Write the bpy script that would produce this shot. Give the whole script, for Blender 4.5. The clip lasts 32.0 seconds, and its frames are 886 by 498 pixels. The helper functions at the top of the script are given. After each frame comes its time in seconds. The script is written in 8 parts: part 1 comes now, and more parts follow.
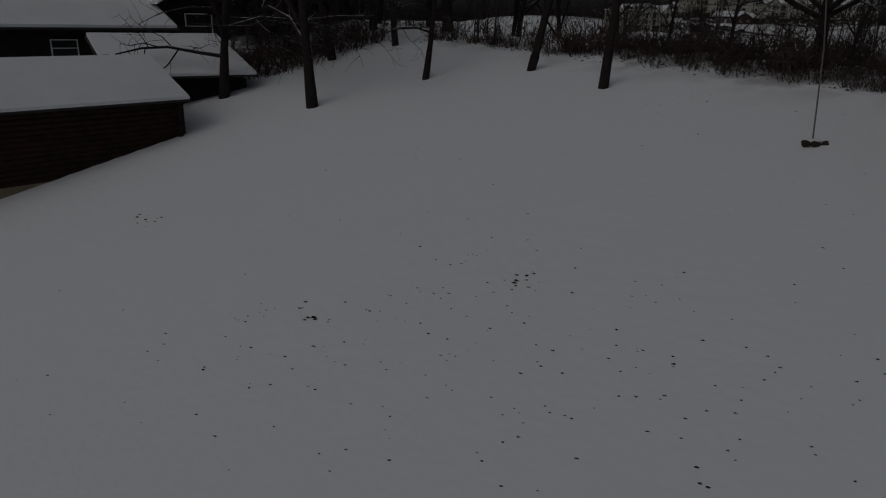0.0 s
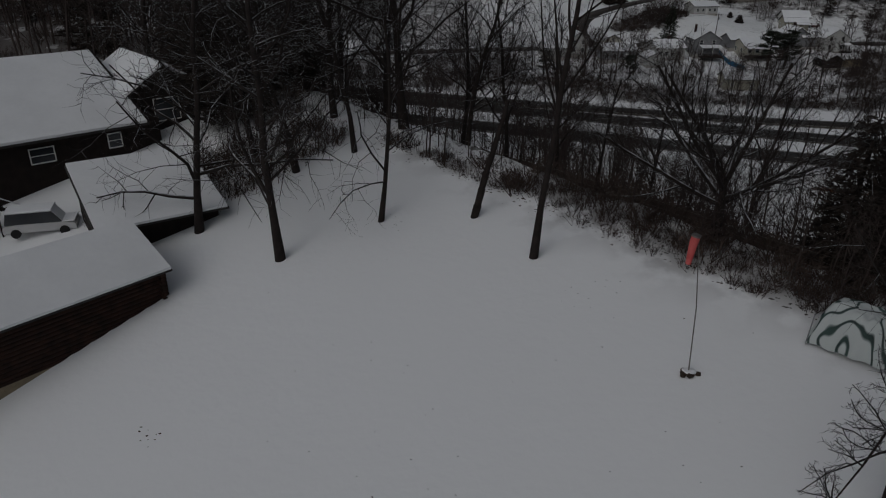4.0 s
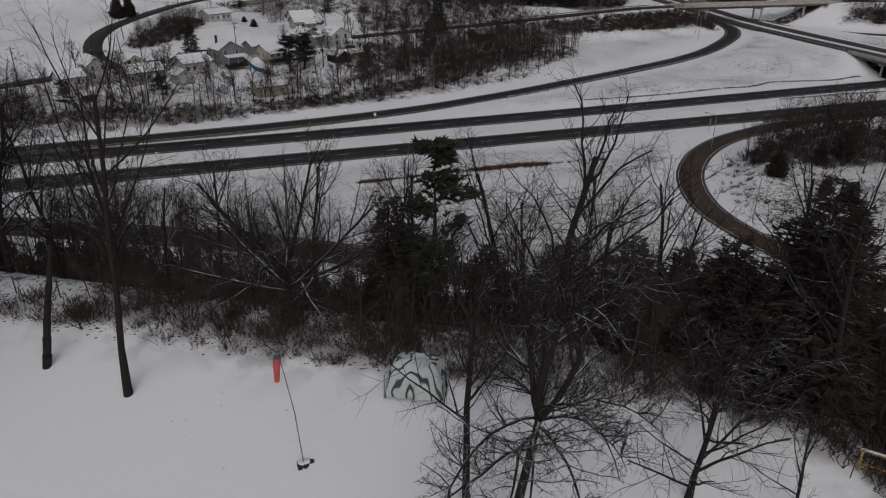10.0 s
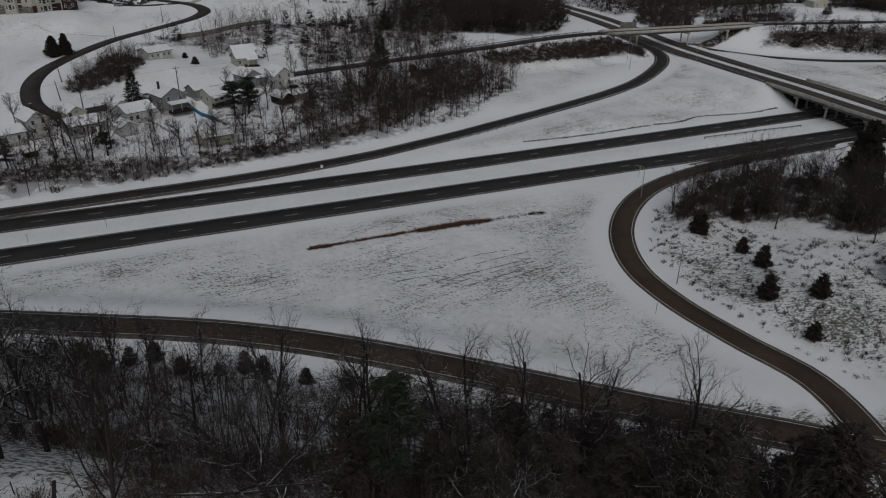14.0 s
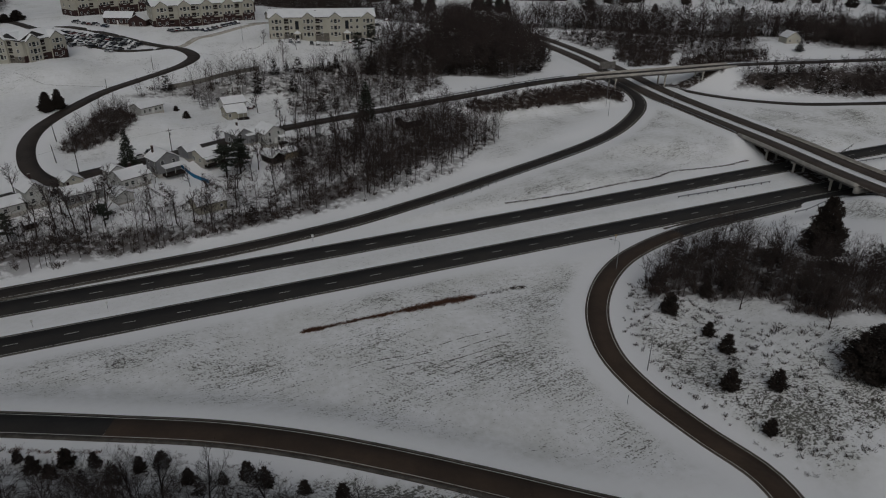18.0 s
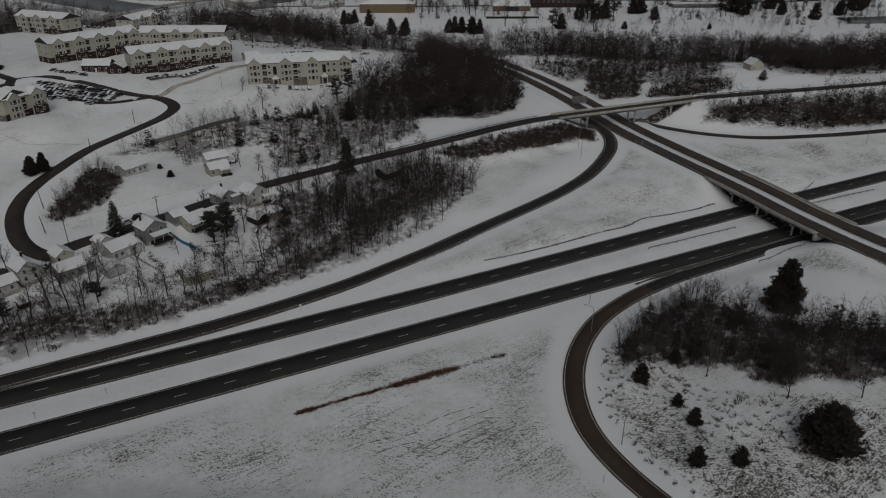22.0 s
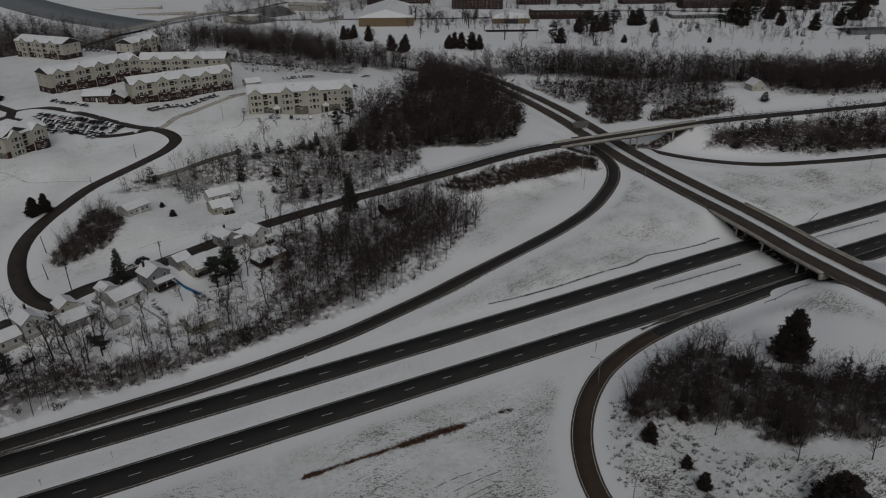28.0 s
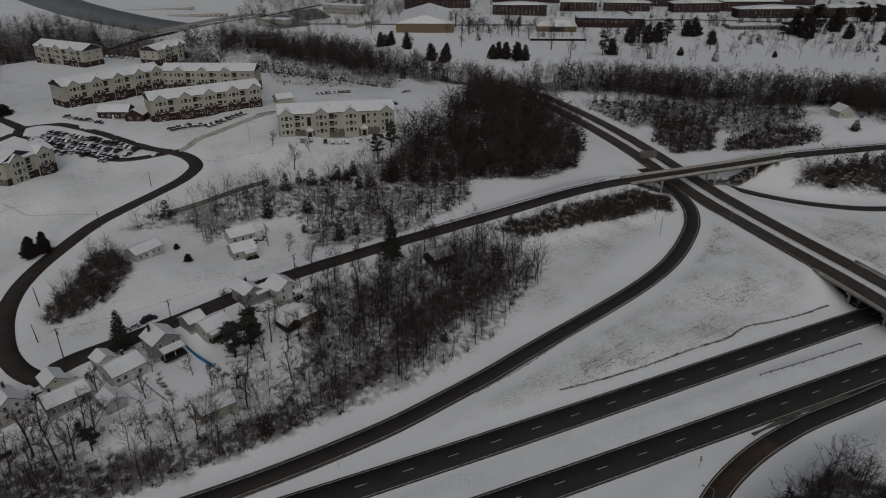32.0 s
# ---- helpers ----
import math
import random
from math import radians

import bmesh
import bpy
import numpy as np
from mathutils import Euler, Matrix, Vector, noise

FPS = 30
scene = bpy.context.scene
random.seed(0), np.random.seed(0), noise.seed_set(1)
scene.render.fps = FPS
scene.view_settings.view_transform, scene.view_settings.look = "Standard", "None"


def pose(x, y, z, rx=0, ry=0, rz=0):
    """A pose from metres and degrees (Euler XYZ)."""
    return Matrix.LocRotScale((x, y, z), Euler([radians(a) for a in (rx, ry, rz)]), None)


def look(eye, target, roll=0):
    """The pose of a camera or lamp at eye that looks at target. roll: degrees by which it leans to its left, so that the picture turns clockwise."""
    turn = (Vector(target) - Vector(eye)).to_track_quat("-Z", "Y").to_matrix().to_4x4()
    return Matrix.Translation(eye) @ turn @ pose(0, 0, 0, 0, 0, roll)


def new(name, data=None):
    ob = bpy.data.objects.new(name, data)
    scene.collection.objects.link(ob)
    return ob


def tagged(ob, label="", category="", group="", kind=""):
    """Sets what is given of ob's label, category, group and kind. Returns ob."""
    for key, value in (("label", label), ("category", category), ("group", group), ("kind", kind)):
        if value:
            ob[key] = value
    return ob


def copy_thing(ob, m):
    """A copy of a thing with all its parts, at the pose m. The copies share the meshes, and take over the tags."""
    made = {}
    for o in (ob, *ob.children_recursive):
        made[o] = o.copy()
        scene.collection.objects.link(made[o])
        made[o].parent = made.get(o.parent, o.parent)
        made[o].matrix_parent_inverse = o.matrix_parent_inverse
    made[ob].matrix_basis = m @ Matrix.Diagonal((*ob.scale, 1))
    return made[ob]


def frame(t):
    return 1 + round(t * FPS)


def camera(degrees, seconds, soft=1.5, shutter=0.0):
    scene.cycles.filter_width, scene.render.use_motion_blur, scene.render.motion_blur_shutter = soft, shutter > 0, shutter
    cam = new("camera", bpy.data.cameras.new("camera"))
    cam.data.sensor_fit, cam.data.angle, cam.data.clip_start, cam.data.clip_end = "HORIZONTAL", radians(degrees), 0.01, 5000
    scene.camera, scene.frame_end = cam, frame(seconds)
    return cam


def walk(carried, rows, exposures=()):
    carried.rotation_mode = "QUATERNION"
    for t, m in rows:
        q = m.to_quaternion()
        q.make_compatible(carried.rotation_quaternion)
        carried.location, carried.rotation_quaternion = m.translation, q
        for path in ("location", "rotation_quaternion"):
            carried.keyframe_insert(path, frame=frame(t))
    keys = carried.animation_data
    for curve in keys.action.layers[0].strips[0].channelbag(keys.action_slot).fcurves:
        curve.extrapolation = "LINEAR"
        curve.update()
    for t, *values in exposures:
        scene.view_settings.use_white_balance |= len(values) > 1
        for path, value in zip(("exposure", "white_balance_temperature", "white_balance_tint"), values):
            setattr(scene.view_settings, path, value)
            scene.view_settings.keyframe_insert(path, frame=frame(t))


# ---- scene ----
cam = camera(64.96, 32.0, soft=1.1)

PATH = [
    (0, (-0.37, -0.66, 29.08), (-6.064, 17.450, 22.781), 1.21),
    (0.5, (-0.35, -0.61, 31.13), (-5.817, 16.875, 23.115), 1.10),
    (1, (-0.39, -0.67, 33.40), (-5.808, 16.692, 25.076), 1.09),
    (1.5, (-0.46, -0.73, 35.78), (-5.881, 16.607, 27.413), 1.08),
    (2, (-0.49, -0.76, 38.05), (-5.904, 16.570, 29.674), 0.98),
    (2.5, (-0.56, -0.84, 40.11), (-5.935, 16.476, 31.662), 0.92),
    (4.5, (1.23, -0.71, 43.46), (-2.587, 17.032, 35.045), 0.79),
    (5, (1.34, -0.81, 43.28), (0.629, 17.362, 34.961), 0.82),
    (5.5, (1.30, -0.86, 43.35), (2.274, 17.301, 35.032), 0.88),
    (6, (1.35, -0.87, 44.06), (2.323, 17.283, 35.718), 0.79),
    (6.5, (1.28, -0.90, 45.05), (2.241, 17.236, 36.668), 0.72),
    (7, (1.30, -0.89, 46.18), (2.243, 17.230, 37.769), 0.60),
    (7.5, (1.52, -0.84, 47.12), (3.706, 17.137, 38.630), 0.29),
    (8, (1.29, -0.94, 47.59), (4.813, 16.828, 39.101), 0.49),
    (8.5, (1.30, -0.85, 48.06), (5.634, 16.740, 39.580), 0.54),
    (9, (1.29, -0.72, 48.51), (6.998, 16.448, 39.986), 0.44),
    (9.5, (1.30, -0.72, 49.14), (7.708, 16.188, 40.596), 0.33),
    (10, (1.32, -0.78, 50.53), (7.914, 16.037, 41.931), 0.27),
    (10.5, (1.26, -0.71, 51.93), (8.059, 16.010, 43.309), 0.34),
    (11, (1.26, -0.85, 53.51), (8.562, 15.641, 44.866), 0.49),
    (11.5, (1.38, -0.84, 55.07), (9.148, 15.409, 46.372), 0.42),
    (12, (1.47, -0.82, 57.35), (9.232, 15.394, 48.599), 0.33),
    (12.5, (1.46, -0.75, 59.73), (9.260, 15.431, 50.940), 0.36),
    (13, (1.16, -0.88, 61.88), (9.008, 15.287, 53.098), 0.48),
    (13.5, (1.15, -0.87, 64.36), (9.050, 15.269, 55.578), 0.58),
    (14, (1.19, -0.91, 67.25), (9.118, 15.204, 58.446), 0.57),
    (14.5, (1.34, -1.00, 69.82), (9.287, 15.099, 61.015), 0.45),
    (16.5, (1.35, -0.92, 80.46), (9.481, 15.079, 71.649), 0.85),
    (17, (1.39, -0.82, 83.10), (9.574, 15.160, 74.290), 0.88),
    (17.5, (1.27, -0.72, 85.76), (9.503, 15.236, 76.954), 0.85),
    (18, (1.08, -0.70, 88.30), (9.373, 15.231, 79.504), 0.78),
    (18.5, (1.01, -0.64, 91.11), (9.342, 15.257, 82.290), 0.50),
    (19, (0.91, -0.48, 93.76), (9.289, 15.391, 84.938), 0.35),
    (19.5, (0.87, -0.36, 96.45), (9.311, 15.486, 87.639), 0.26),
    (20, (0.92, -0.34, 99.05), (9.419, 15.481, 90.249), 0.18),
    (20.5, (0.94, -0.22, 101.82), (9.500, 15.567, 93.015), 0.08),
    (21, (0.84, -0.06, 104.52), (9.477, 15.684, 95.715), -0.03),
    (21.5, (0.77, -0.00, 107.34), (9.482, 15.699, 98.535), -0.07),
    (22, (0.73, 0.17, 110.49), (9.521, 15.810, 101.656), -0.11),
    (22.5, (0.77, 0.19, 113.35), (9.633, 15.788, 104.510), -0.15),
    (23, (0.77, 0.11, 116.06), (9.697, 15.677, 107.223), -0.37),
    (23.5, (0.60, 0.31, 118.91), (9.616, 15.824, 110.068), -0.41),
    (24, (0.49, 0.29, 121.40), (9.582, 15.763, 112.569), -0.50),
    (24.5, (0.47, 0.28, 122.96), (9.642, 15.713, 114.146), -0.55),
    (26.5, (0.49, 0.62, 123.14), (9.600, 16.086, 114.322), -0.59),
    (27, (0.81, 1.60, 123.27), (9.846, 17.111, 114.446), -0.58),
    (27.5, (1.77, 3.74, 123.32), (10.686, 19.323, 114.503), -0.60),
    (28, (3.08, 7.31, 123.44), (11.878, 22.958, 114.619), -0.59),
    (28.5, (4.50, 11.92, 123.80), (13.221, 27.617, 114.983), -0.46),
    (29, (6.05, 17.32, 123.83), (14.710, 33.056, 115.035), -0.26),
    (29.5, (7.63, 22.98, 123.77), (16.211, 38.769, 114.989), -0.14),
    (30, (9.22, 28.98, 123.79), (17.709, 44.820, 115.014), -0.06),
    (30.5, (10.84, 34.81, 123.72), (19.228, 50.706, 114.947), -0.02),
    (31, (12.34, 40.69, 123.60), (20.643, 56.622, 114.819), -0.00),
    (31.5, (13.92, 46.67, 123.56), (22.142, 62.636, 114.770), -0.02),
    (32, (15.82, 52.45, 123.49), (23.982, 68.447, 114.687), 0.01),
]
EXPOSURES = [(0, -1.92, 6150, 10), (1, -2.04, 6150, 10), (2, -1.66, 6150, 10), (5, -1.04, 6100, 9), (6, -0.96, 6150, 11), (9, -0.38, 6260, 13), (12, -0.2, 6280, 12), (13, -0.24, 6200, 10), (14, -0.43, 6180, 9), (17, -0.65, 6260, 9), (23, -0.71, 6350, 8), (32, -0.70, 6320, 9)]
walk(cam, [(t, look(eye, target, roll)) for t, eye, target, roll in PATH], EXPOSURES)

# ---- overcast winter light ----
SUN_HIGH, SUN_TURN = radians(42), radians(200)
world = bpy.data.worlds.new("overcast_sky")
scene.world = world
world.use_nodes = True
wn, wl = world.node_tree.nodes, world.node_tree.links
sky = wn.new("ShaderNodeTexSky")
sky.sky_type, sky.sun_disc = "NISHITA", False
sky.sun_elevation, sky.sun_rotation = SUN_HIGH, SUN_TURN
sky.air_density, sky.dust_density, sky.ozone_density = 1.0, 6.0, 1.0
grey = wn.new("ShaderNodeHueSaturation")
grey.inputs["Saturation"].default_value = 0.4
wl.new(sky.outputs[0], grey.inputs["Color"])
wl.new(grey.outputs[0], wn["Background"].inputs["Color"])
wn["Background"].inputs["Strength"].default_value = 0.066
sun_data = bpy.data.lights.new("sun", "SUN")
sun_data.energy, sun_data.angle, sun_data.color = 0.33, radians(100), (1.0, 0.98, 0.95)
sun = new("sun", sun_data)
sun.rotation_euler = (radians(90) - SUN_HIGH, 0, math.pi - SUN_TURN)


# ---- materials ----
def mat(name, colour, other=None, size=1.0, rough=0.85, bump=0.0, metal=0.0, snow=0.0, vary=0.0, fine=0.25):
    """Two colours mixed by noise at two scales; snow: how much of the upward faces lies under snow; vary: brightness by object."""
    m = bpy.data.materials.new(name)
    m.use_nodes = True
    n, l = m.node_tree.nodes, m.node_tree.links
    out = n["Principled BSDF"]
    place = n.new("ShaderNodeNewGeometry")
    big, small = n.new("ShaderNodeTexNoise"), n.new("ShaderNodeTexNoise")
    big.inputs["Scale"].default_value, small.inputs["Scale"].default_value = 1 / size, 9 / size
    big.inputs["Detail"].default_value, small.inputs["Detail"].default_value = 4, 3
    for t in (big, small):
        l.new(place.outputs["Position"], t.inputs["Vector"])
    add = n.new("ShaderNodeMix")
    add.inputs["Factor"].default_value = fine
    l.new(big.outputs["Fac"], add.inputs["A"])
    l.new(small.outputs["Fac"], add.inputs["B"])
    ramp = n.new("ShaderNodeMapRange")
    ramp.inputs["From Min"].default_value, ramp.inputs["From Max"].default_value = 0.35, 0.65
    l.new(add.outputs["Result"], ramp.inputs["Value"])
    mix = n.new("ShaderNodeMix")
    mix.data_type = "RGBA"
    mix.inputs["A"].default_value = (*colour, 1)
    mix.inputs["B"].default_value = (*(other or [c * 0.72 for c in colour]), 1)
    l.new(ramp.outputs["Result"], mix.inputs["Factor"])
    last = mix.outputs["Result"]
    if vary:
        info, scale, shade = n.new("ShaderNodeObjectInfo"), n.new("ShaderNodeMapRange"), n.new("ShaderNodeHueSaturation")
        scale.inputs["To Min"].default_value, scale.inputs["To Max"].default_value = 1 - vary, 1 + vary
        l.new(info.outputs["Random"], scale.inputs["Value"])
        l.new(scale.outputs["Result"], shade.inputs["Value"])
        l.new(last, shade.inputs["Color"])
        last = shade.outputs["Color"]
    if snow:
        split, lies, cover = n.new("ShaderNodeSeparateXYZ"), n.new("ShaderNodeMapRange"), n.new("ShaderNodeMix")
        l.new(place.outputs["Normal"], split.inputs[0])
        lies.inputs["From Min"].default_value, lies.inputs["From Max"].default_value = 1.0 - snow, 1.15 - snow
        l.new(split.outputs["Z"], lies.inputs["Value"])
        keep = n.new("ShaderNodeMath")
        keep.operation = "MULTIPLY"
        l.new(lies.outputs["Result"], keep.inputs[0])
        l.new(ramp.outputs["Result"], keep.inputs[1])
        cover.data_type = "RGBA"
        cover.inputs["B"].default_value = (0.72, 0.74, 0.76, 1)
        l.new(keep.outputs[0], cover.inputs["Factor"])
        l.new(last, cover.inputs["A"])
        last = cover.outputs["Result"]
    l.new(last, out.inputs["Base Color"])
    out.inputs["Roughness"].default_value, out.inputs["Metallic"].default_value = rough, metal
    out.inputs["Specular IOR Level"].default_value = 0.5 if rough < 0.5 else 0.2
    if bump:
        b = n.new("ShaderNodeBump")
        b.inputs["Strength"].default_value, b.inputs["Distance"].default_value = 0.6, bump
        l.new(add.outputs["Result"], b.inputs["Height"])
        l.new(b.outputs[0], out.inputs["Normal"])
    return m


def snowfield():
    """Thin snow over grass: the blades show through where the mesh's attribute 'grass' says so, in mown rows and patches."""
    m = bpy.data.materials.new("snow_over_grass")
    m.use_nodes = True
    n, l = m.node_tree.nodes, m.node_tree.links
    out = n["Principled BSDF"]
    place, grass = n.new("ShaderNodeNewGeometry"), n.new("ShaderNodeAttribute")
    grass.attribute_name = "grass"

    def noisy(scale, detail, stretch=None):
        t = n.new("ShaderNodeTexNoise")
        t.inputs["Scale"].default_value, t.inputs["Detail"].default_value = scale, detail
        if stretch:
            turn = n.new("ShaderNodeMapping")
            pull = n.new("ShaderNodeMapping")
            turn.inputs["Rotation"].default_value, pull.inputs["Scale"].default_value = (0, 0, radians(-stretch[0])), stretch[1]
            l.new(place.outputs["Position"], turn.inputs["Vector"])
            l.new(turn.outputs[0], pull.inputs["Vector"])
            l.new(pull.outputs[0], t.inputs["Vector"])
        else:
            l.new(place.outputs["Position"], t.inputs["Vector"])
        return t.outputs["Fac"]

    def calc(kind, a, b):
        c = n.new("ShaderNodeMath")
        c.operation = kind
        for k, v in enumerate((a, b)):
            if isinstance(v, (int, float)):
                c.inputs[k].default_value = v
            else:
                l.new(v, c.inputs[k])
        return c.outputs[0]

    patch, drift = noisy(0.045, 5), noisy(0.02, 3)
    which = n.new("ShaderNodeMapRange")
    which.inputs["From Min"].default_value, which.inputs["From Max"].default_value = 0.46, 0.54
    l.new(noisy(0.02, 2), which.inputs["Value"])
    level, slant = noisy(1.0, 4, (4, (0.5, 3.2, 1))), noisy(1.0, 4, (-42, (0.6, 3.2, 1)))
    rows = calc("ADD", level, calc("MULTIPLY", calc("SUBTRACT", slant, level), which.outputs["Result"]))
    wheel = noisy(1.0, 2, (8, (0.02, 0.8, 1)))
    blades = noisy(2.3, 5)
    worn = calc("ADD", calc("MULTIPLY", patch, 0.55), calc("ADD", calc("MULTIPLY", calc("ADD", rows, calc("MULTIPLY", wheel, 0.35)), 0.55), calc("MULTIPLY", blades, 0.75)))
    edge = n.new("ShaderNodeMapRange")
    edge.inputs["From Min"].default_value, edge.inputs["From Max"].default_value = 1.075, 1.20
    l.new(calc("ADD", worn, calc("MULTIPLY", calc("SUBTRACT", grass.outputs["Fac"], 0.5), 0.35)), edge.inputs["Value"])
    bare = calc("MULTIPLY", edge.outputs["Result"], calc("MINIMUM", calc("MULTIPLY", grass.outputs["Fac"], 1.7), 0.9))
    # thin snow over turf is greyer, in soft patches and mottles; on the hill the grey paints dimmer light
    thin, veil = n.new("ShaderNodeMapRange"), n.new("ShaderNodeMix")
    thin.inputs["From Min"].default_value, thin.inputs["From Max"].default_value = 0.36, 0.66
    l.new(calc("ADD", calc("MULTIPLY", noisy(0.09, 6), 0.55), calc("MULTIPLY", noisy(0.7, 4), 0.45)), thin.inputs["Value"])
    veil.data_type = "RGBA"
    white, mix = n.new("ShaderNodeMix"), n.new("ShaderNodeMix")
    white.data_type = mix.data_type = "RGBA"
    white.inputs["A"].default_value, white.inputs["B"].default_value = (0.86, 0.865, 0.87, 1), (0.79, 0.80, 0.81, 1)
    l.new(drift, white.inputs["Factor"])
    l.new(white.outputs["Result"], veil.inputs["A"])
    veil.inputs["B"].default_value = (0.55, 0.56, 0.52, 1)
    l.new(calc("MULTIPLY", thin.outputs["Result"], calc("MINIMUM", calc("MULTIPLY", grass.outputs["Fac"], 1.3), 0.75)), veil.inputs["Factor"])
    l.new(veil.outputs["Result"], mix.inputs["A"])
    mix.inputs["B"].default_value = (0.078, 0.074, 0.058, 1)
    l.new(bare, mix.inputs["Factor"])
    fallen, leaves, floor_mix = n.new("ShaderNodeAttribute"), n.new("ShaderNodeMapRange"), n.new("ShaderNodeMix")
    fallen.attribute_name = "litter"
    leaves.inputs["From Min"].default_value, leaves.inputs["From Max"].default_value = 0.43, 0.54
    l.new(calc("ADD", calc("MULTIPLY", noisy(0.5, 6), 0.65), calc("MULTIPLY", noisy(0.07, 4), 0.35)), leaves.inputs["Value"])
    floor_mix.data_type = "RGBA"
    l.new(calc("MULTIPLY", calc("MINIMUM", calc("ADD", leaves.outputs["Result"], calc("MULTIPLY", calc("SUBTRACT", fallen.outputs["Fac"], 0.4), 1.2)), 1.0), fallen.outputs["Fac"]), floor_mix.inputs["Factor"])
    l.new(mix.outputs["Result"], floor_mix.inputs["A"])
    floor_mix.inputs["B"].default_value = (0.046, 0.033, 0.027, 1)
    l.new(floor_mix.outputs["Result"], out.inputs["Base Color"])
    out.inputs["Roughness"].default_value = 0.75
    out.inputs["Specular IOR Level"].default_value = 0.2
    b = n.new("ShaderNodeBump")
    b.inputs["Strength"].default_value, b.inputs["Distance"].default_value = 0.5, 0.08
    l.new(calc("ADD", noisy(0.6, 5), calc("MULTIPLY", blades, 0.4)), b.inputs["Height"])
    l.new(b.outputs[0], out.inputs["Normal"])
    return m


SNOW_GROUND = snowfield()
SNOW = mat("lying_snow", (0.80, 0.81, 0.82), (0.73, 0.74, 0.75), 3.0, 0.7, 0.03)
ASPHALT = mat("wet_dark_asphalt", (0.026, 0.025, 0.0245), (0.038, 0.035, 0.032), 6.0, 0.75, 0.01)
RAMP_ROAD = mat("dark_ramp_asphalt", (0.038, 0.0325, 0.029), (0.027, 0.024, 0.022), 6.0, 0.7, 0.01)
BROWN_ROAD = mat("salted_brown_asphalt", (0.070, 0.049, 0.035), (0.046, 0.033, 0.025), 7.0, 0.7, 0.01)
WORN_ROAD = mat("grey_road_asphalt", (0.052, 0.042, 0.036), (0.033, 0.028, 0.024), 5.0, 0.65, 0.01)
PAINT = mat("worn_road_paint", (0.62, 0.62, 0.58), (0.40, 0.40, 0.37), 1.5, 0.7)
SLUSH = mat("dirty_shoulder_snow", (0.50, 0.48, 0.44), (0.30, 0.27, 0.22), 2.0, 0.8, 0.04)
CONCRETE = mat("bridge_concrete", (0.42, 0.40, 0.36), (0.30, 0.285, 0.26), 3.0, 0.85, 0.01)
BLOCK_WALL = mat("grey_block_wall", (0.20, 0.19, 0.17), (0.13, 0.12, 0.108), 1.2, 0.9, 0.02)
STONE_FOOT = mat("grey_stone_veneer", (0.17, 0.155, 0.13), (0.10, 0.092, 0.08), 0.7, 0.9, 0.02)
STEEL = mat("weathered_steel", (0.22, 0.21, 0.20), (0.12, 0.11, 0.10), 2.0, 0.6, 0.0, 0.5)
GALVANISED = mat("galvanised_steel", (0.36, 0.37, 0.38), (0.26, 0.26, 0.27), 1.0, 0.5, 0.0, 0.7)
BARK = mat("dark_bark", (0.027, 0.021, 0.019), (0.0155, 0.0125, 0.0115), 0.35, 0.95, 0.03, snow=0.28)
TWIG = mat("bare_twigs", (0.062, 0.050, 0.043), (0.038, 0.031, 0.028), 2.5, 0.95, snow=0.12)
BRUSH = mat("brown_brush_twigs", (0.080, 0.058, 0.049), (0.040, 0.030, 0.027), 3.0, 0.95, snow=0.06)
WOODS = mat("woodland_bark", (0.064, 0.049, 0.044), (0.034, 0.027, 0.025), 5.0, 0.95, snow=0.05)
NEEDLES = mat("dark_needles", (0.048, 0.037, 0.031), (0.027, 0.022, 0.019), 0.6, 0.95, snow=0.02)
PINE_NEEDLES = mat("pine_needles", (0.032, 0.038, 0.024), (0.017, 0.021, 0.014), 0.5, 0.9, snow=0.03)
REED = mat("rusty_dead_reeds", (0.150, 0.072, 0.046), (0.080, 0.048, 0.033), 1.2, 0.95, snow=0.08)
LOG = mat("stained_log_wall", (0.040, 0.020, 0.014), (0.017, 0.011, 0.009), 0.5, 0.8, 0.02)
PLANK = mat("dark_stained_siding", (0.022, 0.016, 0.0135), (0.013, 0.010, 0.009), 0.6, 0.85, 0.01)
FOOTING = mat("tan_block_footing", (0.30, 0.25, 0.17), (0.20, 0.165, 0.115), 0.8, 0.9, 0.02)
TAN = mat("cream_lap_siding", (0.42, 0.405, 0.345), (0.35, 0.335, 0.285), 4.0, 0.8, vary=0.05)
RED_BRICK = mat("red_brick", (0.050, 0.027, 0.025), (0.032, 0.019, 0.018), 0.8, 0.9)
WHITE_SIDING = mat("white_siding", (0.48, 0.48, 0.46), (0.40, 0.40, 0.385), 2.0, 0.75, vary=0.05)
GREY_SIDING = mat("grey_siding", (0.24, 0.245, 0.25), (0.18, 0.18, 0.19), 2.0, 0.8, vary=0.1)
YELLOW_SIDING = mat("pale_yellow_siding", (0.36, 0.345, 0.28), (0.30, 0.285, 0.23), 2.0, 0.8)
TRIM = mat("white_trim", (0.66, 0.66, 0.64), (0.56, 0.56, 0.54), 1.0, 0.7)
GLASS = mat("dark_window_glass", (0.018, 0.021, 0.025), (0.028, 0.031, 0.035), 1.2, 0.12)
SHINGLE = mat("dark_shingles", (0.050, 0.047, 0.045), (0.032, 0.030, 0.029), 0.7, 0.9)
BLUE = mat("blue_fence_tarp", (0.025, 0.19, 0.36), (0.02, 0.13, 0.26), 1.0, 0.6)
WATER = mat("grey_river_water", (0.17, 0.175, 0.175), (0.13, 0.135, 0.135), 30.0, 0.35)
WOOD_POLE = mat("creosoted_pole", (0.055, 0.043, 0.034), (0.035, 0.028, 0.023), 0.4, 0.9)
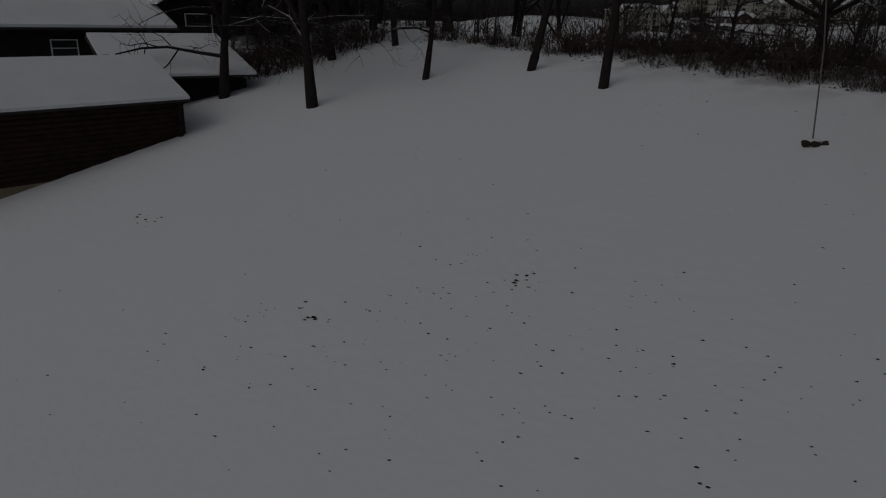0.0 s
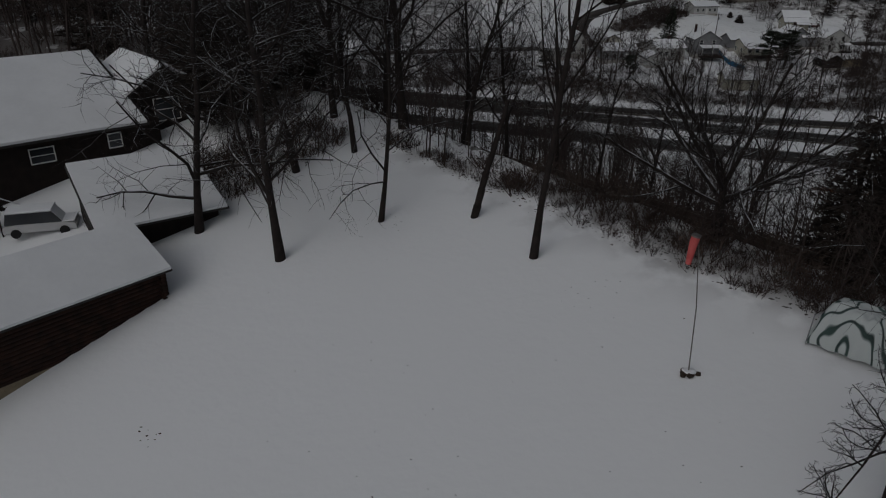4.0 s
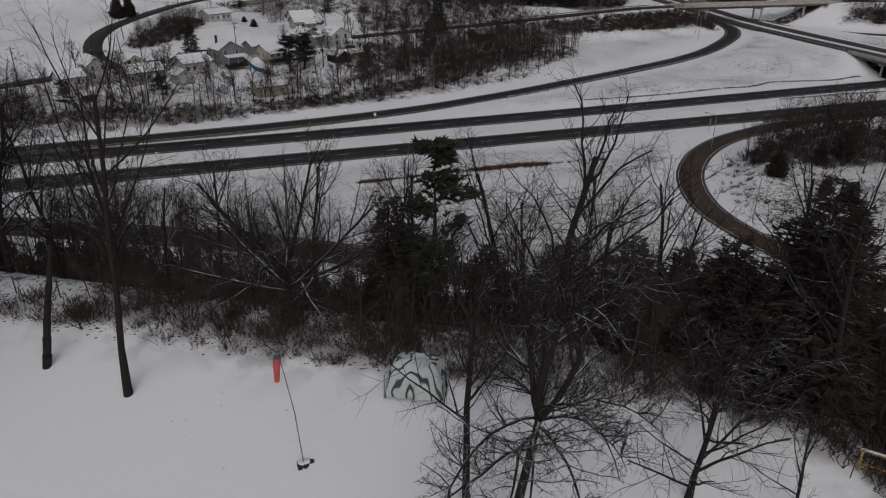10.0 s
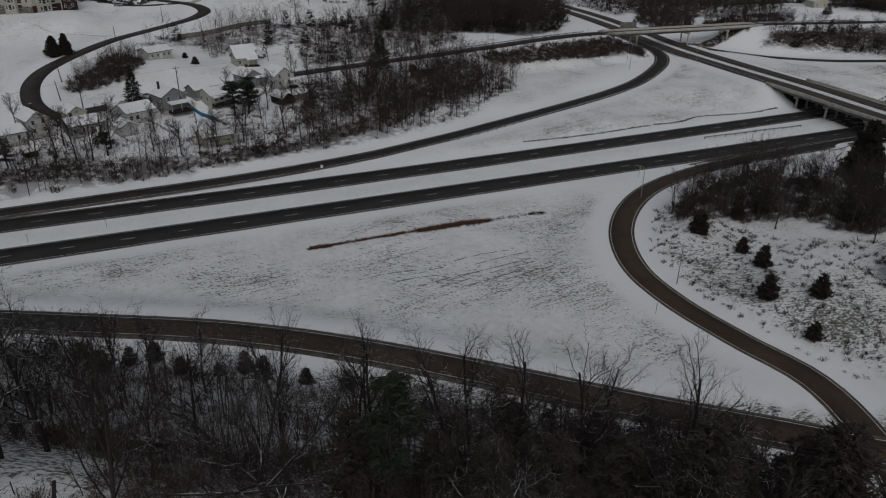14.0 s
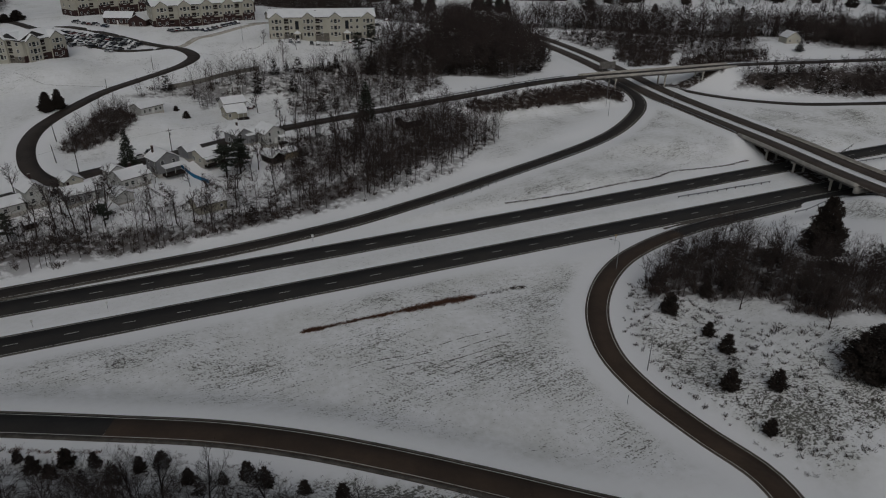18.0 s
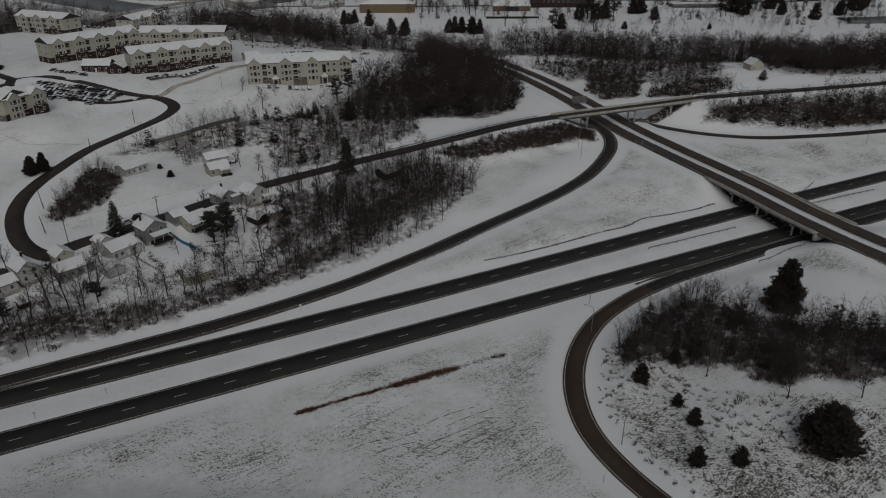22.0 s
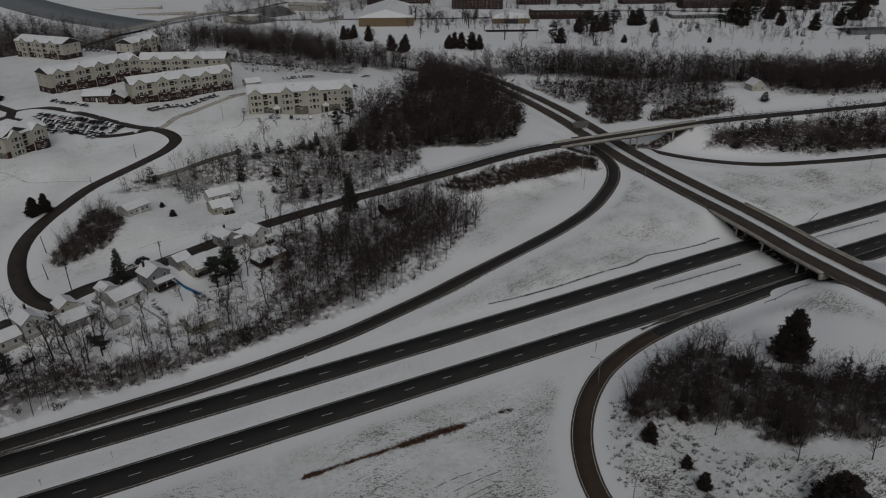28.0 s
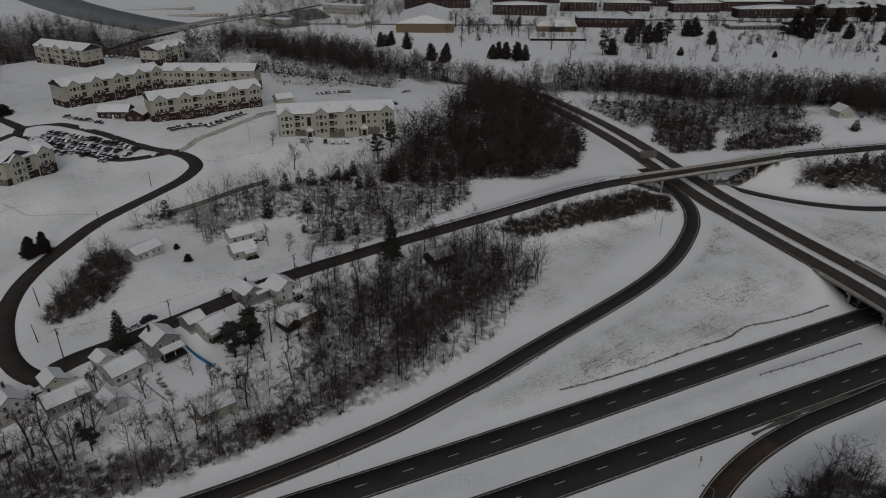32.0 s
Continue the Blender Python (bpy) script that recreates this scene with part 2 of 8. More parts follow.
ORANGE = mat("faded_red_windsock_cloth", (0.40, 0.058, 0.060), (0.52, 0.12, 0.11), 0.5, 0.75)
SIGN_YELLOW = mat("yellow_warning_sign", (0.62, 0.36, 0.03), (0.52, 0.30, 0.03), 0.6, 0.6)
def tarp_cloth():
    """Green tarp under a crust of snow that has slid off the folds in curved bands."""
    m = mat("snow_crusted_tarp", (0.045, 0.075, 0.068), (0.022, 0.034, 0.033), 0.6, 0.6, 0.02)
    n, l = m.node_tree.nodes, m.node_tree.links
    out = n["Principled BSDF"]
    cloth = out.inputs["Base Color"].links[0].from_socket
    place, wave, lies, cover = n.new("ShaderNodeTexCoord"), n.new("ShaderNodeTexWave"), n.new("ShaderNodeMapRange"), n.new("ShaderNodeMix")
    wave.wave_type, wave.rings_direction = "RINGS", "SPHERICAL"
    wave.inputs["Scale"].default_value, wave.inputs["Distortion"].default_value = 0.9, 7.0
    wave.inputs["Detail"].default_value, wave.inputs["Detail Scale"].default_value = 1.5, 0.55
    l.new(place.outputs["Object"], wave.inputs["Vector"])
    lies.inputs["From Min"].default_value, lies.inputs["From Max"].default_value = 0.04, 0.24
    l.new(wave.outputs["Fac"], lies.inputs["Value"])
    cover.data_type = "RGBA"
    cover.inputs["B"].default_value = (0.46, 0.49, 0.485, 1)
    l.new(lies.outputs["Result"], cover.inputs["Factor"])
    l.new(cloth, cover.inputs["A"])
    l.new(cover.outputs["Result"], out.inputs["Base Color"])
    return m


TARP = tarp_cloth()
RUBBER = mat("black_rubber", (0.018, 0.018, 0.018), None, 0.3, 0.8)
CARS = [mat("car_paint_" + n, c, [v * 0.85 for v in c], 2.0, 0.35) for n, c in (("white", (0.5, 0.5, 0.5)), ("silver", (0.20, 0.21, 0.22)), ("black", (0.015, 0.015, 0.017)), ("red", (0.10, 0.014, 0.014)), ("blue", (0.02, 0.03, 0.06)), ("grey", (0.06, 0.06, 0.065)))]
FIELDHOUSE = mat("tan_metal_wall", (0.17, 0.125, 0.075), (0.14, 0.105, 0.065), 4.0, 0.7)
DEBRIS = mat("dead_leaves", (0.050, 0.036, 0.026), (0.026, 0.02, 0.016), 0.3, 0.95)
GRIT = mat("dark_salted_grit", (0.16, 0.145, 0.125), (0.045, 0.040, 0.035), 1.6, 0.9, 0.03, fine=0.45)
DECK_ROAD = mat("salt_greyed_asphalt", (0.082, 0.066, 0.055), (0.052, 0.042, 0.036), 6.0, 0.7, 0.01)
# ---- the lie of the land ----
FIELD = [(36, 134, 0), (93, 130, -.2), (-5, 138, .8), (60, 112, .3), (83, 82, 1.2), (97, 85, 1.2), (115, 102, 3.2), (108, 67, 5.5), (131, 69, 8), (150, 92, 7),
         (172, 112, 4), (190, 125, 2.5), (0, 156, 0), (100, 150, 0), (0, 175, 0), (216, 167, 0), (320, 148, 0), (320, 166, 0), (-70, 160, .3), (-70, 180, .3), (205, 100, 6), (185, 60, 9),
         (0, 184, .4), (60, 186, .4), (115, 196, 1), (160, 212, 2), (205, 206, 5), (190, 182, .8), (147, 231, 3.4), (182, 240, 4.5), (216, 247, 5.5)]
VILLAGE = [(-23, 226, 4), (7, 231, 6), (27, 209, 2.6), (38, 240, 5.3), (29, 238, 4.8), (66, 267, 7.6), (9, 244, 7.8), (-8, 248, 7.5), (98, 274, 9), (50, 202, 1.5), (82, 212, 2), (105, 240, 5),
           (-25, 205, 2), (35, 288, 12), (51, 286, 10.5), (21, 291, 14.5), (-11, 312, 15.5), (-22, 269, 10), (-12, 300, 14), (4, 326, 17), (25, 352, 21), (71, 336, 19), (-70, 300, 14), (-70, 230, 5)]
HEIGHTS = [(-13, 358, 25), (92, 372, 26.3), (145, 356, 26), (38, 396, 30), (3, 452, 32), (91, 408, 30), (12, 578, 31), (130, 420, 27), (183, 380, 21), (60, 480, 32), (110, 480, 26), (130, 300, 12.5),
           (180, 320, 12), (200, 296, 10), (170, 350, 17), (220, 340, 12), (-80, 380, 27), (-80, 480, 32), (-120, 580, 26)]
FAR = [(402, 301, 15), (283, 259, 7.5), (316, 222, 3.5), (395, 196, 3), (330, 248, 9), (468, 240, 11), (290, 400, 12), (330, 450, 9), (400, 420, 7), (450, 370, 10), (520, 330, 9), (330, 540, -1), (220, 560, -1),
       (500, 560, -2), (700, 480, -2), (440, 650, -2), (550, 760, -2), (870, 660, -2), (330, 740, -2), (100, 700, -3), (-150, 720, -3), (300, 1000, -2), (900, 1000, 0), (700, 150, 2), (700, 300, 4), (420, 60, 6), (-300, 300, 20), (-300, 100, 6)]


def smooth(a, b, v):
    t = np.clip((v - a) / (b - a), 0, 1)
    return t * t * (3 - 2 * t)


def past_edge(x, y):
    """Metres past the lower edge of the lawn, down the hill."""
    return (x - 10.2) * 0.515 + (y - 32.4) * 0.857


def lawn_height(x, y):
    return 18.79 + 0.0856 * x + 0.2082 * y


def natural_height(x, y):
    x, y = np.asarray(x, float), np.asarray(y, float)
    top, low = np.zeros_like(x), np.zeros_like(x)
    for px, py, pz in FIELD + VILLAGE + HEIGHTS + FAR:
        d2 = (x - px) ** 2 + (y - py) ** 2
        w = 1 / (d2 + 60.0) ** 1.7
        top, low = top + w * pz, low + w
    base = top / low
    s = past_edge(x, y)
    u = (x - 10.2) * 0.857 - (y - 32.4) * 0.515
    ex, ey = 10.2 + 0.857 * u, 32.4 - 0.515 * u
    crest = np.clip(lawn_height(ex, ey), 10, 32)
    lawn = np.where(s < 0, np.clip(lawn_height(x, y), 8, 32), crest)
    fall = crest + 1.2 * np.clip(s / 6, 0, 1) - (crest + 1.2 - 3.5) * np.clip((s - 4) / 46, 0, 1) ** 0.9
    hill = np.where(s < 0, lawn, fall)
    side = smooth(190, 90, u)
    return hill * (1 - smooth(44, 66, s)) * side + base * (1 - (1 - smooth(44, 66, s)) * side)


# Each road: the middle line as (x, y, z), its half width, and the stretches of the line that are carried on a bridge.
ROADS = {
    "near_carriageway": ([(-400, 178.0, .3), (-60, 159.4, .2), (0, 156.2, .1), (60, 152.9, .1), (120, 149.6, .1), (171, 147.0, .1), (260, 142.6, .1), (420, 134, .2), (760, 115, 1)], 4.15, ()),
    "far_carriageway": ([(-400, 197.5, .3), (-60, 177.8, .2), (0, 174.4, .1), (60, 171.4, .1), (120, 169.2, .1), (216, 166.6, .1), (320, 162, .1), (430, 156, .2), (770, 137, 1)], 4.1, ()),
    "far_ramp": ([(-160, 188.5, 0.4), (-60, 184.2, 0.4), (0, 183.6, 0.4), (28, 183.6, 0.5), (55, 185.4, 0.6), (71, 187.4, 0.7), (87, 190.6, 0.9), (104, 194.4, 1.1), (120, 198.8, 1.3), (137, 203, 1.7), (151, 206.3, 2.1), (166, 210, 2.6), (181, 214.4, 3.1), (197, 220.6, 3.8), (216, 231.6, 4.8), (230, 242.5, 5.5), (238.5, 252.5, 6), (244, 263, 6.3), (248, 274, 6.5), (254, 300, 6.9)], 2.9, ()),
    "loop_ramp": ([(70, 20, 4), (86, 38, 2.5), (91.8, 53, 2), (90.5, 66.4, 1.7), (90.1, 81.5, 1.4), (92.0, 93.5, 1.2), (97.7, 105.5, 1), (110.1, 119.8, .7), (125, 129.8, .4), (142, 135.5, .25), (162, 138.4, .15), (190, 138.2, .15), (225, 137.6, .15), (300, 134.6, .15)], 2.65, ()),
    "south_ramp": ([(-140, 170, 1.2), (-80, 151, 2), (-45, 136, 2.8), (-25, 124.5, 3.4), (-7.5, 114.5, 3.5), (11.6, 103.2, 3.5), (24.3, 93.7, 3.5), (36.2, 83.4, 3.4), (48, 72.4, 3.2), (62, 58.8, 3), (78, 44, 3), (110, 10, 4), (150, -40, 6)], 2.8, ()),
    "village_road": ([(-90, 218, 4.5), (-40, 232, 6.6), (-13.4, 241, 7.6), (-2.5, 246.4, 7.9), (8, 249, 8.1), (25, 253.4, 8.6), (42, 258.5, 9), (56, 263.3, 9.3), (72, 266.5, 9.5), (90, 269, 9.8), (109, 271.5, 10.2), (128, 272.8, 10.7), (148, 274.2, 11.4), (164, 275.2, 12), (185, 276.7, 12.9), (207, 276.8, 13.7), (232, 275, 14), (249, 273.2, 14), (282, 269.8, 14), (316, 266.6, 14), (351, 260, 13.6), (400, 250, 13), (470, 237, 12), (560, 222, 10), (760, 190, 6)], 3.6, ((222, 312),)),
    "hill_road": ([(-12.5, 241, 7.7), (-16.5, 246.5, 8.3), (-18.9, 252, 8.9), (-21, 265, 10.2), (-20.4, 278, 11.7), (-17, 290, 13), (-11.5, 300.5, 14), (-3.4, 311, 15.3), (9, 325, 17), (21.5, 334, 18.2), (34.5, 342, 19.6), (45.5, 350.5, 20.9), (51.3, 359.5, 22.2), (50, 368, 23.4), (44, 377.5, 24.4)], 3.0, ()),
    "parking_loop": ([(44, 377.5, 24.4), (34, 375.2, 24.2), (23, 376, 24.2), (12, 386, 25), (1, 399.5, 26.2), (-10, 414, 27.6), (-17.4, 425, 28.6), (-16, 432, 29.2), (-8, 433.5, 29.6), (0, 430, 29.4), (9, 420.5, 28.6), (18, 409, 27.6), (29, 393, 26), (38, 382, 24.9), (44, 377.5, 24.4)], 2.4, ()),
    "overpass_road": ([(222, 20, 7.6), (228, 60, 7.2), (231.5, 95, 6.8), (233, 119, 6.6), (234.7, 131, 6.5), (236.8, 145, 6.5), (240, 160, 6.5), (243.8, 180, 6.5), (246.6, 199, 6.5), (249.2, 217, 6.5), (251.4, 231, 6.5), (254.6, 250, 6.5), (260, 275, 6.6), (264.5, 294, 7), (270, 321, 7.8), (275.4, 352, 8.5), (279.6, 384, 9), (284, 430, 9), (286, 500, 7)], 9.5, ((131, 186),)),
    "east_ramp": ([(262, 305, 6.8), (270.5, 283, 6), (276, 266, 5), (284, 250.5, 4.3), (292, 239, 4), (309, 223, 3.8), (338, 210.5, 3.5), (372, 200.5, 3.2), (395, 195, 3), (470, 180, 3), (760, 150, 3)], 2.7, ()),
}


def road_line(points, step=3.0):
    """A smooth line through the given points, about a step apart."""
    p = np.array(points, float)
    d = np.r_[0, np.cumsum(np.hypot(*np.diff(p[:, :2], axis=0).T))]
    s = np.linspace(0, d[-1], max(8, int(d[-1] / step)))
    tan = np.gradient(p, d, axis=0)
    k = np.clip(np.searchsorted(d, s, side="right") - 1, 0, len(d) - 2)
    h = (d[k + 1] - d[k])[:, None]
    t = ((s - d[k]) / (d[k + 1] - d[k]))[:, None]
    return (2 * t**3 - 3 * t**2 + 1) * p[k] + (t**3 - 2 * t**2 + t) * h * tan[k] + (-2 * t**3 + 3 * t**2) * p[k + 1] + (t**3 - t**2) * h * tan[k + 1]


def on_span(name, line):
    axis = 0 if name == "village_road" else 1
    spans = ROADS[name][2]
    return np.array([any(a < q[axis] < b for a, b in spans) for q in line], bool)


def ground_height(x, y):
    """The ground with the roads cut into it or banked up on it."""
    x, y = np.asarray(x, float), np.asarray(y, float)
    shape = x.shape
    x, y = x.ravel(), y.ravel()
    z = natural_height(x, y)
    for name in ("parking_loop", "village_road", "hill_road", "south_ramp", "loop_ramp", "east_ramp", "overpass_road", "far_ramp", "far_carriageway", "near_carriageway"):
        points, half, _ = ROADS[name]
        line = road_line(points, 4.0)
        keep = ~on_span(name, line)
        near = np.flatnonzero((x > line[:, 0].min() - 40) & (x < line[:, 0].max() + 40) & (y > line[:, 1].min() - 40) & (y < line[:, 1].max() + 40))
        if not len(near):
            continue
        best, level = np.full(len(near), 1e9), np.zeros(len(near))
        for a, b, ok in zip(line[:-1], line[1:], keep[:-1] & keep[1:]):
            if not ok:
                continue
            ab = b - a
            t = np.clip(((x[near] - a[0]) * ab[0] + (y[near] - a[1]) * ab[1]) / (ab[0] ** 2 + ab[1] ** 2), 0, 1)
            d = np.hypot(x[near] - a[0] - t * ab[0], y[near] - a[1] - t * ab[1])
            level = np.where(d < best, a[2] + t * ab[2], level)
            best = np.minimum(best, d)
        fade = np.clip(6 + 2.2 * np.abs(level - z[near]), 8, 26)
        w = 1 - smooth(0, 1, (best - half - 1.6) / fade)
        z[near] = z[near] * (1 - w) + (level - 0.06) * w
    return z.reshape(shape)
# ---- end of the lie of the land ----


# ---- where the woods stand: outline, trees, brush, evergreens, heights, near or far, brush heights ----
SLOPE_WOOD = [(-46, 74), (-20, 60), (-8, 52), (4, 46), (14, 40), (24, 34), (40, 22), (60, 12), (74, 18), (56, 35), (40, 47), (25, 59), (14, 69), (3, 79), (-12, 88), (-30, 98), (-66, 114), (-80, 90)]
SLOPE_HEM = [(-40, 66), (-17, 49.6), (-8, 43.8), (-1.5, 40.2), (3, 37.6), (10.4, 32.9), (20, 27.2), (30, 21), (44, 12), (52, 20), (34, 34), (18, 46), (2, 56), (-14, 66), (-34, 80)]
SLOPE_BRINK = [(-38, 64), (-17, 49.3), (-8, 43.4), (-1.5, 39.4), (3, 36.6), (10.4, 31.9), (20, 26.2), (29.4, 20.4), (44, 11.6), (45.6, 13.8), (31, 23.4), (12, 35.4), (4, 40), (-7, 46.4), (-16, 52), (-37, 67)]
SLOPE_EAST = [(14, 38), (24, 31), (44, 16), (60, 8), (84, 22), (66, 46), (50, 60), (34, 64), (22, 58)]
HOUSE_STRIP = [(-26, 203), (-26, 212), (-11, 214), (5, 207), (22, 202), (40, 205), (50, 214), (72, 228), (91, 250), (126, 262), (148, 256), (144, 231), (118, 212), (90, 201), (54, 196), (18, 193), (-60, 191), (-60, 205)]
STRIP_EAST = [(72, 229), (92, 253), (104, 260), (114, 262.5), (141, 262), (153, 254), (148.5, 231), (120, 221), (101, 215), (84, 208)]
BEND_THICKET = [(-11, 271), (-8, 278), (-1, 288), (6, 303), (12, 304), (16, 292), (17, 284), (12, 276), (3, 270.5), (-8, 267)]
MID_WOOD = [(16, 316), (32, 326), (60, 328), (89, 330), (129, 338), (166, 318), (150, 291), (134, 284), (102, 275), (78, 284), (80, 306), (55, 310), (44, 296), (40, 316)]
CORE_WOOD = [(122, 324), (132, 334), (165, 362), (196, 394), (226, 427), (245, 460), (268, 490), (272, 440), (264, 400), (250, 350), (236, 326), (219, 308), (195, 303), (169, 310), (147, 314)]
FLY_STRIP = [(145, 265), (173, 268), (203, 267), (238, 266), (236, 254), (224, 254), (183, 257), (155, 257)]
RIVER_WOOD = [(100, 790), (130, 762), (162, 723), (181, 646), (205, 605), (227, 585), (249, 560), (262, 520), (266, 480), (300, 448), (337, 418), (364, 388), (398, 362), (408, 325), (424, 292), (455, 283), (508, 282), (600, 268), (630, 300), (555, 316), (480, 335), (445, 362), (418, 395), (396, 430), (362, 458), (316, 472), (289, 490), (270, 560), (250, 640), (215, 720), (190, 770), (140, 810)]
CUT_SLOPE = [(292, 396), (291, 312), (327, 298), (361, 290), (386, 300), (400, 325), (398, 362), (364, 388), (337, 418), (300, 446)]
SLOPE_WEST = [(-90, 122), (-74, 84), (-46, 74), (-20, 62), (-6, 58), (2, 66), (0, 78), (-14, 87), (-32, 97), (-60, 110)]
HOUSE_HEM = [(-60, 192), (-24, 200), (-11, 197), (0.5, 192.5), (18, 192), (36, 194), (54, 198), (81, 208.5), (103, 219.5), (128, 230), (140, 240), (120, 244), (96, 232), (76, 219), (50, 207), (30, 203), (10, 203), (-8, 208), (-26, 212), (-60, 206)]
RIVER_EAST = [(600, 270), (630, 302), (720, 300), (800, 240), (720, 215)]
EAST_WOOD = [(300, 250), (315, 256), (389, 242), (459, 228), (560, 208), (560, 178), (411, 202), (348, 216)]
LOOP_WOOD = [(114, 108), (119, 115), (130, 119), (149, 123), (160, 119), (163, 106), (169, 93), (178, 87), (186, 78), (184, 66), (168, 64), (159, 68), (147, 77), (138, 76), (134, 84), (135, 91), (128, 97), (122, 103)]
FAR_BANK = [(-14, 959), (40, 905), (100, 800), (140, 735), (120, 660), (60, 640), (-160, 660), (-300, 800), (-250, 1000)]
WEST_WOOD = [(-90, 470), (-40, 470), (-30, 560), (-40, 640), (-140, 640), (-160, 520)]
APT_BANK = [(120, 478), (155, 462), (190, 470), (225, 540), (240, 566), (205, 604), (181, 645), (160, 700), (130, 640), (125, 560)]
CAMPUS_TREES = [(380, 900), (520, 880), (700, 800), (900, 700), (1000, 660), (1000, 1000), (600, 1050), (350, 1050)]
SLOPE_TOP = [(-66, 114), (-30, 98), (-12, 88), (3, 79), (14, 69), (25, 59), (40, 47), (56, 35), (74, 18), (80, 22), (62, 44), (45, 60), (29, 74), (16, 86), (1, 98), (-14, 107), (-32, 116), (-66, 131)]
VILLAGE_BACKS = [(-28, 214), (-10, 212), (8, 213), (24, 205), (44, 209), (52, 222), (40, 224), (20, 217), (0, 219), (-20, 221)]
BEHIND_HOUSE = [(-33, 50), (-24, 56), (-20, 60), (-46, 74), (-74, 84), (-90, 122), (-150, 110), (-110, 70), (-64, 68), (-46, 62), (-38, 56)]
STADIUM_TREES = [(150, 840), (240, 790), (330, 850), (420, 900), (430, 1120), (250, 1120)]
CLEARING = [(-32, 68), (-27, 53), (-17.5, 50), (-6, 45), (-3, 50), (-9, 58), (-20, 67)]
WEST_BACKS = [(-130, 193), (-60, 193), (-30, 206), (-32, 222), (-62, 223), (-130, 220)]
WEST_FIELD = [(-140, 236), (-52, 240), (-54, 262), (-74, 300), (-140, 330)]
LAWN_CORNER = [(26.6, 24.6), (28.8, 21.5), (29.4, 19.5), (30.3, 18.3), (32, 14), (40, 7), (60, 0), (60, 14), (44, 18), (32, 26)]
GARDEN_EAST = [(50, 213), (64, 222), (86, 234), (92, 250), (74, 258), (66, 248), (58, 228)]
PLAYING_FIELDS = [(420, 560), (560, 470), (700, 420), (900, 330), (960, 560), (760, 660), (520, 700)]
CAMPUS_NEAR = [(380, 700), (540, 650), (760, 600), (960, 560), (1000, 660), (900, 720), (700, 820), (520, 880), (380, 900)]
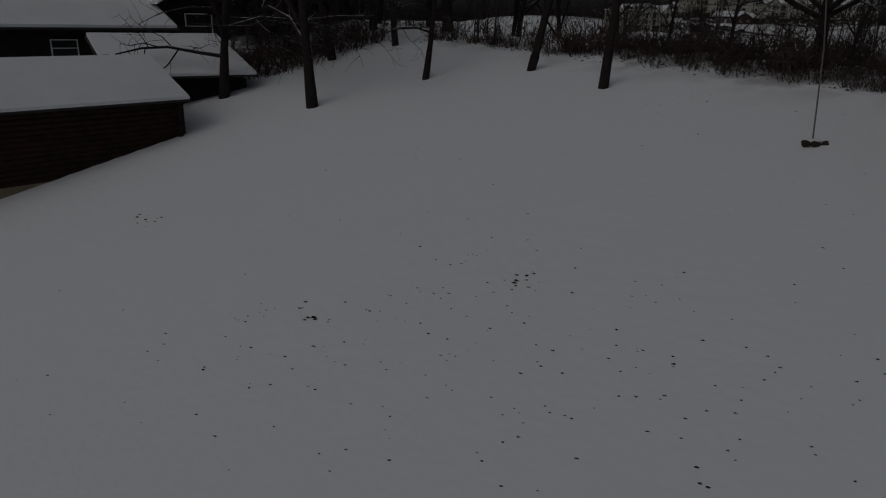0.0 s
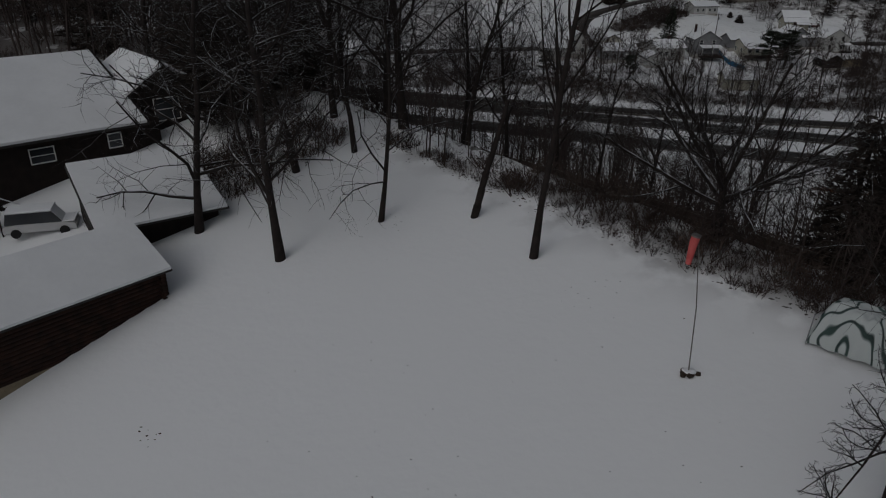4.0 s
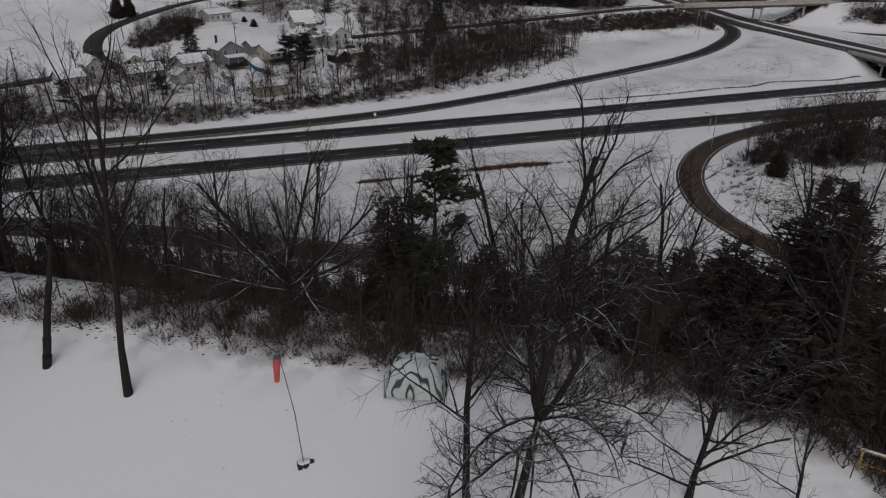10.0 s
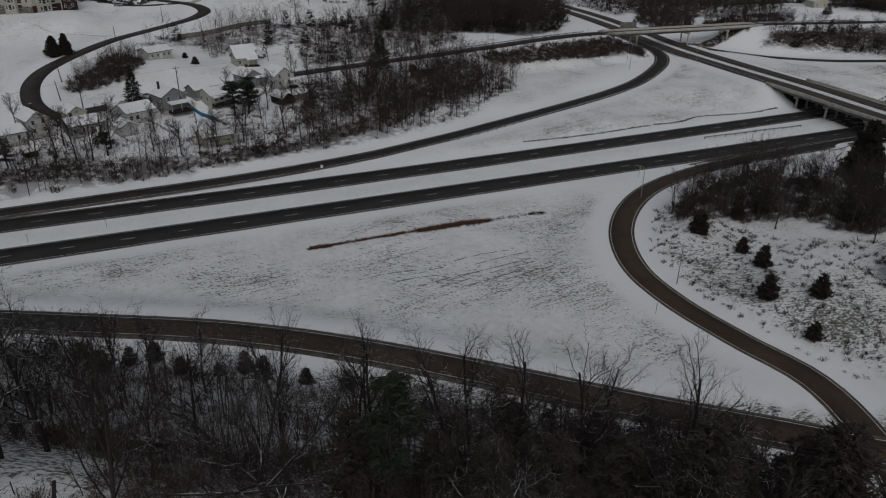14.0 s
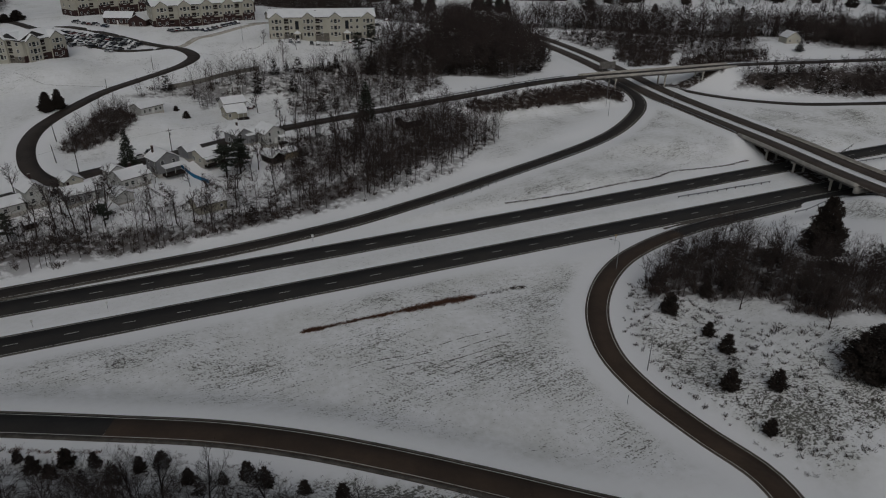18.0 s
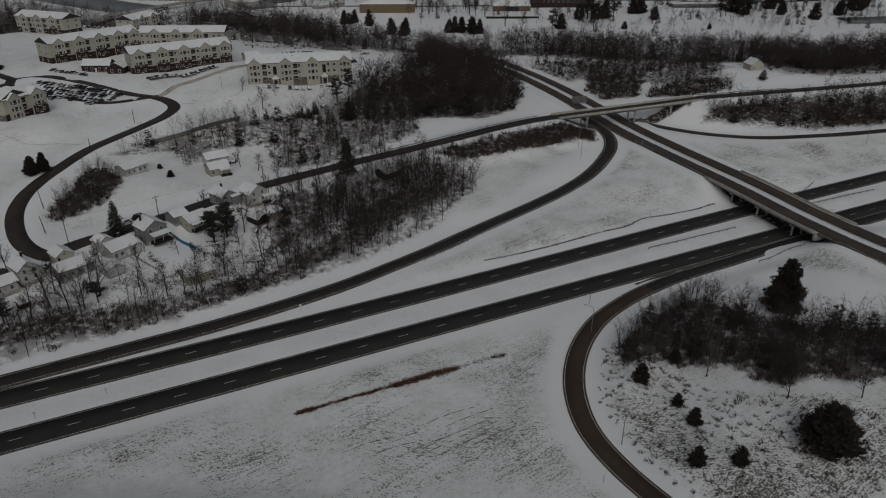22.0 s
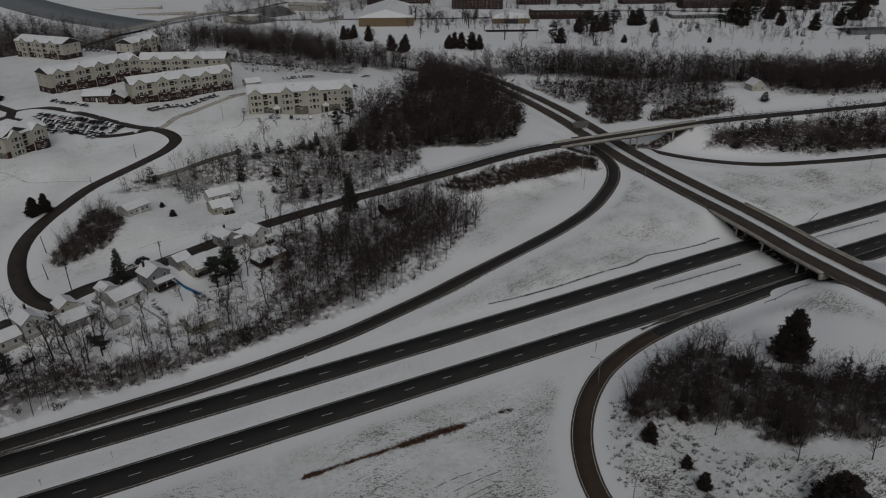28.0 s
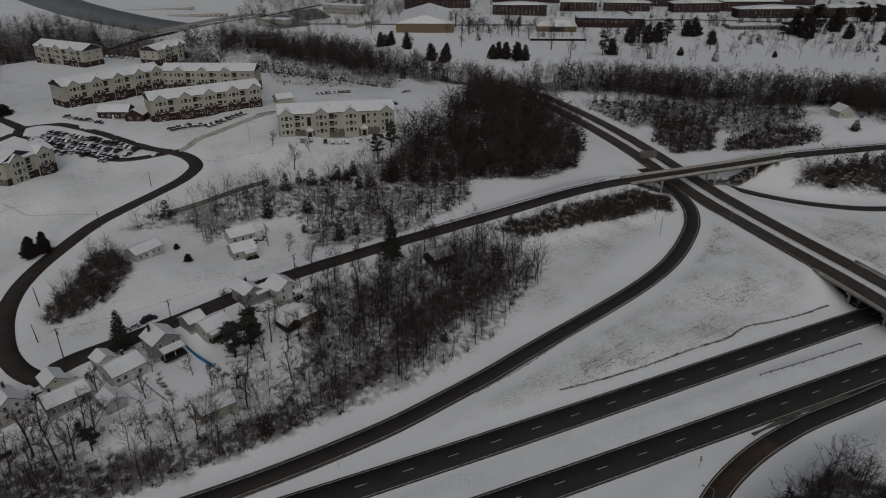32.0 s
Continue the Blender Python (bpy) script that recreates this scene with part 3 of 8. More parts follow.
# how: 0 near the lawn, 1 in the middle distance, 2 far
CUT_BUSHES = [(307, 350), (277, 320), (281, 307), (304, 302), (328, 325), (328, 346)]
CUT_THICKET = [(308, 299), (323, 311), (353, 309), (371, 293), (360, 282), (336, 288)]
HOUSE_BRUSH = [(-30, 40.5), (-26, 40.5), (-23, 46), (-21, 52), (-27, 53), (-33, 46)]
RAMP_WOOD = [(402, 290), (422, 278), (440, 273), (470, 266), (560, 246), (590, 280), (519, 302), (452, 328), (425, 318)]
CUT_SLOPE = [(288, 408), (292, 350), (332, 318), (356, 300), (376, 303), (416, 338), (363, 384)]
WOOD_PLOTS = [
    (RAMP_WOOD, 260, 160, 16, (6, 11), 2, (1.2, 2.6), 0.85), (CUT_SLOPE, 90, 170, 16, (3, 6.5), 2, (1.0, 2.4), 0.3),
    (HOUSE_BRUSH, 26, 100, 0, (2.5, 5), 0, (0.8, 2.0), 0.3),
    (SLOPE_WOOD, 180, 480, 0, (4.5, 9), 0, (1.0, 2.4), 0.25), (SLOPE_WEST, 100, 150, 2, (7, 12), 0, (1.0, 2.4), 0.4), (BEHIND_HOUSE, 230, 200, 26, (9, 15), 0, (1.2, 3.0), 0.9), (WEST_BACKS, 120, 160, 2, (5, 11), 1, (1.2, 2.6), 0.7), (WEST_FIELD, 150, 60, 4, (6, 12), 1, (1.2, 2.6), 0.6), (LAWN_CORNER, 70, 480, 0, (4, 10), 0, (0.9, 2.4), 1.0), (SLOPE_TOP, 14, 300, 14, (3, 6), 0, (0.8, 2.0), 0.35), (VILLAGE_BACKS, 34, 80, 1, (4, 9), 1, (0.8, 2.0), 0.35), (GARDEN_EAST, 70, 120, 2, (4, 9), 1, (1.0, 2.4), 0.7), (SLOPE_HEM, 250, 880, 0, (2.5, 6.5), 0, (0.8, 2.2), 0.42), (SLOPE_BRINK, 0, 480, 0, (1, 2), 0, (0.4, 1.1), 0.75), (SLOPE_EAST, 160, 320, 14, (4.5, 8.4), 0, (1.0, 2.4), 0.35),
    (HOUSE_STRIP, 260, 280, 3, (6, 12), 1, (1.0, 2.4), 0.55), (HOUSE_HEM, 110, 640, 0, (3, 8), 1, (0.8, 2.0), 0.85), (STRIP_EAST, 220, 200, 3, (8, 13), 1, (1.0, 2.4), 0.42), (BEND_THICKET, 150, 200, 2, (3.5, 7), 1, (1, 2.4), 0.9), (MID_WOOD, 320, 320, 20, (4.5, 11), 1, (1, 2.6), 0.68),
    (CORE_WOOD, 560, 160, 130, (9, 16), 2, (1.4, 3.0), 0.9), (FLY_STRIP, 150, 420, 2, (3, 6), 1, (1.2, 2.6), 1.0), (RIVER_WOOD, 1700, 200, 90, (9, 16), 2, (1.5, 3), 1.0), (CUT_SLOPE, 330, 380, 34, (4, 8.5), 2, (1.0, 2.4), 0.66), (CUT_BUSHES, 130, 240, 12, (4, 7), 2, (1.2, 3), 0.8), (CUT_THICKET, 110, 220, 12, (3.5, 6.5), 2, (1.2, 3), 0.8), (RIVER_EAST, 240, 0, 12, (8, 14), 2, (1, 2), 0.8),
    (EAST_WOOD, 440, 300, 70, (5, 10), 2, (1.4, 3.0), 0.97), (LOOP_WOOD, 400, 420, 30, (5, 10), 1, (1.2, 2.8), 0.88), (FAR_BANK, 1000, 0, 60, (8, 14), 2, (1, 2), 1.0), (WEST_WOOD, 190, 60, 24, (6, 11), 2, (1, 2), 0.8), (APT_BANK, 330, 300, 6, (3, 7), 2, (1, 2.4), 0.4), (CAMPUS_TREES, 420, 0, 60, (9, 15), 2, (1, 2), 0.3), (CAMPUS_NEAR, 210, 0, 40, (8, 14), 2, (1, 2), 0.15), (STADIUM_TREES, 320, 0, 20, (8, 14), 2, (1, 2), 0.15), (PLAYING_FIELDS, 230, 0, 56, (8, 15), 2, (1, 2), 0.0),
]


# ---- mesh helpers ----
def mesh_of(name, verts, faces, material):
    """A mesh from arrays: faces all of one length."""
    verts, faces = np.asarray(verts, np.float32).reshape(-1, 3), np.asarray(faces, np.int32)
    me = bpy.data.meshes.new(name)
    sides = faces.shape[1]
    me.vertices.add(len(verts))
    me.vertices.foreach_set("co", verts.ravel())
    me.loops.add(faces.size)
    me.loops.foreach_set("vertex_index", faces.ravel())
    me.polygons.add(len(faces))
    me.polygons.foreach_set("loop_start", np.arange(0, faces.size, sides, dtype=np.int32))
    me.update(calc_edges=True)
    me.materials.append(material)
    return me


def thing(name, label, category, group="", kind="", at=(0, 0, 0), turn=0.0, mesh=None):
    """A top-level thing: an Empty at its base, or a mesh."""
    ob = new(name, mesh)
    ob.matrix_basis = pose(*at, 0, 0, turn)
    return tagged(ob, label, category, group, kind)


def child(name, mesh, parent, label="", at=(0, 0, 0), turn=0.0):
    ob = new(name, mesh)
    ob.parent = parent
    ob.matrix_basis = pose(*at, 0, 0, turn)
    return tagged(ob, label)


def part(name, bm, material, parent, label="", smooth_shade=False):
    me = bpy.data.meshes.new(name)
    bm.to_mesh(me)
    bm.free()
    me.materials.append(material)
    if smooth_shade:
        me.polygons.foreach_set("use_smooth", [True] * len(me.polygons))
    return child(name, me, parent, label)


def box(bm, x0, x1, y0, y1, z0, z1, bevel=0.0):
    made = bmesh.ops.create_cube(bm, size=1)["verts"]
    for v in made:
        v.co = Vector(((x0 + x1) / 2 + v.co.x * (x1 - x0), (y0 + y1) / 2 + v.co.y * (y1 - y0), (z0 + z1) / 2 + v.co.z * (z1 - z0)))
    if bevel:
        edges = list({e for v in made for e in v.link_edges})
        bmesh.ops.bevel(bm, geom=edges, offset=bevel, segments=1, affect="EDGES")
    return bm


def boxed(*sizes, bevel=0.0):
    return box(bmesh.new(), *sizes, bevel=bevel)


def prism(bm, outline, axis, a, b):
    """An outline of (u, v) pushed along an axis from a to b; v is up."""
    ring = [[bm.verts.new((w, u, v) if axis == "x" else (u, w, v)) for u, v in outline] for w in (a, b)]
    n = len(outline)
    for k in range(n):
        bm.faces.new((ring[0][k], ring[0][(k + 1) % n], ring[1][(k + 1) % n], ring[1][k]))
    bm.faces.new(ring[0][::-1])
    bm.faces.new(ring[1])
    bmesh.ops.recalc_face_normals(bm, faces=bm.faces)
    return bm


def tube(bm, points, radii, sides=8, cap=True):
    rings = []
    pts = [Vector(p) for p in points]
    for k, p in enumerate(pts):
        d = (pts[min(k + 1, len(pts) - 1)] - pts[max(k - 1, 0)]).normalized()
        a = d.cross(Vector((0, 0, 1)) if abs(d.z) < 0.9 else Vector((1, 0, 0))).normalized()
        b = d.cross(a)
        r = radii[k] if isinstance(radii, (list, tuple)) else radii
        rings.append([bm.verts.new(p + r * (math.cos(t) * a + math.sin(t) * b)) for t in (2 * math.pi * i / sides for i in range(sides))])
    for r, s in zip(rings, rings[1:]):
        for i in range(sides):
            bm.faces.new((r[i], r[(i + 1) % sides], s[(i + 1) % sides], s[i]))
    if cap:
        bm.faces.new(rings[0][::-1])
        bm.faces.new(rings[-1])
    bmesh.ops.recalc_face_normals(bm, faces=bm.faces)
    return bm


# ---- the ground ----
def spread(fine, step, far, grow=1.16):
    a, b = fine
    mid = list(np.arange(a, b + step / 2, step))
    lo, hi, d = [], [], step
    while (lo[-1] if lo else a) > -far or (hi[-1] if hi else b) < far:
        d = min(d * grow, 400)
        lo.append((lo[-1] if lo else a) - d)
        hi.append((hi[-1] if hi else b) + d)
    return np.array(sorted(lo) + mid + hi)


def inside(poly, x, y):
    hit, p = np.zeros(np.shape(x), bool), list(poly)
    for (ax, ay), (bx, by) in zip(p, p[1:] + p[:1]):
        hit ^= ((ay > y) != (by > y)) & (x < (bx - ax) * (y - ay) / (by - ay + 1e-12) + ax)
    return hit


FIELD_GRASS = [(-60, 140), (-20, 124), (10, 109), (36, 90), (60, 68), (84, 55), (86, 82), (92, 100), (104, 120), (120, 132), (90, 146), (20, 150), (-60, 152)]
MOUND_GRASS = [(60, 180), (110, 190), (150, 203), (185, 217), (212, 232), (236, 250), (244, 250), (236, 195), (226, 182), (190, 176), (120, 176)]
LOOP_GRASS = [(97, 45), (95.5, 80), (100.5, 99), (112, 112), (120, 108), (116, 98), (113, 84), (124, 70), (140, 48)]
LOOP_INNER = [(113, 84), (116, 98), (122, 104), (134, 92), (140, 76), (166, 62), (150, 44), (140, 48), (124, 70)]
LOOP_NORTH = [(190, 128), (205, 112), (214, 90), (224, 92), (228, 128)]
UPPER_GRASS = [(130, 210), (160, 222), (205, 242), (240, 262), (235, 275), (160, 262), (140, 240)]
EAST_GRASS = [(262, 230), (300, 215), (400, 190), (420, 165), (270, 172), (252, 185)]
# hill outline whose snow is greyed in colour to stand in for weaker light
HILL_DIM = [(-140, 236), (-30, 250), (60, 272), (140, 300), (130, 345), (170, 370), (180, 440), (100, 640), (-140, 640)]
gx, gy = spread((-46, 300), 2.0, 4200), spread((-10, 330), 2.0, 4200)
GX, GY = np.meshgrid(gx, gy)
GZ = ground_height(GX, GY)
rough_ground = np.array([[noise.noise(Vector((x * 0.05, y * 0.05, 3.0))) for x in gx[::2]] for y in gy[::2]])
rough_ground = np.repeat(np.repeat(rough_ground, 2, 0), 2, 1)[: len(gy), : len(gx)]
GZ = GZ + 0.10 * rough_ground * np.clip(np.hypot(GX, GY) / 60, 0.3, 1)


def on_ground(x, y):
    """The height of the ground sheet at places."""
    x, y = np.asarray(x, float), np.asarray(y, float)
    i, j = np.clip(np.searchsorted(gx, x) - 1, 0, len(gx) - 2), np.clip(np.searchsorted(gy, y) - 1, 0, len(gy) - 2)
    u, v = np.clip((x - gx[i]) / (gx[i + 1] - gx[i]), 0, 1), np.clip((y - gy[j]) / (gy[j + 1] - gy[j]), 0, 1)
    return (GZ[j, i] * (1 - u) + GZ[j, i + 1] * u) * (1 - v) + (GZ[j + 1, i] * (1 - u) + GZ[j + 1, i + 1] * u) * v


def height(x, y):
    return float(on_ground(x, y))


nx = len(gx)
cells = (np.arange(len(gy) - 1)[:, None] * nx + np.arange(nx - 1)[None]).ravel()
ground_mesh = mesh_of("ground", np.stack([GX, GY, GZ], -1), np.stack([cells, cells + 1, cells + nx + 1, cells + nx], -1), SNOW_GROUND)
ground_mesh.polygons.foreach_set("use_smooth", [True] * len(ground_mesh.polygons))
grass = np.zeros(GX.shape)
for poly, amount in ((HILL_DIM, 0.32), (FIELD_GRASS, 0.5), (MOUND_GRASS, 0.52), (LOOP_GRASS, 0.75), (LOOP_INNER, 0.54), (LOOP_NORTH, 0.5), (UPPER_GRASS, 0.42), (EAST_GRASS, 0.55)):
    grass = np.where(inside(poly, GX, GY), amount, grass)
for _ in range(4):
    grass = (grass + np.roll(grass, 1, 0) + np.roll(grass, -1, 0) + np.roll(grass, 1, 1) + np.roll(grass, -1, 1)) / 5
# ploughed verges lie white along the roads
verge = np.ones(GX.shape)
for name, (points, half, _) in ROADS.items():
    for p in road_line(points, 3.0):
        i0, i1 = np.searchsorted(gx, (p[0] - half - 9, p[0] + half + 9))
        j0, j1 = np.searchsorted(gy, (p[1] - half - 9, p[1] + half + 9))
        if i1 > i0 and j1 > j0:
            gap = np.hypot(GX[j0:j1, i0:i1] - p[0], GY[j0:j1, i0:i1] - p[1]) - half
            verge[j0:j1, i0:i1] = np.minimum(verge[j0:j1, i0:i1], smooth(2.5, 7.0, gap))
grass = grass * verge
near_line, far_line = road_line(ROADS["near_carriageway"][0]), road_line(ROADS["far_carriageway"][0])
between_lanes = (GY > np.interp(GX, near_line[:, 0], near_line[:, 1]) + 5.5) & (GY < np.interp(GX, far_line[:, 0], far_line[:, 1]) - 5.5) & (np.abs(GX) < 420)
grass = np.where(between_lanes, 0.24, grass)
slope_s = past_edge(GX, GY)
grass = np.where((slope_s > 3) & (slope_s < 52) & (GX < 140), 0.75, grass)
grass = np.where((slope_s <= 1) & (GY < 60), 0.0, grass)
# leaf litter in the woods; its dark colour doubles as shade among the brush
litter = np.zeros(GX.shape)
for plot in WOOD_PLOTS:
    litter = np.maximum(litter, np.where(inside(plot[0], GX, GY), plot[7], 0))
for _ in range(1):
    litter = (2 * litter + np.roll(litter, 1, 0) + np.roll(litter, -1, 0) + np.roll(litter, 1, 1) + np.roll(litter, -1, 1)) / 6
litter[inside(CLEARING, GX, GY)] = 0
for name, (points, half, _) in ROADS.items():
    line = road_line(points, 4.0)
    for p in line:
        litter[(np.abs(GX - p[0]) < half + 3.5) & (np.abs(GY - p[1]) < half + 3.5)] = 0
for p in road_line(ROADS["overpass_road"][0], 3.0):
    # no snow has fallen under the decks; the dark soil also paints the shade there
    if 128 < p[1] < 189:
        litter[(np.abs(GX - p[0] - 1.5) < 8.5) & (np.abs(GY - p[1]) < 2.5)] = 1.0
for p in road_line(ROADS["village_road"][0], 3.0):
    if 226 < p[0] < 308:
        litter[(np.abs(GX - p[0]) < 2.5) & (np.abs(GY - p[1]) < 4.0)] = 1.0
ground_mesh.attributes.new("litter", "FLOAT", "POINT").data.foreach_set("value", litter.ravel().astype(np.float32))
ground_mesh.attributes.new("grass", "FLOAT", "POINT").data.foreach_set("value", grass.ravel().astype(np.float32))
ground = thing("ground", "snow-covered rolling ground with thin grass showing through", "ground", kind="structure", mesh=ground_mesh)


# ---- roads ----
def ribbon(name, line, left, right, lift, material, drop=0.0):
    """A strip along a line between two offsets (positive to the left of travel), with side skirts that reach into the ground."""
    d = np.gradient(line[:, :2], axis=0)
    d /= np.hypot(d[:, 0], d[:, 1])[:, None]
    side = np.stack([-d[:, 1], d[:, 0]], -1)
    rows = [np.c_[line[:, :2] + side * o, line[:, 2] + z] for o, z in ((left, lift - drop), (left, lift), (right, lift), (right, lift - drop))]
    if not drop:
        rows = rows[1:3]
    v = np.stack(rows, 1)
    k = v.shape[1]
    a = np.arange(len(line) - 1)[:, None] * k + np.arange(k - 1)[None]
    a = a.ravel()
    return mesh_of(name, v, np.stack([a, a + 1, a + k + 1, a + k], -1), material)


ROAD_LOOK = {"near_carriageway": (ASPHALT, "dark wet asphalt carriageway of a divided highway"), "far_carriageway": (ASPHALT, "dark wet asphalt carriageway of a divided highway"),
             "far_ramp": (RAMP_ROAD, "single-lane exit ramp of worn asphalt"), "loop_ramp": (BROWN_ROAD, "salt-browned asphalt loop ramp curving through the snow"),
             "south_ramp": (BROWN_ROAD, "salt-browned asphalt ramp below the wooded hill"), "village_road": (WORN_ROAD, "two-lane asphalt road past the houses and over the flyover"),
             "hill_road": (WORN_ROAD, "curving asphalt road up to the apartments"), "overpass_road": (DECK_ROAD, "divided asphalt road crossing over the highway"),
             "parking_loop": (WORN_ROAD, "asphalt loop round the apartment parking bays"),
             "east_ramp": (WORN_ROAD, "narrow asphalt ramp beyond the overpass")}
def gore():
    """Dark asphalt and a slushy wedge where the loop ramp joins the near carriageway."""
    a, b = road_line(ROADS["near_carriageway"][0]), road_line(ROADS["loop_ramp"][0])
    b = b[b[:, 0].argmin():]
    b = b[(b[:, 0] > 130) & (b[:, 1] > 120)]
    ya, yb = (lambda x: np.interp(x, a[:, 0], a[:, 1]) - 4.0), (lambda x: np.interp(x, b[:, 0], b[:, 1]) + 2.5)
    t = thing("road_merge", "dark asphalt where the loop ramp merges with the highway", "road", kind="structure")
    for name, xs, material, lift in (("asphalt", np.linspace(188, 300, 40), ASPHALT, 0.19), ("slush", np.linspace(152, 190, 24), GRIT, 0.2)):
        lo, hi = yb(xs), np.maximum(ya(xs), yb(xs) + 0.1)
        if name == "slush":
            mid, w = (lo + hi) / 2, 0.55 * np.abs(np.sin(xs * 1.7)) + 0.25
            lo, hi = mid - w, mid + w
        v = np.stack([np.c_[xs, lo, np.full(len(xs), lift)], np.c_[xs, hi, np.full(len(xs), lift)]], 1)
        k = np.arange(len(xs) - 1) * 2
        child(name, mesh_of(name, v, np.stack([k, k + 2, k + 3, k + 1], -1), material), t, "strip of dirty slush between the lanes" if name == "slush" else "")


DASH = mesh_of("lane_dash", [(-1.5, -0.09, 0), (1.5, -0.09, 0), (1.5, 0.09, 0), (-1.5, 0.09, 0)], [(0, 1, 2, 3)], PAINT)
road_lines = {}
for name, (points, half, spans) in ROADS.items():
    line = road_lines[name] = road_line(points)
    material, label = ROAD_LOOK[name]
    road = thing("road_" + name, label, "road", kind="structure")
    if name == "overpass_road":
        child("asphalt", ribbon("asphalt", line, 9.3, 1.6, 0.10, material, 0.25), road)
        child("asphalt", ribbon("asphalt", line, -1.6, -9.3, 0.10, material, 0.25), road)
        child("median_snow", ribbon("median_snow", line, 1.6, -1.6, 0.16, SNOW, 0.25), road, "snow ploughed onto the median strip")
    else:
        # the ramps are brown with salt along one stretch and dark where they meet the highway
        brown = {"loop_ramp": line[:, 0] < 152, "south_ramp": line[:, 0] > -8}.get(name)
        if brown is None:
            child("asphalt", ribbon("asphalt", line, half, -half, 0.10, material, 0.25), road)
        else:
            k = int(np.flatnonzero(np.diff(brown.astype(int)))[-1 if name == "loop_ramp" else 0]) + 1
            first, second = (material, ASPHALT) if name == "loop_ramp" else (ASPHALT, material)
            child("asphalt", ribbon("asphalt", line[: k + 1], half, -half, 0.10, first, 0.25), road)
            child("asphalt", ribbon("asphalt", line[k:], half, -half, 0.10, second, 0.25), road)
    edges = {"near_carriageway": (3.85, -3.85), "far_carriageway": (3.8, -3.8), "far_ramp": (2.5, -2.5), "overpass_road": (8.9, 2.0, -2.0, -8.9), "south_ramp": (2.45, -2.45), "loop_ramp": (2.35, -2.35)}.get(name, ())
    for o in edges:
        child("edge_line", ribbon("edge_line", line, o + 0.07, o - 0.07, 0.108, PAINT), road, "thin white edge line")
    for sgn, wide in {"south_ramp": ((1, 0.5), (-1, 0.9)), "loop_ramp": ((1, 0.2), (-1, 0.3)), "far_ramp": ((1, 0.5), (-1, 0.4)), "near_carriageway": ((1, 0.3), (-1, 0.3)), "far_carriageway": ((1, 0.3), (-1, 0.3))}.get(name, ()):
        o = sgn * half
        child("shoulder", ribbon("shoulder", line, max(o, o + sgn * wide), min(o, o + sgn * wide), 0.085, GRIT, 0.3), road, "strip of dark grit and slush beside the lane")
    if name.endswith("carriageway"):
        d = np.r_[0, np.cumsum(np.hypot(*np.diff(line[:, :2], axis=0).T))]
        # the dashes stand one cycle of 12.19 m apart
        start = np.interp(0.0 if name.startswith("near") else -18.3, line[:, 0], d) % 12.19
        for s in np.arange(start, d[-1], 12.19):
            x, y, z = (np.interp(s, d, line[:, k]) for k in range(3))
            if -70 < x < 330:
                ax, ay = (np.interp(s + 1, d, line[:, k]) for k in range(2))
                child("lane_dash", DASH, road, "", (x, y, z + 0.108), math.degrees(math.atan2(ay - y, ax - x)))


gore()


# ---- trees ----
def limbs(rng, tall, thick, first=0.3, spread_deg=45, depth=3, lean=(0, 0), droop=0.0, counts=(10, 6, 5, 4), steps_at=(5, 4, 3, 2), rise=0.10, reach=0.62, wobble=1.0, thin=0.009):
    """The segments of a bare tree: rows of x0 y0 z0 x1 y1 z1 r0 r1 level."""
    out = []

    def shoot(p, d, length, r, level):
        steps = steps_at[min(level, 3)]
        seg, r_end = length / steps, r * (0.45, 0.35, 0.3, 0.25)[min(level, 3)]
        pts, dirs = [p], [d]
        for k in range(steps):
            wob = (0.07, 0.16, 0.22, 0.25)[min(level, 3)] * wobble
            d = (d + Vector((rng.uniform(-wob, wob), rng.uniform(-wob, wob), rng.uniform(-wob, wob) + (rise if 0 < level < 3 else 0) - droop * level))).normalized()
            q = p + d * seg
            a, b = r + (r_end - r) * k / steps, r + (r_end - r) * (k + 1) / steps
            out.append((*p, *q, a, b, level))
            p = q
            pts.append(p)
            dirs.append(d)
        if level >= depth:
            return
        count = counts[min(level, 3)]
        for k in range(count):
            f = (first + (1 - first) * (k + rng.random() * 0.8) / count) if level == 0 else (0.2 + 0.8 * (k + rng.random()) / count)
            i = min(int(f * steps), steps - 1)
            u = f * steps - i
            base = pts[i].lerp(pts[i + 1], min(u, 1))
            along = dirs[i + 1]
            turn = rng.uniform(0, 2 * math.pi) if level == 0 else rng.uniform(-1, 1) + (k % 2) * math.pi
            across = along.orthogonal().normalized()
            across.rotate(Matrix.Rotation(turn, 3, along))
            open_ = radians(spread_deg + rng.uniform(-14, 14)) * (1.1 - 0.4 * f if level == 0 else 1)
            nd = (along * math.cos(open_) + across * math.sin(open_)).normalized()
            size = length * (reach - 0.34 * f if level == 0 else 0.55 - 0.2 * f) * rng.uniform(0.75, 1.15)
            shoot(base, nd, size, max((r + (r_end - r) * f) * rng.uniform(0.38, 0.6), thin), level + 1)

    shoot(Vector((0, 0, -0.3)), Vector((lean[0], lean[1], 1)).normalized(), tall, thick, 0)
    return np.array(out)


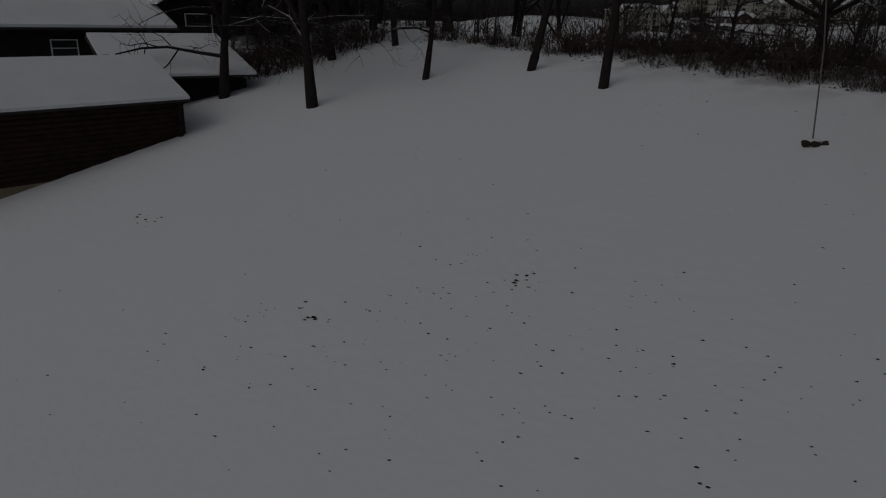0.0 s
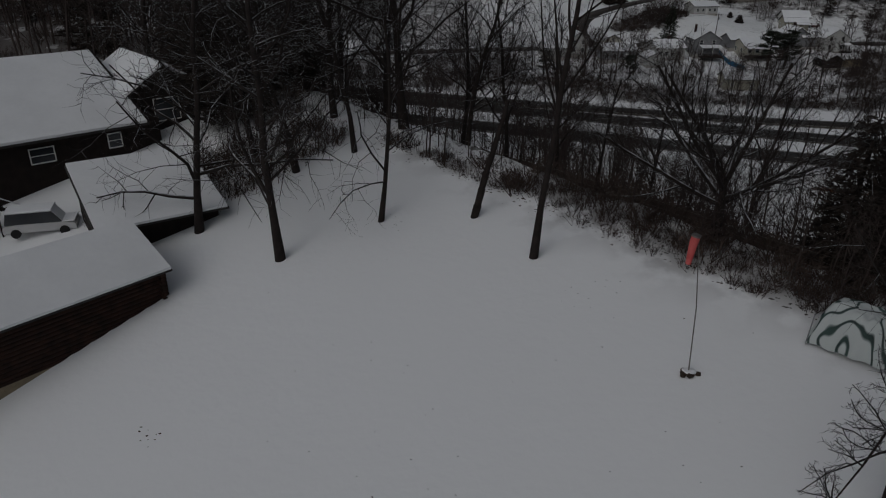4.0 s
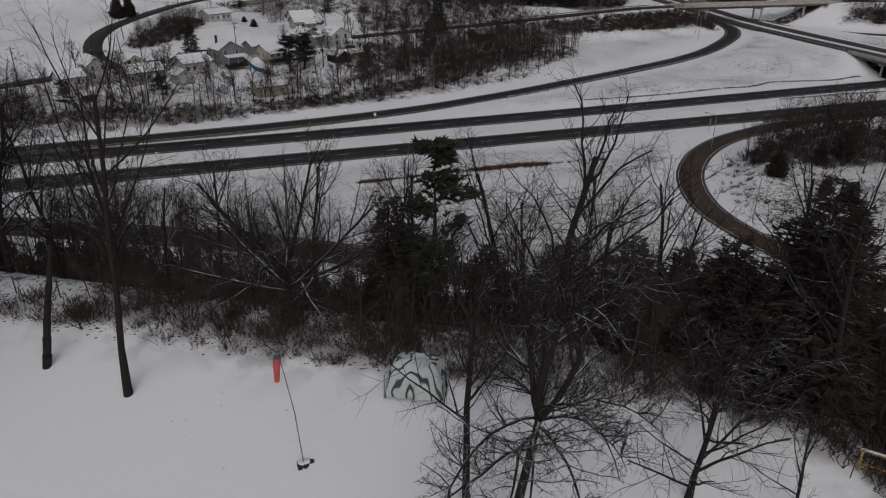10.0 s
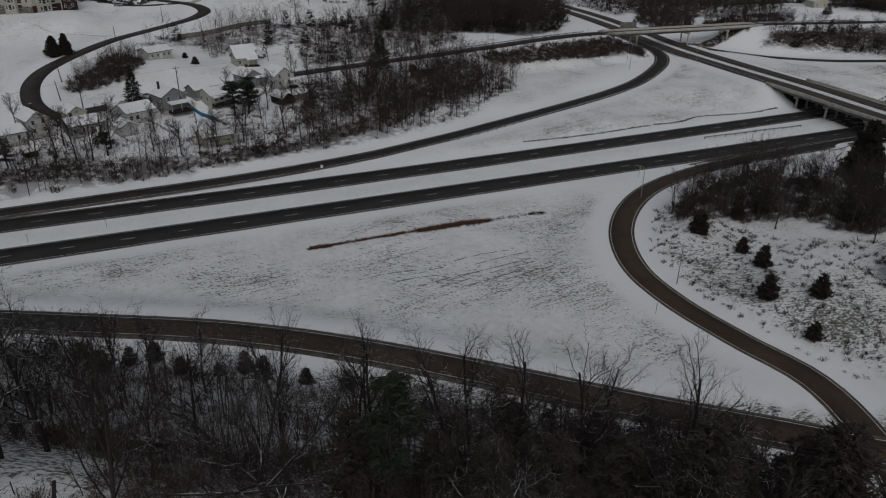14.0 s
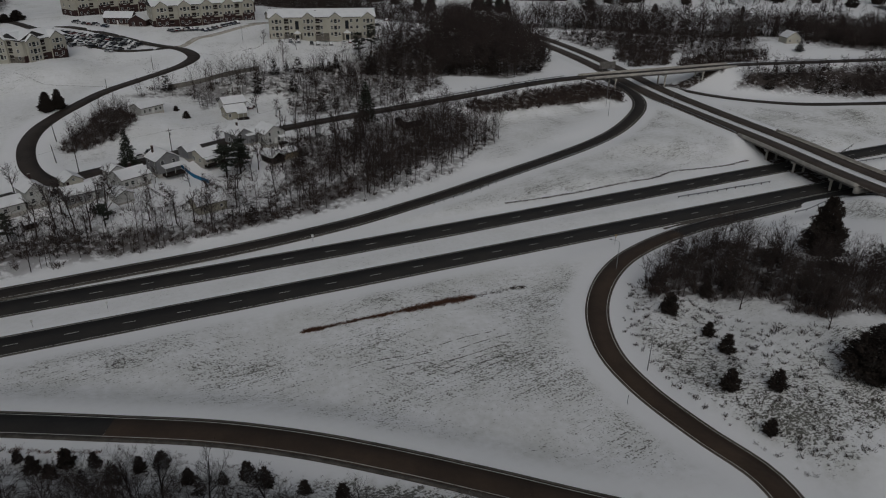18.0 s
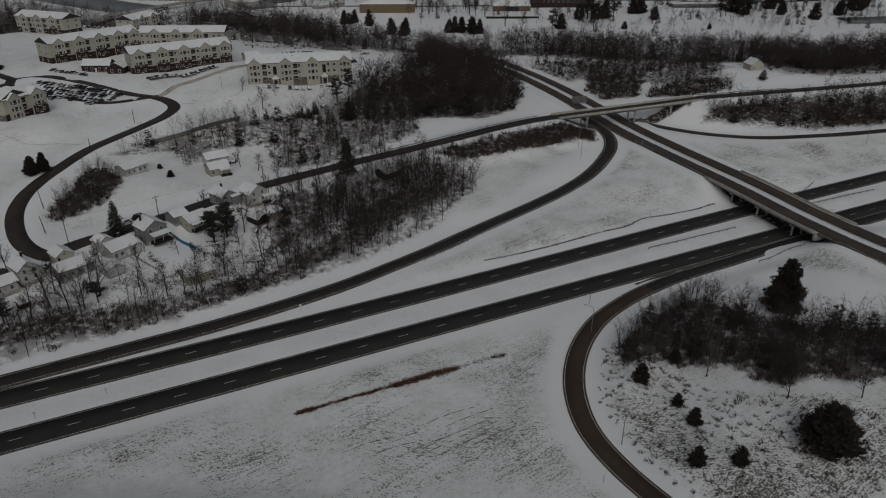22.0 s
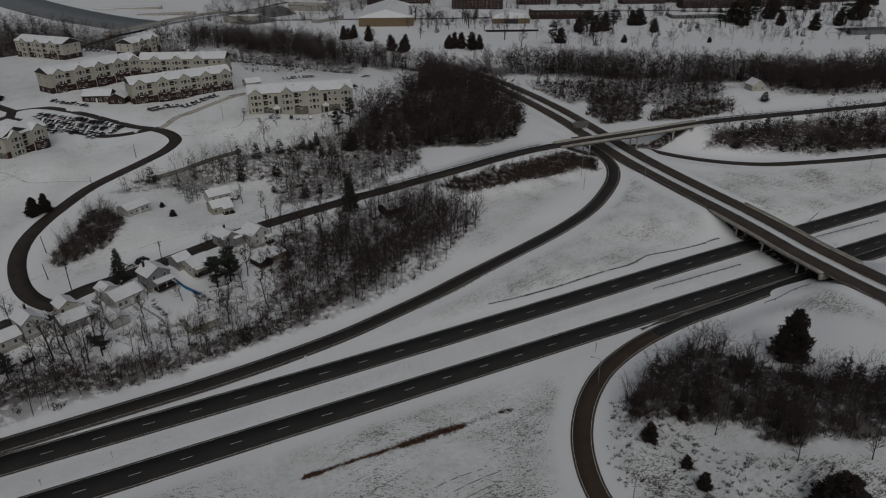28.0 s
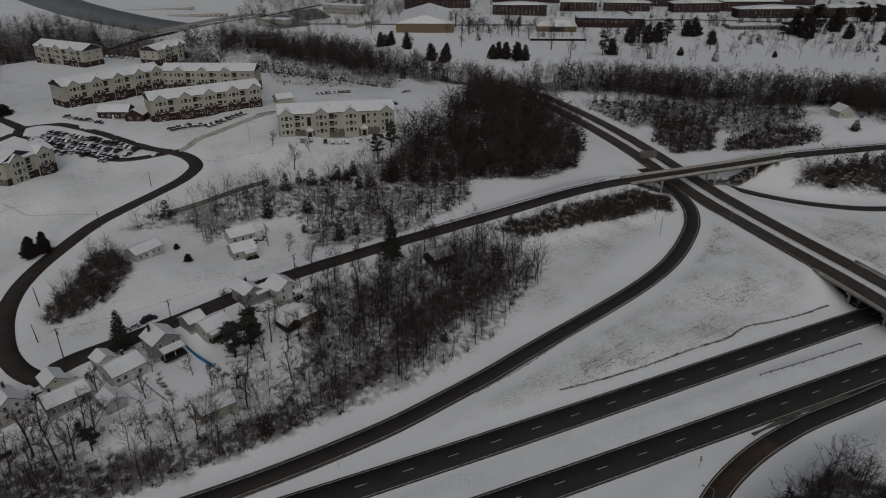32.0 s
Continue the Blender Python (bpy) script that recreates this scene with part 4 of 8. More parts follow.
def tubes(seg, sides, grow=1.0):
    """Frusta round segments, as vertices and quads."""
    a, b, ra, rb = seg[:, :3], seg[:, 3:6], seg[:, 6] * grow, seg[:, 7] * grow
    d = b - a
    d /= np.linalg.norm(d, axis=1)[:, None] + 1e-9
    up = np.where(np.abs(d[:, 2:3]) < 0.9, [[0, 0, 1.0]], [[1.0, 0, 0]])
    u = np.cross(d, up)
    u /= np.linalg.norm(u, axis=1)[:, None]
    w = np.cross(d, u)
    t = np.arange(sides) * 2 * np.pi / sides
    ring = u[:, None] * np.cos(t)[None, :, None] + w[:, None] * np.sin(t)[None, :, None]
    lo, hi = a[:, None] + ring * ra[:, None, None], b[:, None] + ring * rb[:, None, None]
    v = np.concatenate([lo, hi], 1)
    base = (np.arange(len(seg)) * 2 * sides)[:, None]
    k = np.arange(sides)[None]
    n = (k + 1) % sides
    f = np.stack([base + k, base + k + sides, base + n + sides, base + n], -1).reshape(-1, 4)[:, ::-1]
    return v.reshape(-1, 3), f


def spikes(seg, grow=1.0):
    """Three-sided points along segments, as vertices and triangles."""
    v, _ = tubes(np.c_[seg[:, :7], seg[:, 6] * 0, seg[:, 8]], 3, grow)
    v = v.reshape(-1, 6, 3)[:, :4]
    base = (np.arange(len(seg)) * 4)[:, None]
    f = np.stack([np.concatenate([base + i, base + (i + 1) % 3, base + 3], 1) for i in range(3)], 1).reshape(-1, 3)
    return v.reshape(-1, 3), f


def blades(seg, wide):
    """One sliver for each fine twig, as vertices and triangles."""
    a, b = seg[:, :3], seg[:, 3:6]
    d = b - a
    side = np.cross(d, np.roll(d, 1, 0) + 0.01)
    side *= wide / (np.linalg.norm(side, axis=1)[:, None] + 1e-9)
    v = np.stack([a - side, a + side, b], 1).reshape(-1, 3)
    return v, np.arange(len(v)).reshape(-1, 3)


def tree_parts(rng, tall, thick, bark=None, more=None, **how):
    """Shared meshes of one bare tree: the trunk and the crown of limbs and twigs. more: further stems that fork from the trunk."""
    seg = limbs(rng, tall, thick, **how)
    if more:
        seg = np.concatenate([seg] + more)
    level = seg[:, 8]
    flare = np.clip(1.35 - (seg[:, 2] + 0.3) * 0.5, 1, 1.4)
    seg[level == 0, 6] *= flare[level == 0]
    trunk = mesh_of("trunk", *tubes(seg[level == 0], 10), bark or BARK)
    (va, fa), (vb, fb) = tubes(seg[(level > 0) & (level < 3)], 5), tubes(seg[level >= 3], 3)
    crown = mesh_of("crown", np.concatenate([va, vb]), np.concatenate([fa, fb + len(va)]), bark or BARK)
    for me in (trunk, crown):
        me.polygons.foreach_set("use_smooth", [True] * len(me.polygons))
    return [("trunk", trunk), ("crown", crown)]


def moved(seg, at, turn=0.0, level_add=0):
    """Segments carried to another foot, their levels raised."""
    c, q = math.cos(turn), math.sin(turn)
    r = np.array([[c, q, 0], [-q, c, 0], [0, 0, 1]])
    out = seg.copy()
    out[:, :3], out[:, 3:6], out[:, 8] = seg[:, :3] @ r + at, seg[:, 3:6] @ r + at, seg[:, 8] + level_add
    return out


def plant(name, label, category, meshes, at, turn=0.0, group="", size=1.0):
    t = thing(name, label, category, group, at=at, turn=turn)
    for n, me in meshes:
        child(n, me, t)
    if size != 1.0:
        t.scale = (size, size, size)
    return t


def low_tree(rng, tall, how=0):
    """A light bare tree for woodland, of height one, as vertices and triangles; how: 0 near, 1 middle distance, 2 far."""
    counts, steps = (((8, 5, 7), (4, 2, 1, 1)), ((7, 4, 6), (3, 1, 1, 1)), ((7, 4, 4), (2, 1, 1, 1)))[how]
    seg = limbs(rng, tall, tall * 0.010 + 0.02, first=0.22, spread_deg=(38, 46, 50)[how], depth=3, rise=(0.10, 0.06, 0.03)[how], reach=(0.62, 0.66, 0.7)[how], wobble=1.4, counts=counts, steps_at=steps)
    level, parts = seg[:, 8], []
    stem = seg[level == 0]
    stem[-1, 3:6] = stem[-1, :3] + (stem[-1, 3:6] - stem[-1, :3]) * 0.4
    for rows, sides in ((stem, 4 - min(how, 1)), (seg[level == 1], 3)):
        v, f = tubes(rows, sides)
        parts.append((v, np.concatenate([f[:, [0, 1, 2]], f[:, [0, 2, 3]]])))
    parts += [spikes(seg[level == 2], 1.3) if how == 0 else blades(seg[level == 2], (0, 0.05, 0.10)[how]), blades(seg[level == 3], (0.036, 0.036, 0.10)[how])]
    v, f = merge(parts)
    return v / tall, f


def brush_clump(rng, tall, stems=20, wide=0.016):
    rows = []
    for _ in range(stems):
        a, r, lean = rng.uniform(0, 2 * math.pi), rng.uniform(0, 0.5), rng.uniform(0.1, 0.9)
        p = np.array([r * math.cos(a), r * math.sin(a), -0.1])
        d = np.array([math.cos(a) * lean + rng.uniform(-.4, .4), math.sin(a) * lean + rng.uniform(-.4, .4), 1.0])
        end = p + d * tall * rng.uniform(0.45, 1.0)
        rows.append((*p, *end, 0, 0, 0))
        for _ in range(5):
            f = rng.uniform(0.25, 0.9)
            q = p + (end - p) * f
            e = q + np.array([rng.uniform(-.45, .45), rng.uniform(-.45, .45), rng.uniform(0.05, .5)]) * tall * 0.55
            rows.append((*q, *e, 0, 0, 0))
    seg = np.array(rows)
    return blades(seg, wide)


def needle_tree(rng, kind, tufts, fine=1.0):
    """A conifer's crown of height one: tufts of needle slivers in lobes, as vertices and triangles. kind: cedar, pine, spruce or bush."""
    g = np.random.default_rng(rng.randrange(10**6))
    low, wide = {"cedar": (0.04, 0.26), "pine": (0.26, 0.26), "spruce": (0.06, 0.25), "bush": (0.0, 0.48)}[kind]
    if kind == "pine":
        # limbs with clumps at their ends
        limbs_n = 26
        lh, la = g.uniform(low, 1.0, limbs_n), g.uniform(0, 2 * np.pi, limbs_n)
        lr = wide * (0.35 + 0.75 * np.sin(np.pi * np.clip((lh - low) / (1 - low) * 0.8 + 0.12, 0, 1))) * g.uniform(0.55, 1.15, limbs_n) * (1.15 - lh * 0.55)
        k = g.integers(0, limbs_n, tufts)
        f = g.uniform(0.35, 1.05, tufts)
        c = np.stack([np.cos(la[k]) * lr[k] * f, np.sin(la[k]) * lr[k] * f, lh[k] + 0.06 * f * lr[k] / wide], -1) + g.normal(0, 1, (tufts, 3)) * wide * np.array([0.13, 0.13, 0.07])
        c[:, 2] = np.clip(c[:, 2], low, 1.0)
        a = la[k]
    else:
        u = g.random(tufts)
        h = 1 - np.sqrt(1 - u * 0.995) if kind != "bush" else 1 - np.sqrt(1 - u * 0.99)
        a = g.uniform(0, 2 * np.pi, tufts)
        lobes = 1 + 0.22 * np.sin(a * 3 + h * 17 + g.uniform(0, 6)) + 0.16 * np.sin(a * 5 - h * 29 + g.uniform(0, 6)) + 0.10 * np.sin(h * 60 + 2 * a)
        shape = {"cedar": np.minimum(h * 9 + 0.45, 1) * (1 - h) ** 0.62, "spruce": (1 - h) ** 0.9 * (0.8 + 0.25 * np.abs(np.sin(h * 34))), "bush": np.minimum(h * 4 + 0.5, 1) * (1 - h) ** 0.72}[kind]
        r = wide * shape * lobes * np.sqrt(g.uniform(0.12, 1.0, tufts))
        c = np.stack([np.cos(a) * r, np.sin(a) * r, low + (1 - low) * h], -1)
    per = 5
    c = np.repeat(c, per, 0)
    a = np.repeat(a, per)
    out = np.stack([np.cos(a), np.sin(a), np.full(len(a), -0.15 if kind == "spruce" else 0.45)], -1)
    d = out * 0.75 + g.normal(0, 0.62, (len(a), 3))
    d /= np.linalg.norm(d, axis=1)[:, None]
    size = wide * g.uniform(0.14, 0.30, len(a))[:, None] * fine
    side = np.cross(d, g.normal(0, 1, (len(a), 3)))
    side *= size * 0.22 / (np.linalg.norm(side, axis=1)[:, None] + 1e-9)
    # the crown is stretched upward by about four when it is placed, so the slivers are squeezed here
    flat = np.array([1, 1, 0.4 if kind != "bush" else 0.7])
    base = c - d * size * 0.3 * flat
    v = np.stack([base - side * flat, base + side * flat, c + d * size * flat], 1).reshape(-1, 3)
    return v, np.arange(len(v)).reshape(-1, 3)


def merge(parts):
    vs, fs, n = [], [], 0
    for v, f in parts:
        vs.append(v)
        fs.append(f + n)
        n += len(v)
    return np.concatenate(vs), np.concatenate(fs)


def strewn(rng, kinds, spots, sizes):
    """Many plants joined: kinds of (vertices, triangles) put at spots."""
    parts = []
    for (x, y, z), s in zip(spots, sizes):
        v, f = kinds[rng.randrange(len(kinds))]
        a = rng.uniform(0, 2 * math.pi)
        c, q = math.cos(a) * s, math.sin(a) * s
        parts.append((v @ np.array([[c, q, 0], [-q, c, 0], [0, 0, s]]) + (x, y, z), f))
    return merge(parts)


def scatter(rng, poly, count, keep=None):
    p = np.array(poly, float)
    lo, hi = p.min(0), p.max(0)
    out = []
    tries = 0
    while len(out) < count and tries < count * 60:
        tries += 1
        x, y = rng.uniform(lo[0], hi[0]), rng.uniform(lo[1], hi[1])
        if inside(poly, np.array(x), np.array(y)) and (keep is None or keep(x, y)):
            out.append((x, y))
    q = np.array(out).reshape(-1, 2)
    return np.c_[q, on_ground(q[:, 0], q[:, 1])]


def off_roads(x, y, gap=3.5):
    for name, line in road_lines.items():
        if np.min((line[:, 0] - x) ** 2 + (line[:, 1] - y) ** 2) < (ROADS[name][1] + gap) ** 2:
            return False
    return True


rng = random.Random(5)
LOW_TREES = [[low_tree(rng, t, how) for t in (11, 12, 13, 10, 14, 12)] for how in (0, 1, 2)]
CLUMPS = [brush_clump(rng, 1.0) for _ in range(5)]
ALL_CLUMPS = [CLUMPS, [brush_clump(rng, 1.0, 14, 0.03) for _ in range(5)], [brush_clump(rng, 1.0, 9, 0.06) for _ in range(5)]]
CEDARS = [needle_tree(rng, "cedar", 130, 1.9) for _ in range(4)]
WOOD_PARTS = (("woodland", "bare leafless trees standing close in snow", "woods"), ("undergrowth", "tangled leafless brown brush on snow", "undergrowth"), ("conifers", "dark evergreen trees scattered in the bare woods", "evergreens"))


def off_roads_and_clearing(x, y):
    return off_roads(x, y) and not inside(CLEARING, np.array(x), np.array(y))


def wood(poly, trees, brush, greens=0, tall=(8, 14), how=1, low=(1.2, 2.6), keep=off_roads_and_clearing):
    """One piece of woodland: bare trees, undergrowth and scattered evergreens, each joined into one."""
    r = random.Random(len(poly) * 101 + trees)
    for (name, label, cat), count, kinds, sizes, material in zip(WOOD_PARTS, (trees, brush, greens), (LOW_TREES[how], ALL_CLUMPS[how], CEDARS), (tall, low, (tall[0] * 0.7, tall[1] * 0.9)), (WOODS, BRUSH, NEEDLES)):
        if count:
            spots = scatter(r, poly, count, keep)
            if len(spots):
                v, f = strewn(r, kinds, spots, [r.uniform(*sizes) for _ in spots])
                thing(name, label, cat, kind="stuff", mesh=mesh_of(name, v, f, material))


for poly, trees, brush, greens, tall, how, low, _ in WOOD_PLOTS:
    wood(poly, trees, brush, greens, tall, how, low)


# ---- bridges, rails, signs ----
def stretch_of(name, a, b, axis):
    line = road_lines[name]
    return line[(line[:, axis] >= a) & (line[:, axis] <= b)]


def slab(line, left, right, top, bottom):
    """A long body under a line: four corners swept along it, ends closed."""
    d = np.gradient(line[:, :2], axis=0)
    d /= np.hypot(d[:, 0], d[:, 1])[:, None]
    side = np.stack([-d[:, 1], d[:, 0]], -1)
    v = np.stack([np.c_[line[:, :2] + side * o, line[:, 2] + z] for o, z in ((left, top), (right, top), (right, bottom), (left, bottom))], 1)
    f = []
    for k in range(len(line) - 1):
        for i in range(4):
            j = (i + 1) % 4
            f.append((4 * k + i, 4 * k + j, 4 * k + 4 + j, 4 * k + 4 + i))
    n = 4 * (len(line) - 1)
    f += [(3, 2, 1, 0), (n, n + 1, n + 2, n + 3)]
    return v.reshape(-1, 3), np.array(f)


def bridge(name, label, line, half, piers, depth):
    t = thing(name, label, "bridge", kind="structure")
    child("deck", mesh_of("deck", *slab(line, half + 0.5, -half - 0.5, 0.03, -0.35), CONCRETE), t)
    for o in np.linspace(-half + 0.8, half - 0.8, max(3, int(half / 1.6))):
        child("girder", mesh_of("girder", *slab(line, o + 0.22, o - 0.22, -0.35, -depth), STEEL), t, "long weathered steel girder")
    for o in (half + 0.28, -half - 0.28):
        child("parapet", mesh_of("parapet", *slab(line, o + 0.17, o - 0.17, 0.85, -0.45), CONCRETE), t, "pale concrete parapet")
        child("parapet_snow", mesh_of("parapet_snow", *slab(line, o - math.copysign(0.75, o) + 0.55, o - math.copysign(0.75, o) - 0.55, 0.20, 0.02), SLUSH), t, "ploughed snow along the parapet")
    for k, columns in piers:
        p = line[int(k * (len(line) - 1))]
        q = line[min(int(k * (len(line) - 1)) + 1, len(line) - 1)]
        ang = math.atan2(q[1] - p[1], q[0] - p[0])
        sx, sy = -math.sin(ang), math.cos(ang)
        pier = child("pier", mesh_of("pier", *slab(np.array([[p[0] - sx * half * 0.9, p[1] - sy * half * 0.9, p[2] - depth], [p[0] + sx * half * 0.9, p[1] + sy * half * 0.9, p[2] - depth]]), 0.5, -0.5, 0.0, -0.9), CONCRETE), t, "concrete cross beam on columns")
        for c in np.linspace(-0.75, 0.75, columns):
            x, y = p[0] + sx * half * c, p[1] + sy * half * c
            part("column", tube(bmesh.new(), [(x, y, height(x, y) - 0.4), (x, y, p[2] - depth - 0.85)], 0.42, 10), CONCRETE, pier)
    for p in (line[0], line[-1]):
        q = line[1] if p is line[0] else line[-2]
        ang = math.atan2(q[1] - p[1], q[0] - p[0])
        sx, sy = -math.sin(ang), math.cos(ang)
        child("abutment", mesh_of("abutment", *slab(np.array([[p[0] - sx * (half + 0.4), p[1] - sy * (half + 0.4), p[2]], [p[0] + sx * (half + 0.4), p[1] + sy * (half + 0.4), p[2]]]), 0.6, -0.6, -0.35, -depth - 1.2), CONCRETE), t)
    return t


bridge("bridge_overpass", "long concrete and steel overpass carrying a divided road", stretch_of("overpass_road", 127, 190, 1), 9.5, ((0.2, 4), (0.5, 4), (0.78, 4)), 1.5)
bridge("bridge_flyover", "curving concrete flyover above the divided road", stretch_of("village_road", 219, 315, 0), 3.7, ((0.22, 2), (0.52, 2), (0.78, 2)), 1.4)

POST = None


def guardrail(points, label="steel guardrail on posts along the road edge"):
    """A W-beam on posts, through points on the ground."""
    global POST
    line = road_line([(x, y, 0) for x, y in points], 2.0)
    line[:, 2] = on_ground(line[:, 0], line[:, 1])
    t = thing("guardrail", label, "guardrail", "guardrails")
    for lo, hi, o in ((0.62, 0.80, 0.06), (0.46, 0.62, 0.03)):
        child("rail", mesh_of("rail", *slab(line, o + 0.03, o - 0.03, hi, lo), GALVANISED), t)
    if POST is None:
        holder = part("post", boxed(-0.08, 0.08, -0.08, 0.08, -0.3, 0.78), WOOD_POLE, t)
        POST = holder.data
        bpy.data.objects.remove(holder)
    for p in line[::2]:
        child("post", POST, t, "", tuple(p))


for pts in ([(96, 188.4), (112, 192), (130, 197.4), (150, 202.6), (172, 208.2), (190, 213.6)], [(174, 158.5), (186, 157.4), (200, 156.6), (216, 156)], [(245.5, 243), (242.5, 226), (239, 205), (236, 191)],
            [(200, 132.5), (210, 131.5), (221, 130.5)], [(262, 156.5), (280, 155), (300, 153.5)], [(272, 167.5), (286, 172)], [(226, 127), (222, 108), (219, 88)],
            [(122, 276.5), (150, 278.4), (185, 280.6), (214, 280.8)], [(318, 270.6), (345, 265.6), (380, 258)]):
    guardrail(pts)


def warning_sign(x, y, turn, face, w=1.2, h=1.2, tall=2.1, diamond=True, label="yellow diamond warning sign on a steel post"):
    t = thing("road_sign", label, "sign", at=(x, y, height(x, y)), turn=turn)
    for o in ((0,) if w < 2 else (-w * 0.3, w * 0.3)):
        part("post", boxed(o - 0.05, o + 0.05, -0.05, 0.05, -0.2, tall + h * 0.5), GALVANISED, t)
    bm = boxed(-w / 2, w / 2, -0.09, -0.06, -h / 2, h / 2, bevel=0.008)
    if diamond:
        bmesh.ops.rotate(bm, verts=bm.verts, cent=(0, 0, 0), matrix=Matrix.Rotation(radians(45), 3, "Y"))
    bmesh.ops.translate(bm, verts=bm.verts, vec=(0, 0, tall + h / 2))
    part("panel", bm, face, t)
    return t


warning_sign(130.8, 139.5, 60, SIGN_YELLOW)
warning_sign(52, 179.5, -20, TRIM, 0.7, 0.9, 1.6, False, "small pale sign back on a post by the ramp")
warning_sign(-4, 165.2, 10, TRIM, 0.5, 0.6, 1.4, False, "small pale marker post in the snowy median")
warning_sign(-20, 163.6, 10, TRIM, 0.5, 0.6, 1.4, False, "small pale marker post in the snowy median")
warning_sign(84, 79.5, 40, TRIM, 0.5, 0.7, 1.8, False, "small grey sign beside the loop ramp")
warning_sign(264.0, 308, 165, STEEL, 9.5, 4.0, 1.2, False, "wide grey sign panel seen from behind beyond the flyover")


def lamp_post(x, y, tall, turn):
    t = thing("lamp_post", "slim grey steel lamp post with a bent arm", "lamp post", "lamp posts", at=(x, y, height(x, y)), turn=turn)
    part("pole", tube(bmesh.new(), [(0, 0, -0.2), (0, 0, tall)], [0.11, 0.06], 8), GALVANISED, t)
    part("arm", tube(bmesh.new(), [(0, 0, tall - 0.1), (0.6, 0, tall + 0.3), (2.2, 0, tall + 0.45)], 0.045, 6), GALVANISED, t)
    part("lamp_head", boxed(2.1, 2.8, -0.16, 0.16, tall + 0.36, tall + 0.5, bevel=0.03), STEEL, t)


for x, y, tall, turn in ((208, 238, 9.5, -40), (216.4, 250, 9, -30), (240, 232, 8, 160), (95.5, 86.5, 8.5, 160), (121, 127, 8, 130), (118, 364, 7, 90), (78, 372, 7, 90), (100, 366, 7, 90), (142, 350, 7, 90), (300, 130, 9, 90), (352, 190, 9, 90)):
    lamp_post(x, y, tall, turn)


def utility_pole(x, y, tall, lean=(0, 0), arm=True, turn=20):
    t = thing("utility_pole", "weathered wooden utility pole with a crossarm" if arm else "plain dark wooden pole standing in the snow", "utility pole", "utility poles", at=(x, y, height(x, y)), turn=turn)
    part("pole", tube(bmesh.new(), [(0, 0, -0.3), (lean[0], lean[1], tall)], [0.17, 0.10], 8), WOOD_POLE, t)
    if arm:
        part("crossarm", boxed(lean[0] * 0.95 - 1.1, lean[0] * 0.95 + 1.1, lean[1] - 0.06, lean[1] + 0.06, tall - 0.75, tall - 0.62), WOOD_POLE, t)
        for o in (-0.95, 0.0, 0.95):
            part("insulator", tube(bmesh.new(), [(lean[0] + o, lean[1], tall - 0.62), (lean[0] + o, lean[1], tall - 0.45)], 0.05, 6), GALVANISED, t)
        part("transformer", tube(bmesh.new(), [(lean[0] * 0.8 + 0.28, lean[1], tall - 2.3), (lean[0] * 0.8 + 0.28, lean[1], tall - 1.4)], 0.2, 8), GALVANISED, t)
    return (x, y, height(x, y) + tall - 0.5)


tops = [utility_pole(-5.7, 247.3, 11.1), utility_pole(24.2, 249.6, 10.5), utility_pole(66, 261.5, 10), utility_pole(-40, 236, 10)]
utility_pole(-12.1, 258.9, 6.5, (-0.5, 0), False)
utility_pole(-11.4, 277.5, 7, (-0.4, 0), False)
utility_pole(9.5, 320.5, 6.5, (0, 0), False)
utility_pole(31, 348, 6.5, (0, 0), False)
for a, b in ((3, 0), (0, 1), (1, 2)):
    p, q = Vector(tops[a]), Vector(tops[b])
    pts = [p.lerp(q, k / 10) - Vector((0, 0, 0.9 * 4 * (k / 10) * (1 - k / 10))) for k in range(11)]
    w = thing("overhead_cable", "thin black cable strung between utility poles", "cable", "overhead cables")
    part("wire", tube(bmesh.new(), pts, 0.018, 4), RUBBER, w)


# ---- houses ----
WINDOW_MESHES = {}


def window(parent, x, y, z, w, h, turn, frame_material=None):
    """A framed window on a wall; the face looks along its own -y."""
    fm = frame_material or TRIM
    key = (round(w, 2), round(h, 2), fm.name)
    if key not in WINDOW_MESHES:
        bm = bmesh.new()
        for a in ((-w / 2 - 0.08, -w / 2, -h / 2 - 0.08, h / 2 + 0.08), (w / 2, w / 2 + 0.08, -h / 2 - 0.08, h / 2 + 0.08), (-w / 2, w / 2, h / 2, h / 2 + 0.08), (-w / 2, w / 2, -h / 2 - 0.1, -h / 2), (-w / 2, w / 2, -0.03, 0.03)):
            box(bm, a[0], a[1], -0.07, 0.02, a[2], a[3])
        me = bpy.data.meshes.new("window")
        bm.to_mesh(me)
        bm.free()
        me.materials.append(fm)
        bm = boxed(-w / 2, w / 2, -0.03, 0.01, -h / 2, h / 2)
        pane = bpy.data.meshes.new("pane")
        bm.to_mesh(pane)
        bm.free()
        pane.materials.append(GLASS)
        WINDOW_MESHES[key] = (me, pane)
    me, pane = WINDOW_MESHES[key]
    o = child("window", me, parent, "", (x, y, z), turn)
    child("pane", pane, o)
    return o


def gable_shell(bm, w, d, h, rise, ridge):
    """Walls with two gables; the ridge runs along x or y."""
    if ridge == "x":
        return prism(bm, [(-d / 2, -0.8), (d / 2, -0.8), (d / 2, h), (0, h + rise), (-d / 2, h)], "x", -w / 2, w / 2)
    return prism(bm, [(-w / 2, -0.8), (w / 2, -0.8), (w / 2, h), (0, h + rise), (-w / 2, h)], "y", -d / 2, d / 2)


